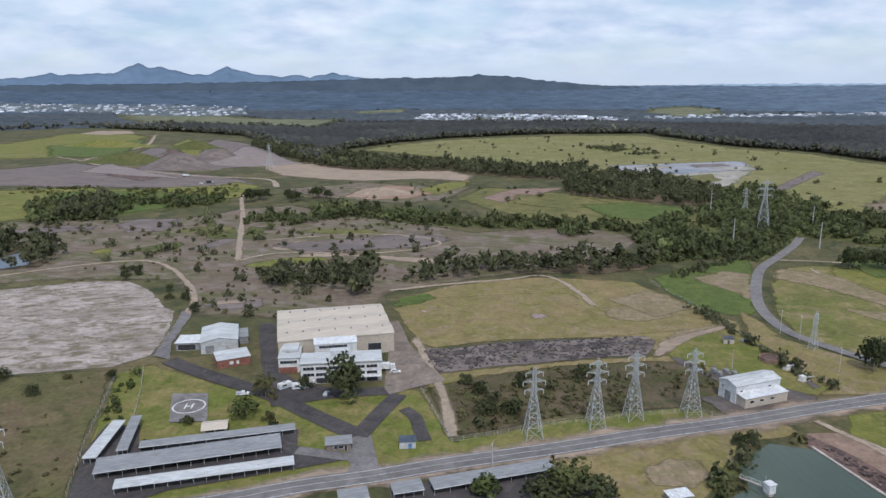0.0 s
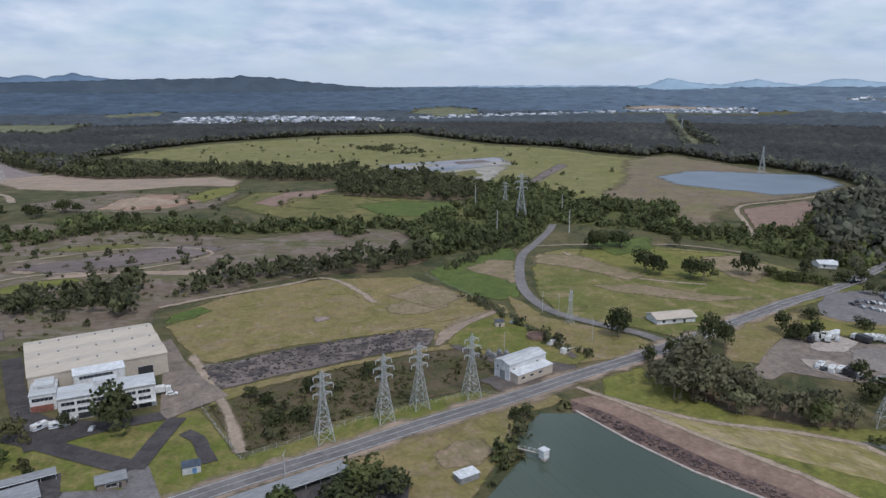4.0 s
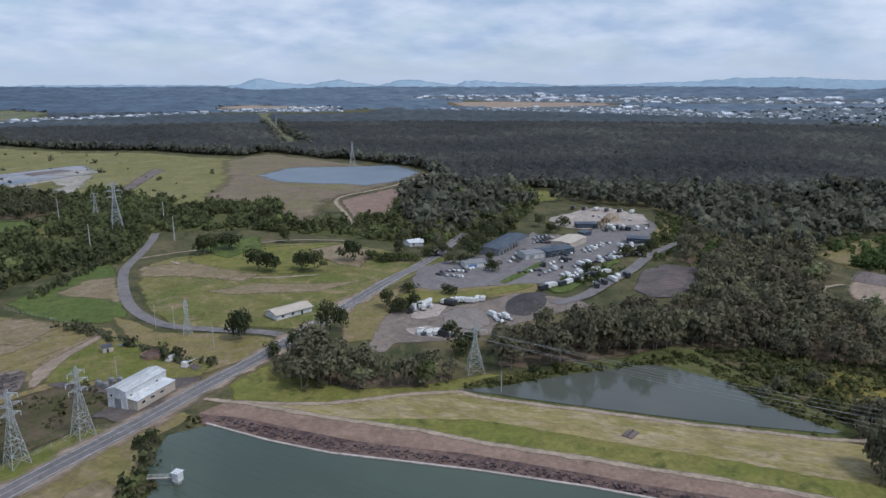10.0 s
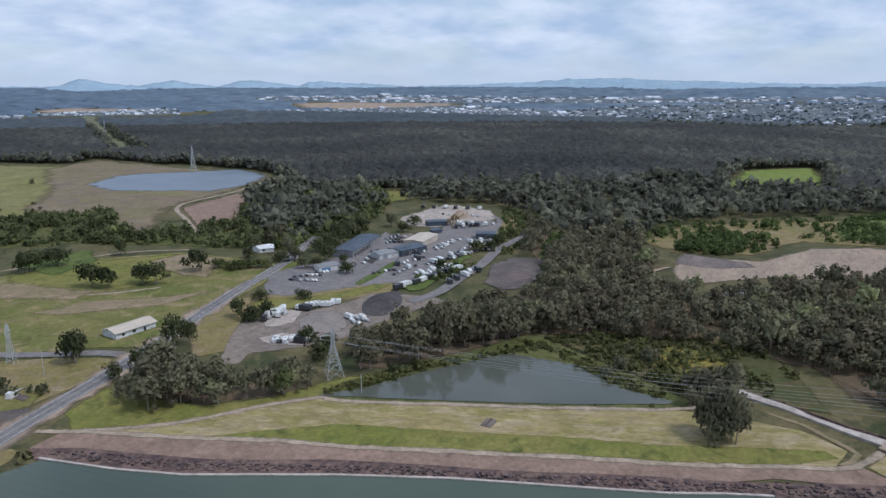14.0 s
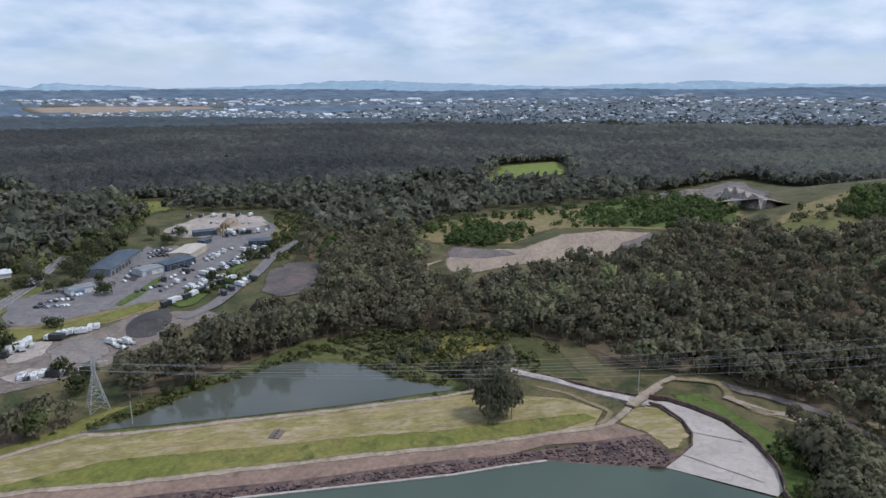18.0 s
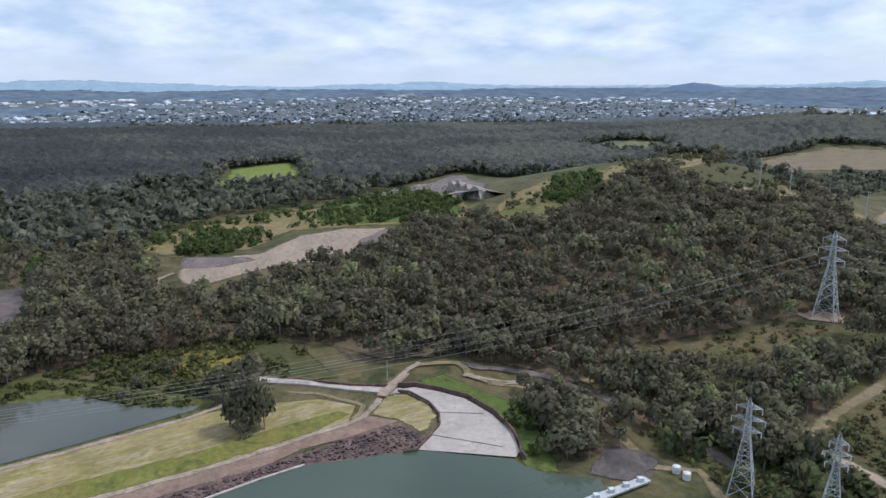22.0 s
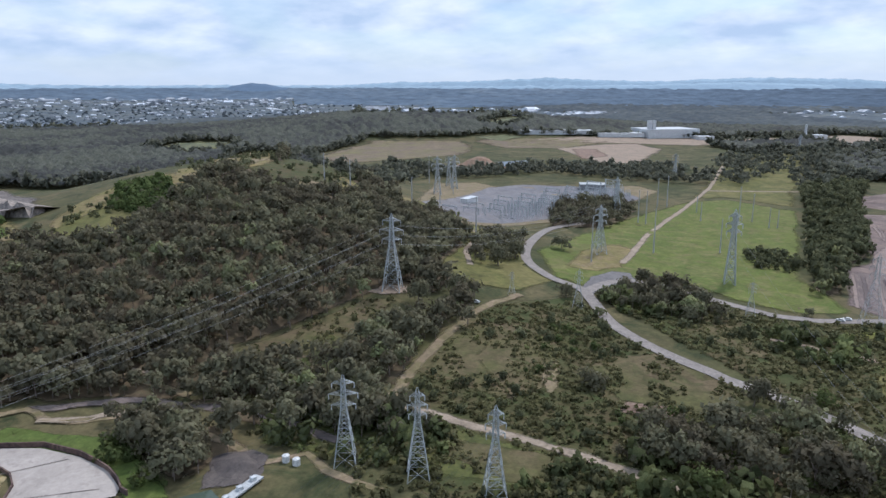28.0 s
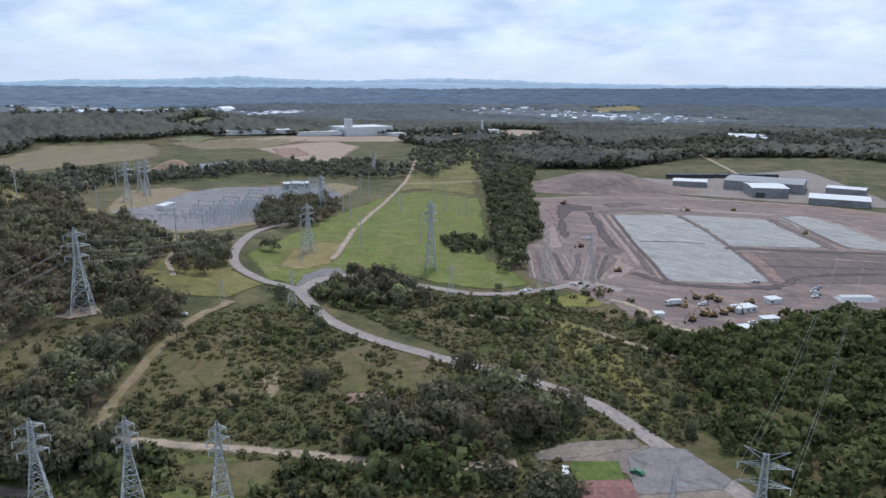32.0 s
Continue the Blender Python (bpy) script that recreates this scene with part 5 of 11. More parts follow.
strip("track", "track_pale", 3, 5, [(305.7, -94.5), (295.3, -106.9), (278.8, -116.0)])
strip("yard_road", "asphalt_pale", 8, 6, [(560.5, 199.6), (512.3, 203), (473.1, 201.5), (428.2, 193.7), (392.7, 191.3), (353.3, 188.5), (329.8, 194.2)])
strip("yard_road", "asphalt_pale", 5, 6, [(600.6, 261.4), (577.9, 244.8), (497.2, 220.6), (470.9, 206.4)])
strip("track", "soil_sand", 4, 5, [(349.3, -51.2), (323.0, -72.2), (290.7, -101.7), (269.6, -112.2), (251.0, -117.3)])
strip("ditch", "coal_ground", 2.5, 6, [(-19.5, 313.4), (-14.4, 294.6), (-10.4, 279.8), (-6.0, 276.9)])
strip("yard_path", "track_pale", 4, 6, [(-13.7, 323.7), (-7.6, 294.9), (-2.3, 270.0), (1.1, 249.0), (2.9, 225.0)])


# ---- water ----
def sheet(name, poly, material, z, label, category="water"):
    ob = new(name, mesh_of(name, [(x, y, z) for x, y in poly], [range(len(poly))], material))
    if ob.data.polygons[0].normal.z < 0:
        ob.data.flip_normals()
    OPEN.append(poly)
    CLEAR.append(poly)
    return tagged(ob, label, category, kind="structure")


LAKE = [(124.8, 214.3), (131.7, 188.5), (139.4, 166.3), (152.0, 141.9), (162.0, 122.3), (176.6, 89.6), (188.6, 56.8), (199.0, 28.5), (206.7, 11.2), (212.0, -0.7), (212.2, -18.6), (213.7, -37.7), (200.7, -68.1), (197.3, -68.9), (192.7, -72.7), (187.2, -81.1), (184.1, -90.1), (171.1, -89.3), (109.1, -25.2), (97.3, 51.3), (80.4, 94.4), (54.7, 154.6), (67.6, 170.1), (78.2, 179.7), (86.9, 187.9), (92.1, 192.1), (93.9, 202.2), (101.9, 211.7), (111.6, 219.2), (122.0, 215.9)]
sheet("water", frayed(LAKE, 0.8), "water_lake", 0.42, "still dark green reservoir behind an earth dam")
POND = [(208.9, 163.0), (220.1, 152.9), (246.6, 138.8), (278.0, 118.0), (294.7, 102.3), (286.6, 88.7), (268.6, 59.1), (265.3, 38.1), (262.0, 40.0), (243.8, 74.8), (226.5, 114.9), (209.9, 156.8), (206.1, 165.0)]
sheet("water", frayed(POND, 0.8), "water_dark", 0.40, "murky settling pond below the dam")
sheet("water", [(-361.6, 482.5), (-317.6, 488.9), (-311.3, 505.9), (-300.4, 498.5), (-285.7, 468.8), (-292.2, 460.0), (-331.6, 440.1)], "water_blue", 0.4, "small pale pond among bushes")
sheet("water", [(730, -894), (710, -945), (666, -901), (660, -844), (688, -849)], "water_blue", 0.4, "small pale quarry pond")
sheet("water", [(342.1, 146.7), (350.5, 145.9), (355.4, 139.5), (350.9, 133.7), (342.2, 135.8), (337.6, 141.4)], "water_blue", 0.4, "small pale pool among trees")
SPILL = [(213.8, -37.4), (222.7, -44.1), (230.8, -49.1), (237.7, -50.4), (247.3, -48.6), (258.5, -42.7), (263.2, -38.8), (264.1, -45.8), (258.4, -54.0), (249.1, -63.1), (233.8, -69.9), (218.1, -73.0), (205.0, -71.3), (201.6, -68.8)]
mat("concrete_apron", (0.450, 0.432, 0.405), (0.405, 0.388, 0.362), (0.340, 0.325, 0.305), 0.05, 0.7, soft=0.4)
sheet("spillway", SPILL, "concrete_apron", 0.55, "pale stained concrete spillway apron of the reservoir", "spillway")
JOINTS = [(222.9, -44.2), (208.8, -66.9), (240.4, -47.4), (234.5, -67)]
for (x0, y0), (x1, y1) in zip(JOINTS[::2], JOINTS[1::2]):
    strip("apron_joint", "rock_grey", 0.35, 13, [(x0, y0), ((x0 + x1) / 2, (y0 + y1) / 2), (x1, y1)])
strip("channel", "concrete", 5, 9, [(285.5, 17.1), (279.0, -0.1), (269.2, -21.0), (262.0, -39.8)])

# ---- trees ----
def leaf_mat(name, dark, light, fresh, spread=0.16, speck=2.2, deep=0.34):
    """Foliage: a tint for each tree, a shade for each clump, and fine leafy speckle."""
    m = bpy.data.materials.new(name)
    m.use_nodes = True
    n, l = m.node_tree.nodes, m.node_tree.links
    b = n["Principled BSDF"]
    at = n.new("ShaderNodeAttribute")
    at.attribute_name = "tint"
    r = n.new("ShaderNodeValToRGB")
    e = r.color_ramp.elements
    e[0].position, e[0].color = 0.0, (*dark, 1)
    e[1].position, e[1].color = 0.75, (*light, 1)
    q = e.new(1.0)
    q.color = (*fresh, 1)
    l.new(at.outputs["Fac"], r.inputs[0])
    geo = n.new("ShaderNodeNewGeometry")
    tc = n.new("ShaderNodeTexCoord")
    ns = n.new("ShaderNodeTexNoise")
    ns.inputs["Scale"].default_value, ns.inputs["Detail"].default_value, ns.inputs["Roughness"].default_value = speck, 4.0, 0.75
    l.new(tc.outputs["Object"], ns.inputs["Vector"])
    col = r.outputs[0]
    for src, f0, f1, lo, hi in ((geo.outputs["Random Per Island"], 0.0, 1.0, 1 - spread, 1 + spread), (ns.outputs[0], 0.32, 0.68, 1 - deep, 1 + deep)):
        mp = n.new("ShaderNodeMapRange")
        for i, x in zip(("From Min", "From Max", "To Min", "To Max"), (f0, f1, lo, hi)):
            mp.inputs[i].default_value = x
        l.new(src, mp.inputs["Value"])
        mx = n.new("ShaderNodeMix")
        mx.data_type, mx.blend_type = "RGBA", "MULTIPLY"
        mx.inputs[0].default_value = 1.0
        l.new(col, mx.inputs[6])
        l.new(mp.outputs[0], mx.inputs[7])
        col = mx.outputs[2]
    l.new(col, b.inputs["Base Color"])
    bp = n.new("ShaderNodeBump")
    bp.inputs["Strength"].default_value, bp.inputs["Distance"].default_value = 0.5, 0.3
    l.new(ns.outputs[0], bp.inputs["Height"])
    l.new(bp.outputs[0], b.inputs["Normal"])
    b.inputs["Roughness"].default_value = 0.8
    b.inputs["Specular IOR Level"].default_value = 0.08
    tr = n.new("ShaderNodeBsdfTranslucent")
    l.new(col, tr.inputs[0])
    ms = n.new("ShaderNodeMixShader")
    ms.inputs[0].default_value = 0.42
    l.new(b.outputs[0], ms.inputs[1])
    l.new(tr.outputs[0], ms.inputs[2])
    l.new(ms.outputs[0], n["Material Output"].inputs[0])
    MATS[name] = m
    return m


leaf_mat("leaf_gum", (0.137, 0.120, 0.081), (0.209, 0.203, 0.125), (0.291, 0.312, 0.151))
leaf_mat("leaf_dusk", (0.085, 0.091, 0.050), (0.154, 0.160, 0.085), (0.242, 0.248, 0.118))
leaf_mat("leaf_dark", (0.056, 0.068, 0.033), (0.103, 0.115, 0.054), (0.147, 0.160, 0.073))
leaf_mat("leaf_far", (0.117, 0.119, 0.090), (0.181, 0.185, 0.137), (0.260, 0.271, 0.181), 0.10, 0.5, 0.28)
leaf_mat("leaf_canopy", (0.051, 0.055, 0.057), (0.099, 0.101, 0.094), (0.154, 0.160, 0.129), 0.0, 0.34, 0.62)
# Blue distance haze is put into the next two leaf colours.
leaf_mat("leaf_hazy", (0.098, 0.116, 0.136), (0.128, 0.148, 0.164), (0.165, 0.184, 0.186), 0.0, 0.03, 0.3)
leaf_mat("leaf_haze_blue", (0.098, 0.140, 0.198), (0.185, 0.245, 0.322), (0.265, 0.325, 0.390), 0.0, 0.012, 0.3)
leaf_mat("leaf_wattle", (0.083, 0.099, 0.041), (0.152, 0.168, 0.067), (0.262, 0.269, 0.103))
leaf_mat("leaf_belt", (0.091, 0.103, 0.048), (0.157, 0.178, 0.076), (0.250, 0.280, 0.113))
leaf_mat("leaf_vivid", (0.085, 0.112, 0.040), (0.120, 0.158, 0.056), (0.165, 0.200, 0.080))
leaf_mat("leaf_shrub", (0.106, 0.106, 0.050), (0.174, 0.162, 0.079), (0.216, 0.228, 0.094))
leaf_mat("leaf_reed", (0.085, 0.094, 0.036), (0.145, 0.148, 0.058), (0.260, 0.225, 0.080))
leaf_mat("leaf_bright", (0.090, 0.114, 0.042), (0.141, 0.165, 0.062), (0.209, 0.231, 0.088))
mat("bark", (0.30, 0.27, 0.24), (0.20, 0.175, 0.15), (0.12, 0.10, 0.09), 0.8, 4.0)
nprng = np.random.default_rng(11)


def crown(quads, size, lobes, flat_, seed, low=0.35, squat=0.5):
    """Leaf clumps over several lobes of a crown one metre in radius and one metre high: corners, four for each clump."""
    g = np.random.default_rng(seed)
    ctr = np.stack([g.normal(0, 0.42, lobes), g.normal(0, 0.42, lobes), g.uniform(low + 0.14, 0.82, lobes)], 1)
    ctr[:, :2] *= (1.15 - 0.55 * np.clip((ctr[:, 2:] - low) / (1 - low), 0, 1))
    rad = g.uniform(0.36, 0.60, lobes)
    k = g.integers(0, lobes, quads)
    d = g.normal(0, 1, (quads, 3))
    d[:, 2] = np.abs(d[:, 2]) * 0.9 - 0.35
    d /= np.linalg.norm(d, axis=1)[:, None]
    p = ctr[k] + d * rad[k][:, None] * np.array([1, 1, flat_]) * g.uniform(0.7, 1.08, quads)[:, None]
    nrm = d + g.normal(0, 0.55, (quads, 3)) + np.array([0, 0, 0.2])
    nrm /= np.linalg.norm(nrm, axis=1)[:, None]
    a = np.cross(nrm, g.normal(0, 1, (quads, 3)))
    a /= np.linalg.norm(a, axis=1)[:, None]
    b = np.cross(nrm, a)
    s = size * g.uniform(0.6, 1.35, quads)[:, None]
    c = [p + (a * g.uniform(0.7, 1.2, (quads, 1)) * i + b * g.uniform(0.5, 1.1, (quads, 1)) * j) * s for i, j in ((-1, -1), (1, -1), (1, 1), (-1, 1))]
    c = np.stack([p + (q - p) * np.array([1, 1, squat]) for q in c], 1)
    out = (c - ctr[k][:, None]) / rad[k][:, None, None] * 0.9 + (c - np.array([0, 0, 0.4])) * 0.8 + g.normal(0, 0.18, (quads, 1, 3)) + np.array([0, 0, 0.35])
    return c, out / np.linalg.norm(out, axis=2)[..., None]


def stem(seed, low, sides=4):
    """A bent trunk with two limbs for a crown one metre in radius and one metre high: corners of quads."""
    g = np.random.default_rng(seed)
    out = []

    def tube(a, b, r0, r1):
        a, b = np.array(a, float), np.array(b, float)
        w = (b - a) / np.linalg.norm(b - a)
        u = np.cross(w, (0.3, 1, 0.1))
        u /= np.linalg.norm(u)
        v = np.cross(w, u)
        for i in range(sides):
            t0, t1 = 2 * math.pi * i / sides, 2 * math.pi * (i + 1) / sides
            c0, c1 = u * math.cos(t0) + v * math.sin(t0), u * math.cos(t1) + v * math.sin(t1)
            out.append((a + c0 * r0, a + c1 * r0, b + c1 * r1, b + c0 * r1))
    top = (g.normal(0, 0.06), g.normal(0, 0.06), low + 0.1)
    tube((0, 0, -0.05), top, 0.055, 0.04)
    for _ in range(3):
        an = g.uniform(0, 6.28)
        tube(top, (0.4 * math.cos(an), 0.4 * math.sin(an), g.uniform(0.6, 0.8)), 0.03, 0.012)
    return np.array(out)


KINDS = {
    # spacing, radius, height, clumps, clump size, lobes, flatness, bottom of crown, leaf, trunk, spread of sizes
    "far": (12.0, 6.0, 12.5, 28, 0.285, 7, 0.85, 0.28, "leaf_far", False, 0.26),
    "farther": (12.5, 7.6, 12.0, 12, 0.42, 6, 0.70, 0.25, "leaf_hazy", False, 0.22),
    "veryfar": (62.0, 20.0, 7.0, 6, 0.55, 4, 0.45, 0.05, "leaf_hazy", False, 0.30),
    "mid": (8.0, 4.2, 8.5, 60, 0.200, 8, 0.85, 0.18, "leaf_dusk", False, 0.34),
    "near": (6.4, 3.8, 8.8, 180, 0.124, 10, 0.80, 0.32, "leaf_gum", True, 0.34),
    "nearthin": (8.5, 3.7, 8.0, 220, 0.112, 10, 0.80, 0.25, "leaf_gum", True, 0.36),
    "hill": (7.0, 4.1, 9.2, 112, 0.148, 9, 0.80, 0.36, "leaf_gum", True, 0.30),
    "belt": (6.4, 3.4, 4.4, 40, 0.225, 7, 0.80, 0.04, "leaf_belt", False, 0.42),
    "tall": (7.4, 4.6, 13.5, 260, 0.108, 11, 0.80, 0.30, "leaf_gum", True, 0.24),
    "hillthin": (8.5, 3.9, 8.5, 120, 0.145, 9, 0.80, 0.36, "leaf_gum", True, 0.32),
    "dense": (6.5, 4.0, 10.0, 60, 0.215, 8, 0.80, 0.15, "leaf_dusk", False, 0.24),
    "wattle": (5.2, 3.2, 5.0, 70, 0.19, 8, 0.80, 0.08, "leaf_wattle", True, 0.34),
    "shrub": (5.0, 1.9, 1.3, 16, 0.28, 4, 0.80, 0.00, "leaf_shrub", False, 0.45),
    "reed": (5.0, 1.9, 1.3, 16, 0.28, 5, 0.80, 0.00, "leaf_reed", False, 0.45),
    "bush": (16.0, 2.2, 2.6, 60, 0.18, 7, 0.80, 0.00, "leaf_dusk", False, 0.40),
    "lush": (8.0, 2.8, 3.4, 48, 0.205, 7, 0.80, 0.00, "leaf_vivid", False, 0.35),
    "thicket": (8.0, 2.6, 3.0, 80, 0.16, 7, 0.80, 0.00, "leaf_bright", False, 0.35),
}


def joined_quads(name, chunks, tints, material, normals=None):
    """One mesh of many loose quads, with a tint for each tree."""
    q = np.concatenate(chunks).reshape(-1, 3)
    me = bpy.data.meshes.new(name)
    nv = len(q)
    me.vertices.add(nv)
    me.vertices.foreach_set("co", q.astype(np.float32).ravel())
    me.loops.add(nv)
    me.loops.foreach_set("vertex_index", np.arange(nv, dtype=np.int32))
    me.polygons.add(nv // 4)
    me.polygons.foreach_set("loop_start", np.arange(0, nv, 4, dtype=np.int32))
    me.update(calc_edges=True)
    if tints is not None:
        a = me.attributes.new("tint", "FLOAT", "POINT")
        a.data.foreach_set("value", np.concatenate(tints).astype(np.float32))
    if normals is not None:
        a = me.attributes.new("custom_normal", "FLOAT_VECTOR", "POINT")
        a.data.foreach_set("vector", np.concatenate(normals).astype(np.float32).ravel())
    me.materials.append(MATS[material])
    return me


def sites(poly, spacing, open_too):
    """Uneven places in the outline, a spacing apart, off the roads and water and, if asked, off the open ground."""
    p = np.asarray(poly)
    lo, hi = p.min(0), p.max(0)
    gx_, gy_ = np.meshgrid(np.arange(lo[0], hi[0], spacing), np.arange(lo[1], hi[1], spacing))
    x = gx_.ravel() + nprng.uniform(-0.55, 0.55, gx_.size) * spacing
    y = gy_.ravel() + nprng.uniform(-0.55, 0.55, gx_.size) * spacing
    k = inside(poly, x, y)
    x, y = x[k], y[k]
    for ring in (OPEN if open_too else CLEAR):
        a = np.asarray(ring)
        b0, b1 = a.min(0), a.max(0)
        near_ = (x > b0[0]) & (x < b1[0]) & (y > b0[1]) & (y < b1[1])
        if near_.any():
            hit = np.zeros(len(x), bool)
            hit[near_] = inside(ring, x[near_], y[near_])
            x, y = x[~hit], y[~hit]
    return x, y


TREES = [0]


def grow(kind, x, y, name, label, gaps=0.0, scale=1.0):
    """Trees or bushes of one kind at the places, joined into one object."""
    spacing, rad, high, quads, size, lobes, flat_, low, leaf, trunk, spread = KINDS[kind]
    if gaps:
        v = np.array([noise.noise((a / 55, b / 55, 5.5)) + 0.7 * noise.noise((a / 15, b / 15, 8.5)) for a, b in zip(x, y)])
        k = v > gaps - 1
        x, y = x[k], y[k]
    n = len(x)
    if not n:
        return None
    shapes = [crown(quads, size, lobes, flat_ * rad / high * 1.6, 100 + i + len(kind) * 13, low, rad / high) for i in range(9)]
    stems = [stem(300 + i, low) for i in range(5)]
    z = terrain(x, y)
    which, turn = nprng.integers(0, 9, n), nprng.uniform(0, 6.283, n)
    grown = np.clip(nprng.normal(1, spread, n), 0.45, 1.9) * scale
    tall = grown * nprng.uniform(0.85, 1.15, n)
    drift = np.array([noise.noise((a / 42, b / 42, 2.5)) + 0.6 * noise.noise((a / 11, b / 11, 4.5)) for a, b in zip(x, y)])
    tint = np.clip(nprng.beta(2, 2.2, n) * 0.8 + drift * 0.38 + (nprng.random(n) > 0.965) * 0.35, 0, 1)
    chunks, tints, wood_, faced = [], [], [], []
    for i in range(9):
        k = np.where(which == i)[0]
        if not len(k):
            continue
        s, nr = shapes[i]
        c, sn = np.cos(turn[k])[:, None, None], np.sin(turn[k])[:, None, None]

        def placed(s):
            X = (s[None, ..., 0] * c - s[None, ..., 1] * sn) * (grown[k] * rad)[:, None, None] + x[k][:, None, None]
            Y = (s[None, ..., 0] * sn + s[None, ..., 1] * c) * (grown[k] * rad)[:, None, None] + y[k][:, None, None]
            Z = s[None, ..., 2] * (tall[k] * high)[:, None, None] + z[k][:, None, None]
            return np.stack([X, Y, Z], -1).reshape(-1, 4, 3)
        chunks.append(placed(s))
        turned = np.stack([nr[None, ..., 0] * c - nr[None, ..., 1] * sn, nr[None, ..., 0] * sn + nr[None, ..., 1] * c, np.broadcast_to(nr[None, ..., 2], (len(k), *nr.shape[:2]))], -1)
        faced.append(turned.reshape(-1, 3))
        tints.append(np.repeat(tint[k], s.shape[0] * 4))
        if trunk:
            wood_.append(placed(stems[i % 5]))
    ob = tagged(new(name, joined_quads(name, chunks, tints, leaf, faced)), label, "trees", kind="stuff")
    TREES[0] += sum(len(c) for c in chunks) * 2
    if wood_:
        st = new("trunk", joined_quads("trunk", wood_, None, "bark"))
        st.parent = ob
        tagged(st, "pale thin bare trunks and limbs", kind="stuff")
    return ob


def canopy(poly, near_, far_, cell, rad, high, leaf, label, rise=1.0, step=0.21, name="woodland", haze=False):
    """A closed forest roof seen from afar: one domed crown beside another, as one sheet with gaps and a broken skyline."""
    g = np.random.default_rng(int(near_) + 5)
    m = int(10400 / cell)
    jx, jy, jh, jr = (g.random((m, m)) for _ in range(4))
    az = np.radians(np.arange(-44, 206, step))
    d = [near_]
    while d[-1] < far_:
        d.append(d[-1] + min(max(rise * d[-1] ** 2 / 150000, cell * 0.45), cell * 1.3))
    d = np.array(d)
    x = (d[:, None] * np.sin(az)[None]).ravel() + g.normal(0, cell * 0.12, len(d) * len(az))
    y = (d[:, None] * np.cos(az)[None]).ravel() + g.normal(0, cell * 0.12, len(d) * len(az))
    grows = inside(poly, x, y)
    for ring in OPEN:
        a = np.asarray(ring)
        b0, b1 = a.min(0), a.max(0)
        k = grows & (x > b0[0]) & (x < b1[0]) & (y > b0[1]) & (y < b1[1])
        if k.any():
            q = np.where(k)[0]
            grows[q[inside(ring, x[q], y[q])]] = False
    ix, iy = ((x + 5200) / cell).astype(int), ((y + 5200) / cell).astype(int)
    top, hue = np.full(len(x), -9.0), np.zeros(len(x))
    for a in (-1, 0, 1):
        for c in (-1, 0, 1):
            i, j = np.clip(ix + a, 0, m - 1), np.clip(iy + c, 0, m - 1)
            cx, cy = (i + 0.1 + 0.8 * jx[i, j]) * cell - 5200, (j + 0.1 + 0.8 * jy[i, j]) * cell - 5200
            r = rad * (0.65 + 0.7 * jr[i, j])
            q = ((x - cx) ** 2 + (y - cy) ** 2) / r ** 2
            h = high * (0.62 + 0.55 * jh[i, j]) * (1 - 0.55 * q)
            k = h > top
            top, hue = np.where(k, h, top), np.where(k, jr[i, j] * 0.7 + jh[i, j] * 0.3, hue)
    z = terrain(x, y) + np.where(grows, np.maximum(top, high * 0.22), 0.0)
    idx_ = np.arange(len(x)).reshape(len(d), len(az))
    f = np.stack([idx_[:-1, :-1], idx_[:-1, 1:], idx_[1:, 1:], idx_[1:, :-1]], -1).reshape(-1, 4)
    f = f[grows[f].sum(1) >= (4 if near_ < 1500 else 2)]
    used, f = np.unique(f, return_inverse=True)
    me = bpy.data.meshes.new(name)
    f = f.reshape(-1, 4).astype(np.int32)
    me.vertices.add(len(used))
    me.vertices.foreach_set("co", np.stack([x, y, z], -1)[used].astype(np.float32).ravel())
    me.loops.add(f.size)
    me.loops.foreach_set("vertex_index", f[:, ::-1].ravel())
    me.polygons.add(len(f))
    me.polygons.foreach_set("loop_start", np.arange(0, f.size, 4, dtype=np.int32))
    me.update(calc_edges=True)
    me.shade_smooth()
    t = me.attributes.new("tint", "FLOAT", "POINT")
    broad = np.array([noise.noise((a / 190, c / 190, 1.5)) for a, c in zip(x[used], y[used])])
    hue = hue[used] * 0.75 + broad * 0.45 + 0.08
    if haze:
        # Haze painted through the tint, paler towards the east.
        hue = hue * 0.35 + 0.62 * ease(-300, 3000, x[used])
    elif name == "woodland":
        # Southern forest tint lifted: greener trees, plus haze and sunlight painted in.
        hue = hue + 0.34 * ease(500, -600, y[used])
    t.data.foreach_set("value", np.clip(hue, 0, 1).astype(np.float32))
    me.materials.append(MATS[leaf])
    TREES[0] += 2 * len(f)
    return tagged(new(name, me), label, "trees" if name == "woodland" else "distance", kind="stuff" if name == "woodland" else "structure")


WOOD_SAYS = {"far": "dark grey-green eucalypt forest across the plain", "veryfar": "distant forest with blue-green haze painted in", "mid": "belt of dark green bushland trees",
             "near": "stand of olive green eucalypts with pale trunks", "nearthin": "loose stand of olive eucalypts and shrubs", "hill": "open eucalypt woodland covering the hill", "hillthin": "sparse eucalypts at the foot of the hill",
             "belt": "belt of green bushes and low trees", "tall": "stand of tall olive eucalypts with pale trunks",
             "dense": "dense dark green tree plantation", "wattle": "thicket of low rounded wattle trees", "shrub": "low olive scrub and tussocks", "bush": "scattered dark round bushes"}


FLOORS = []


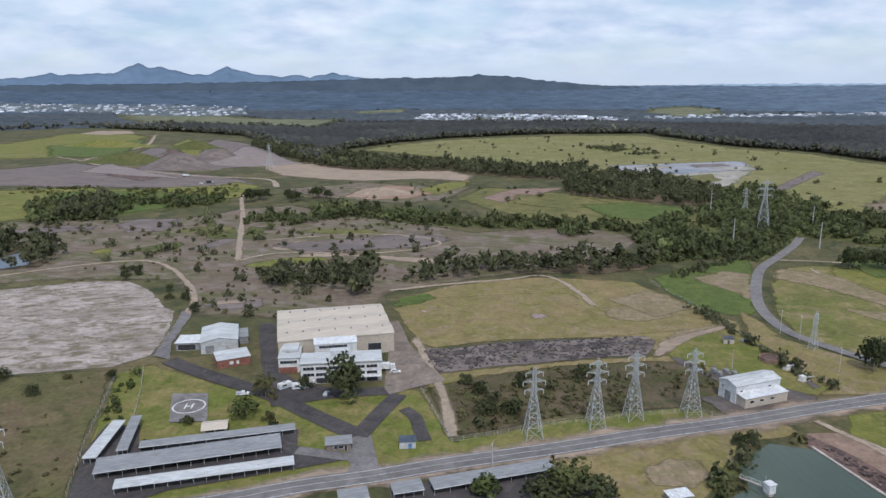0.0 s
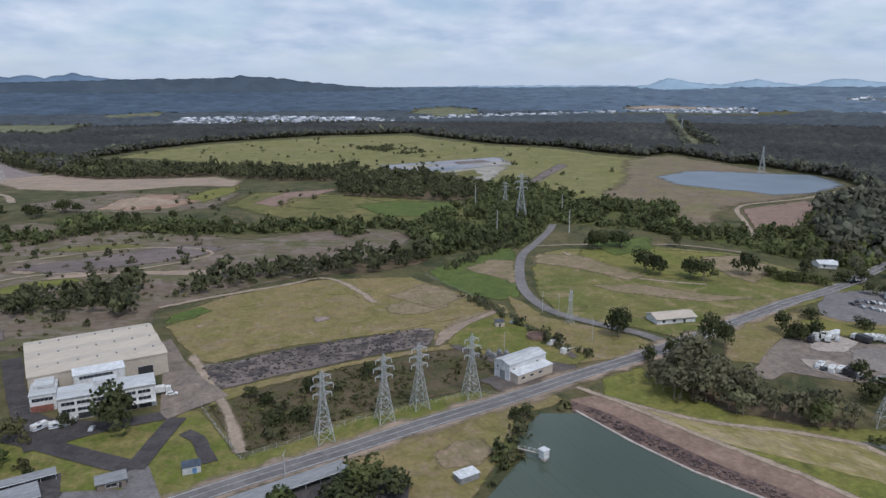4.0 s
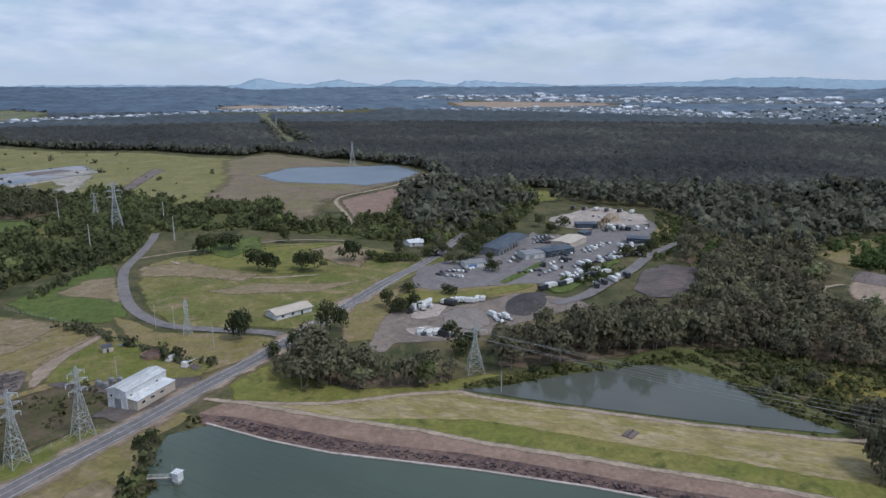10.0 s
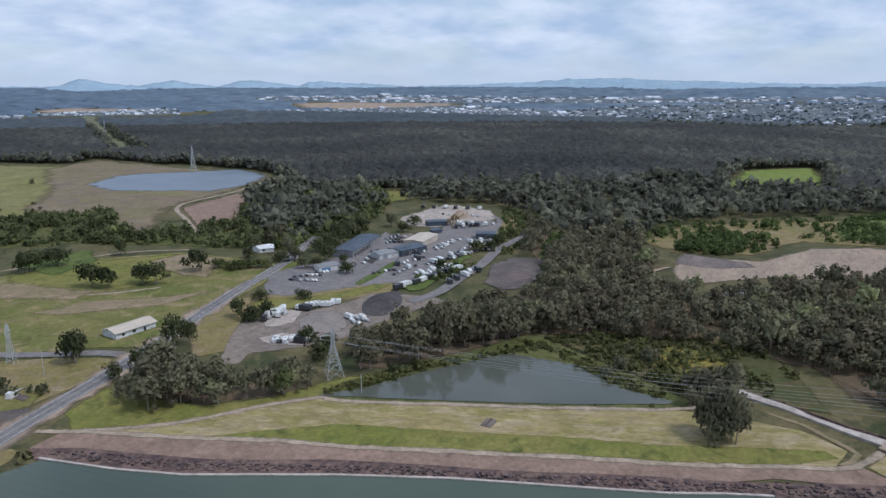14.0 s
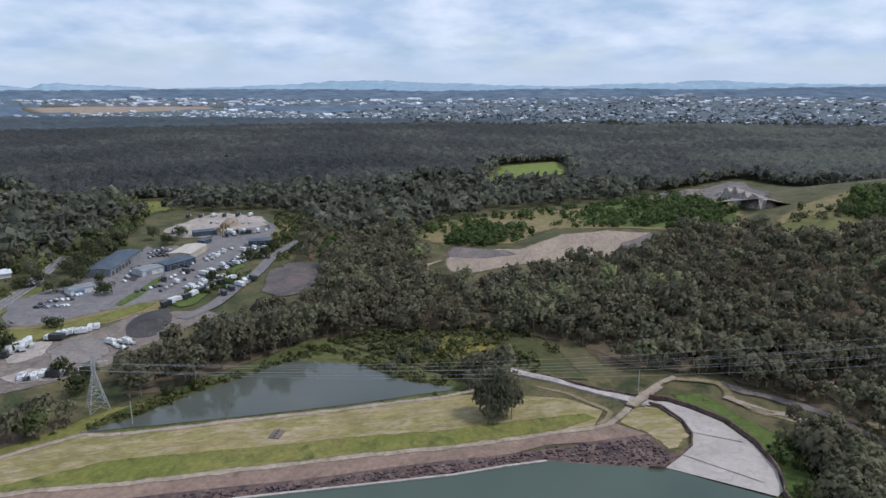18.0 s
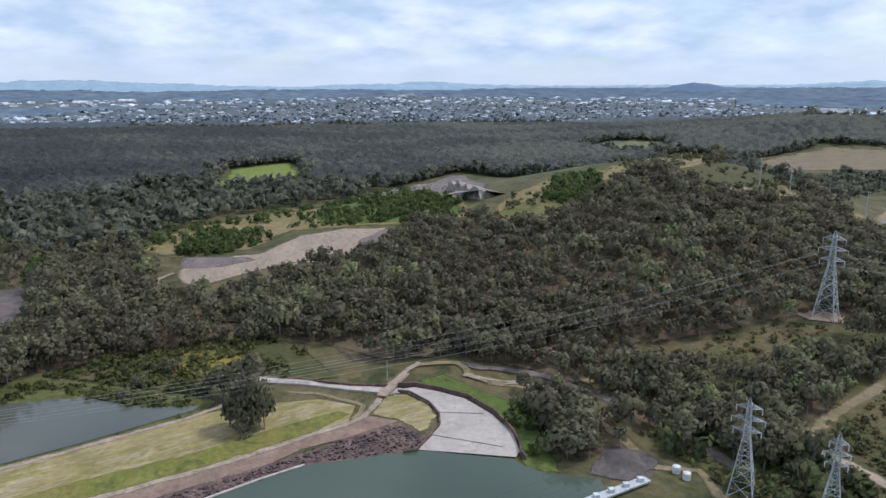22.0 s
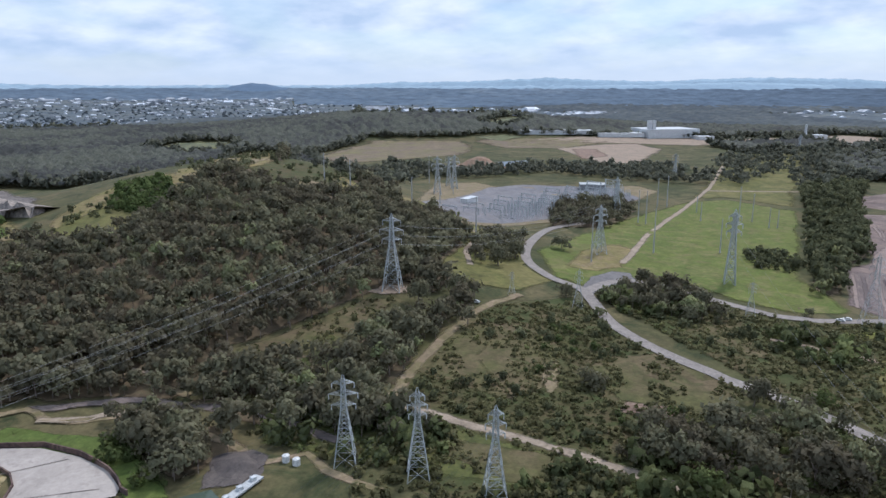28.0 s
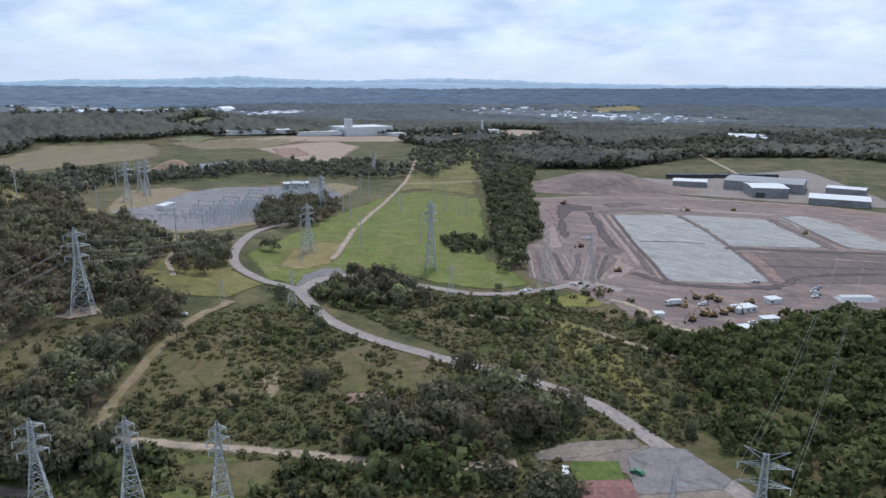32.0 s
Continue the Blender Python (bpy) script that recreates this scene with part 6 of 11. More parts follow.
def wood(kind, poly):
    floor_ = {"belt": "grass_lush", "wattle": "grass_lush"}.get(kind, "forest_floor")
    if kind not in ("far", "veryfar"):
        ob = draped("forest_floor", frayed(poly, 3), floor_, 0.02 + 0.004 * len(FLOORS), 5.0)
        FLOORS.append(ob)
        tagged(ob, "dry leaf litter and grass under the trees", "ground", kind="structure")
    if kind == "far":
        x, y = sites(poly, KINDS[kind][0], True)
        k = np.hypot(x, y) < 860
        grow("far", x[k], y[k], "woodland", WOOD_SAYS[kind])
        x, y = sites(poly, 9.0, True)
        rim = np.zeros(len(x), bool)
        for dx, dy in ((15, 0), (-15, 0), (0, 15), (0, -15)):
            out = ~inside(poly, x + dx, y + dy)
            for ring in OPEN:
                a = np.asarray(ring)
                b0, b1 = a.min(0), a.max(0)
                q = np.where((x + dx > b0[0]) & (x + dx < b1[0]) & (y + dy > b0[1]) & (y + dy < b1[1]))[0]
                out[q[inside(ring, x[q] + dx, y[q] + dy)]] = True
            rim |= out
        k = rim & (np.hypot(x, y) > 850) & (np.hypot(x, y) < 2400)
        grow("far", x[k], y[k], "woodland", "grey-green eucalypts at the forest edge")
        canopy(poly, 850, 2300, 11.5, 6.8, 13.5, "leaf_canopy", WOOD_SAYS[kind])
        # The far stretch takes the leaf colour with haze painted in.
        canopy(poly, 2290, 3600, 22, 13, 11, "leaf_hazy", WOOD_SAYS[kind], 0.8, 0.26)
        return None
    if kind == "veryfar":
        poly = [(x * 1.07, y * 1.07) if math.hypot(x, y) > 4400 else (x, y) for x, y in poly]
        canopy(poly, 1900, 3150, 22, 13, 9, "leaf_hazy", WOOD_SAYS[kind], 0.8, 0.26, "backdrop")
        canopy(poly, 3140, 4950, 42, 24, 9, "leaf_haze_blue", "flat wooded plain below the skyline in painted blue haze", 0.6, 0.3, "backdrop", True)
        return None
    x, y = sites(poly, KINDS[kind][0], kind in ("far", "veryfar", "hill", "hillthin"))
    return grow(kind, x, y, "woodland", WOOD_SAYS[kind], {"hillthin": 0.35, "mid": 0.35, "nearthin": 0.35, "belt": 0.62, "wattle": 0.42}.get(kind, 0.0))



# ---- building tools ----
SOFT_BORDER = False
TONE = (1.0, 1.0, 1.0)
mat("metal_white", (0.62, 0.63, 0.63), (0.54, 0.55, 0.56), (0.42, 0.42, 0.40), 0.15, 2.0, rough=0.5, bump=0.05, spots=0.15)
mat("metal_cream", (0.50, 0.44, 0.36), (0.44, 0.385, 0.32), (0.36, 0.31, 0.26), 0.08, 1.2, rough=0.6, bump=0.1, spots=0.1, streak=(0.4, 3, 1, 15), soft=0.45)
mat("metal_grey", (0.26, 0.265, 0.27), (0.215, 0.218, 0.222), (0.17, 0.168, 0.165), 0.1, 1.5, rough=0.5, bump=0.1, streak=(0.5, 3, 1))
mat("metal_pale", (0.50, 0.51, 0.51), (0.42, 0.43, 0.43), (0.34, 0.33, 0.31), 0.1, 1.5, rough=0.5, bump=0.1, streak=(0.5, 3, 1))
mat("metal_blue", (0.052, 0.068, 0.092), (0.070, 0.086, 0.110), (0.10, 0.11, 0.125), 0.1, 1.0, rough=0.5, bump=0.1)
mat("metal_rust", (0.21, 0.10, 0.085), (0.165, 0.085, 0.075), (0.25, 0.15, 0.12), 0.3, 2.0, rough=0.7)
mat("paint_white", (0.66, 0.66, 0.64), (0.58, 0.58, 0.57), (0.46, 0.45, 0.43), 0.3, 2.0, rough=0.6, bump=0.05, spots=0.1)
mat("paint_blue", (0.14, 0.25, 0.45), (0.12, 0.21, 0.38), None, 0.3, 2.0, rough=0.5)
mat("paint_green", (0.035, 0.16, 0.075), (0.03, 0.13, 0.06), None, 0.5, 3.0, rough=0.35, spec=0.5)
mat("paint_yellow", (0.29, 0.19, 0.075), (0.20, 0.14, 0.07), (0.10, 0.08, 0.06), 0.8, 3.0, rough=0.6)
mat("paint_dark", (0.030, 0.032, 0.038), (0.05, 0.05, 0.055), None, 0.5, 3.0, rough=0.4, spec=0.5)
mat("paint_silver", (0.34, 0.35, 0.37), (0.30, 0.31, 0.33), None, 0.5, 3.0, rough=0.35, spec=0.5)
mat("glass_dark", (0.018, 0.022, 0.028), (0.03, 0.035, 0.042), None, 0.5, 2.0, rough=0.08, bump=0.0, spec=0.6)
mat("rubber", (0.018, 0.018, 0.018), (0.03, 0.03, 0.03), None, 1.0, 4.0, rough=0.9)
mat("brick", (0.26, 0.115, 0.085), (0.20, 0.09, 0.07), (0.30, 0.16, 0.12), 0.4, 3.0)
mat("galvanised", (0.46, 0.48, 0.48), (0.40, 0.42, 0.42), (0.33, 0.35, 0.35), 0.3, 2.0, rough=0.5, bump=0.0, metal=0.0, spec=0.4)
mat("pole_grey", (0.46, 0.46, 0.45), (0.40, 0.40, 0.39), None, 0.3, 2.0, rough=0.7, bump=0.0)
mat("timber", (0.20, 0.155, 0.11), (0.16, 0.12, 0.085), None, 0.5, 3.0)
mat("cable_dark", (0.06, 0.065, 0.065), (0.08, 0.085, 0.085), None, 0.5, 2.0, rough=0.5, bump=0.0)
mat("cable", (0.30, 0.30, 0.29), (0.36, 0.36, 0.35), None, 0.5, 2.0, rough=0.5, bump=0.0)
mat("insulator", (0.62, 0.63, 0.63), (0.55, 0.56, 0.57), None, 0.5, 2.0, rough=0.3, bump=0.0)
mat("line_white", (0.62, 0.62, 0.60), (0.50, 0.50, 0.48), (0.34, 0.34, 0.33), 0.3, 2.0, rough=0.8, bump=0.0)
# Aerial haze is mixed into the base colours of these three hills.
mat("hill_haze_blue", (0.110, 0.160, 0.230), (0.130, 0.185, 0.260), None, 0.004, 0.02, bump=0.0, soft=0.3)
mat("hill_haze_pale", (0.270, 0.360, 0.440), (0.290, 0.380, 0.460), None, 0.004, 0.02, bump=0.0, soft=0.3)
mat("hill_haze_dark", (0.050, 0.068, 0.092), (0.064, 0.085, 0.110), None, 0.006, 0.03, bump=0.0, soft=0.3)


def part(name, bm, material, parent, label=""):
    """Links a bmesh, or a mesh already made, as one mesh object under a thing or a part."""
    if isinstance(bm, bmesh.types.BMesh):
        me = bpy.data.meshes.new(name)
        bmesh.ops.recalc_face_normals(bm, faces=bm.faces[:])
        bm.to_mesh(me)
        bm.free()
        me.materials.append(MATS[material])
    else:
        me = bm
    ob = new(name, me)
    ob.parent = parent
    if label:
        ob["label"] = label
    return ob


def box(bm, x0, y0, z0, x1, y1, z1, taper=0.0):
    """A box between two corners; its top drawn in by taper metres."""
    v = [bm.verts.new(q) for q in ((x0, y0, z0), (x1, y0, z0), (x1, y1, z0), (x0, y1, z0), (x0 + taper, y0 + taper, z1), (x1 - taper, y0 + taper, z1), (x1 - taper, y1 - taper, z1), (x0 + taper, y1 - taper, z1))]
    for f in ((3, 2, 1, 0), (4, 5, 6, 7), (0, 1, 5, 4), (1, 2, 6, 5), (2, 3, 7, 6), (3, 0, 4, 7)):
        bm.faces.new([v[i] for i in f])
    return bm


def boxed(*q):
    return box(bmesh.new(), *q)


def beam(bm, a, b, w, w1=None, sides=4):
    """A straight bar from a to b."""
    a, b = Vector(a), Vector(b)
    d = (b - a).normalized()
    u = d.cross(Vector((0.31, 0.17, 1.0)) if abs(d.z) < 0.95 else Vector((1, 0.2, 0))).normalized()
    v = d.cross(u)
    w1 = w if w1 is None else w1
    r0 = [bm.verts.new(a + (u * math.cos(t) + v * math.sin(t)) * w / 2) for t in [2 * math.pi * i / sides for i in range(sides)]]
    r1 = [bm.verts.new(b + (u * math.cos(t) + v * math.sin(t)) * w1 / 2) for t in [2 * math.pi * i / sides for i in range(sides)]]
    for i in range(sides):
        j = (i + 1) % sides
        bm.faces.new((r0[i], r0[j], r1[j], r1[i]))
    bm.faces.new(r0[::-1])
    bm.faces.new(r1)
    return bm


def solid(bm, ring0, ring1):
    """A closed body between two rings of corners."""
    a, b = [bm.verts.new(q) for q in ring0], [bm.verts.new(q) for q in ring1]
    for i in range(len(a)):
        j = (i + 1) % len(a)
        bm.faces.new((a[i], a[j], b[j], b[i]))
    bm.faces.new(a[::-1])
    bm.faces.new(b)
    return bm


def thing(name, label, category, x=0.0, y=0.0, z=None, turn=0.0, group="", scale=1.0):
    ob = new(name)
    ob.empty_display_size = 0.5
    h = float(terrain(x, y)) if z is None else z
    ob.matrix_basis = pose(x, y, h, 0, 0, turn) @ Matrix.Diagonal((scale, scale, scale, 1))
    return tagged(ob, label, category, group)


def placed_on(a, b):
    """Start, length and turn of a front from a to b, with the body lying beyond it."""
    ax, ay, bx, by = *a, *b
    if -(by - ay) * (ax + bx) + (bx - ax) * (ay + by) < 0:
        ax, ay, bx, by = bx, by, ax, ay
    return ax, ay, math.hypot(bx - ax, by - ay), math.degrees(math.atan2(by - ay, bx - ax))


FLOOR_Z = 0.0


def building(name, label, a, b, depth, eave, rise, walls, roof, ridge="along", over=0.4, fronts=(), sides=(), category="building", z=None, ribs=0):
    """A building with its front from a to b: walls, roof, and windows or doors given as (along, up, width, height, kind)."""
    x, y, L, turn = placed_on(a, b)
    t = thing(name, label, category, x, y, z, turn)
    g = 0.2
    part("wall", boxed(0, 0, 0, L, g, eave), walls, t)
    part("wall", boxed(0, depth - g, 0, L, depth, eave), walls, t)
    for u in (0, L - g):
        bm = bmesh.new()
        if ridge == "along" and rise:
            ring = [(0, g, 0), (0, depth - g, 0), (0, depth - g, eave), (0, depth / 2, eave + rise), (0, g, eave)]
        elif ridge == "lean" and rise:
            ring = [(0, g, 0), (0, depth - g, 0), (0, depth - g, eave + rise), (0, g, eave)]
        else:
            ring = [(0, g, 0), (0, depth - g, 0), (0, depth - g, eave), (0, g, eave)]
        solid(bm, [(u, q[1], q[2]) for q in ring], [(u + g, q[1], q[2]) for q in ring])
        part("wall", bm, walls, t)
    k, o = 0.16, over
    if ridge == "along":
        for s0, s1 in ((-o, depth / 2), (depth + o, depth / 2)):
            z0, z1 = eave - o * rise / (depth / 2), eave + rise
            part("roof", solid(bmesh.new(), [(-o, s0, z0 + 0.02), (-o, s1, z1 + 0.02), (-o, s1, z1 + k), (-o, s0, z0 + k)], [(L + o, s0, z0 + 0.02), (L + o, s1, z1 + 0.02), (L + o, s1, z1 + k), (L + o, s0, z0 + k)]), roof, t)
    elif ridge == "across":
        for s0, s1 in ((-o, L / 2), (L + o, L / 2)):
            z0, z1 = eave - o * rise / (L / 2), eave + rise
            part("roof", solid(bmesh.new(), [(s0, -o, z0 + 0.02), (s1, -o, z1 + 0.02), (s1, -o, z1 + k), (s0, -o, z0 + k)], [(s0, depth + o, z0 + 0.02), (s1, depth + o, z1 + 0.02), (s1, depth + o, z1 + k), (s0, depth + o, z0 + k)]), roof, t)
        for v in (0.0, depth - g):
            part("gable", solid(bmesh.new(), [(0, v, eave), (L, v, eave), (L / 2, v, eave + rise)], [(0, v + g, eave), (L, v + g, eave), (L / 2, v + g, eave + rise)]), walls, t)
    elif ridge == "lean":
        part("roof", solid(bmesh.new(), [(-o, -o, eave + 0.02), (-o, depth + o, eave + rise + 0.02), (-o, depth + o, eave + rise + k), (-o, -o, eave + k)], [(L + o, -o, eave + 0.02), (L + o, depth + o, eave + rise + 0.02), (L + o, depth + o, eave + rise + k), (L + o, -o, eave + k)]), roof, t)
    else:
        part("roof", boxed(-o, -o, eave + 0.02, L + o, depth + o, eave + 0.3), roof, t)
    for i in range(ribs):
        v = (i + 0.5) * depth / ribs
        part("ridge_cap", boxed(-o, v - 0.15, eave + 0.3, L + o, v + 0.15, eave + 0.45), roof, t)

    def opening(u, v0, w, h, kind, side):
        # The door kind also serves as a dark panel for shaded openings.
        m = {"window": "glass_dark", "door": "paint_dark", "rolled": "metal_grey", "blue": "paint_blue", "white": "paint_white"}[kind]

        def at(p0, q0, p1, q1, d0, d1):
            if side == "front":
                return boxed(p0, -d1, q0, p1, -d0, q1)
            if side == "right":
                return boxed(L + d0, p0, q0, L + d1, p1, q1)
            return boxed(-d1, p0, q0, -d0, p1, q1)
        fr = part("window" if kind == "window" else "door", at(u, v0, u + w, v0 + h, 0.003, 0.05), m, t)
        for p0, q0, p1, q1 in ((u - 0.08, v0 - 0.1, u + w + 0.08, v0), (u - 0.08, v0 + h, u + w + 0.08, v0 + h + 0.08), (u - 0.08, v0, u, v0 + h), (u + w, v0, u + w + 0.08, v0 + h)):
            part("frame", at(p0, q0, p1, q1, 0.003, 0.09), "paint_white", fr)
        if kind == "window" and w > 2:
            for i in range(1, int(w / 1.3)):
                q = u + w * i / int(w / 1.3)
                part("mullion", at(q - 0.04, v0, q + 0.04, v0 + h, 0.05, 0.08), "paint_white", fr)
    for q in fronts:
        opening(*q, "front")
    for s, *q in sides:
        opening(*q, s)
    c, s = math.cos(radians(turn)), math.sin(radians(turn))
    CLEAR.append([(x + u * c - v * s, y + u * s + v * c) for u, v in ((-2, -2), (L + 2, -2), (L + 2, depth + 2), (-2, depth + 2))])
    return t


def carport(label, a, b, depth, high, roof, bays, tilt=0.25):
    x, y, L, turn = placed_on(a, b)
    t = thing("carport", label, "carport", x, y, None, turn, "carports")
    part("roof", solid(bmesh.new(), [(0, 0, high), (0, depth, high + tilt), (0, depth, high + tilt + 0.14), (0, 0, high + 0.14)], [(L, 0, high), (L, depth, high + tilt), (L, depth, high + tilt + 0.14), (L, 0, high + 0.14)]), roof, t)
    part("fascia", boxed(-0.02, -0.06, high - 0.12, L + 0.02, -0.004, high + 0.16), "metal_white", t)
    for i in range(bays + 1):
        u = 0.3 + (L - 0.6) * i / bays
        part("post", beam(bmesh.new(), (u, 0.5, 0), (u, 0.5, high), 0.16), "galvanised", t)
        part("post", beam(bmesh.new(), (u, depth - 0.6, 0), (u, depth - 0.6, high + tilt), 0.16), "galvanised", t)
        part("rafter", boxed(u - 0.06, 0.2, high - 0.16, u + 0.06, depth - 0.2, high), "galvanised", t)
    return t


# ---- pylons, poles, cables ----
PYLON = {}


def pylon(x, y, high, turn, style="double", base=0.115, label="", fat=1.0):
    """A lattice tower: four legs, bracing, cross arms with insulators. Returns the hanging points of its cables."""
    t = thing("pylon", label or "grey galvanised steel lattice power pylon standing in grass", "pylon", x, y, None, turn, "power pylons")
    key = (round(high), style, base, fat)
    arms = {"double": (0.66, 0.78, 0.90), "top": (0.70, 0.80, 0.90), "flat": (0.80,), "horn": (0.68, 0.84)}[style]
    reach = {"double": (0.125, 0.15, 0.115), "top": (0.09, 0.10, 0.075), "flat": (0.22,), "horn": (0.20, 0.20)}[style]
    H = high

    def half(z):
        q = z / H
        return H * (base + (0.028 - base) * q / 0.64) if q < 0.64 else H * (0.028 - 0.012 * (q - 0.64) / 0.36)
    if key not in PYLON:
        made = []
        w = 0.30 * fat * H / 30
        for sx, sy in ((1, 1), (1, -1), (-1, -1), (-1, 1)):
            bm = bmesh.new()
            zs = [0, H * 0.64, H * 0.95]
            for z0, z1 in zip(zs, zs[1:]):
                beam(bm, (sx * half(z0), sy * half(z0), z0), (sx * half(z1), sy * half(z1), z1), w, w * 0.8)
            made.append(("leg", bm, "galvanised"))
        lv = [0.0, 0.17, 0.31, 0.43, 0.53, 0.60, 0.66, 0.72, 0.78, 0.84, 0.90, 0.95]
        for z0, z1 in zip(lv, lv[1:]):
            bm = bmesh.new()
            a, b = half(z0 * H), half(z1 * H)
            c0 = [(a, a), (a, -a), (-a, -a), (-a, a)]
            c1 = [(b, b), (b, -b), (-b, -b), (-b, b)]
            for i in range(4):
                j = (i + 1) % 4
                beam(bm, (*c0[i], z0 * H), (*c1[j], z1 * H), w * 0.5, sides=3)
                beam(bm, (*c0[j], z0 * H), (*c1[i], z1 * H), w * 0.5, sides=3)
                beam(bm, (*c1[i], z1 * H), (*c1[j], z1 * H), w * 0.5, sides=3)
                if z0 < 0.4:
                    m0 = [(c0[i][k] * 0.5 + c1[i][k] * 0.5) for k in (0, 1)]
                    m1 = [(c0[j][k] * 0.5 + c1[j][k] * 0.5) for k in (0, 1)]
                    mid = [((m0[k] + m1[k]) / 2) for k in (0, 1)]
                    beam(bm, (*m0, (z0 + z1) / 2 * H), (*mid, (z0 + z1) / 2 * H), w * 0.4, sides=3)
                    beam(bm, (*mid, (z0 + z1) / 2 * H), (*m1, (z0 + z1) / 2 * H), w * 0.4, sides=3)
            made.append(("bracing", bm, "galvanised"))
        for q, r in zip(arms, reach):
            for s in (1, -1):
                bm = bmesh.new()
                h0, tip = half(q * H), (s * r * H, 0, q * H + 0.012 * H)
                for yy in (h0, -h0):
                    beam(bm, (s * h0, yy, q * H), tip, w * 0.55, sides=3)
                    beam(bm, (s * h0, yy, (q + 0.045) * H), tip, w * 0.5, sides=3)
                    beam(bm, (s * h0, yy, q * H), (s * (h0 + r * H) / 2, yy / 2, (q + 0.03) * H), w * 0.4, sides=3)
                made.append(("cross_arm", bm, "galvanised"))
                bm = bmesh.new()
                beam(bm, (tip[0], 0, tip[2]), (tip[0], 0, tip[2] - 0.06 * H), 0.26 * fat, sides=6)
                made.append(("insulator", bm, "insulator"))
        bm = bmesh.new()
        if style == "horn":
            for s in (1, -1):
                beam(bm, (s * half(0.9 * H), 0, 0.9 * H), (s * 0.17 * H, 0, H), w * 0.7)
                beam(bm, (s * half(0.9 * H), 0, 0.95 * H), (s * 0.17 * H, 0, H), w * 0.5)
            beam(bm, (-half(0.9 * H), 0, 0.95 * H), (half(0.9 * H), 0, 0.95 * H), w * 0.6)
        else:
            for sx, sy in ((1, 1), (1, -1), (-1, -1), (-1, 1)):
                beam(bm, (sx * half(0.95 * H), sy * half(0.95 * H), 0.95 * H), (0.15 * sx, 0, H), w * 0.6, sides=3)
        made.append(("peak", bm, "galvanised"))
        PYLON[key] = [(n, part(n, bm, m, t).data) for n, bm, m in made]
    else:
        for n, me in PYLON[key]:
            part(n, me, None, t)
    M = t.matrix_basis
    return [M @ Vector((s * r * H, 0, q * H + 0.012 * H - 0.06 * H)) for q, r in zip(arms, reach) for s in (1, -1)] + [M @ Vector((0, 0, H))]


def cables(ends0, ends1, sag, thick=0.05, material="cable"):
    """Conductors sagging between two sets of hanging points."""
    t = thing("power_cables", "thin grey overhead power cables sagging between pylons", "cables", ends0[0].x, ends0[0].y, 0.0)
    o = Vector((ends0[0].x, ends0[0].y, 0))
    for a, b in zip(ends0, ends1):
        bm = bmesh.new()
        p = [a.lerp(b, i / 14) - Vector((0, 0, 4 * sag * (i / 14) * (1 - i / 14))) - o for i in range(15)]
        side = (b - a).cross(Vector((0, 0, 1))).normalized() * thick / 2
        rings = [[bm.verts.new(c + side), bm.verts.new(c - side), bm.verts.new(c + Vector((0, 0, thick * 0.85)))] for c in p]
        for r0, r1 in zip(rings, rings[1:]):
            for i in range(3):
                bm.faces.new((r0[i], r0[(i + 1) % 3], r1[(i + 1) % 3], r1[i]))
        part("conductor", bm, material, t)
    return t


POLE = {}


def pole(x, y, high, arms=1, turn=0.0, material="pole_grey", label="", thick=0.0):
    t = thing("power_pole", label or "tall slim grey steel power pole in open grass", "pole", x, y, None, turn, "power poles")
    thick = thick or (0.85 if high > 14 else 0.3)
    key = (round(high), arms, material, thick)
    if key in POLE:
        for n, me in POLE[key]:
            part(n, me, None, t)
        return t
    POLE[key] = []
    bms = [("shaft", beam(bmesh.new(), (0, 0, -0.3), (0, 0, high), thick * 1.25, thick * 0.6, 8), material)]
    for i in range(arms):
        z = high * (0.97 - 0.11 * i)
        bms.append(("cross_arm", beam(bmesh.new(), (-1.6, 0, z), (1.6, 0, z), 0.14), material))
        for s in (-1.5, 1.5):
            bms.append(("insulator", beam(bmesh.new(), (s, 0, z), (s, 0, z + 0.5), 0.12, 0.12, 6), "insulator"))
    for n, bm, m in bms:
        POLE[key].append((n, part(n, bm, m, t).data))
    return t


# ---- vehicles ----
def lofted(bm, outline, y0, y1, inset):
    """A body of the side outline (x, z) between two flanks, its upper points drawn in."""
    zs = [q[1] for q in outline]
    zt = max(zs)
    r0 = [(x, y0 + inset * max(0, z / zt - 0.5) * 2, z) for x, z in outline]
    r1 = [(x, y1 - inset * max(0, z / zt - 0.5) * 2, z) for x, z in outline]
    return solid(bm, r0, r1)


def wheels(t, xs, wide, r=0.34, rims=True):
    for x in xs:
        for s in (-1, 1):
            w = part("wheel", beam(bmesh.new(), (x, s * (wide / 2 - 0.22), r), (x, s * wide / 2, r), 2 * r, 2 * r, 10), "rubber", t)
            if rims:
                part("rim", beam(bmesh.new(), (x, s * (wide / 2 + 0.001), r), (x, s * (wide / 2 + 0.02), r), r, r, 8), "paint_silver", w)


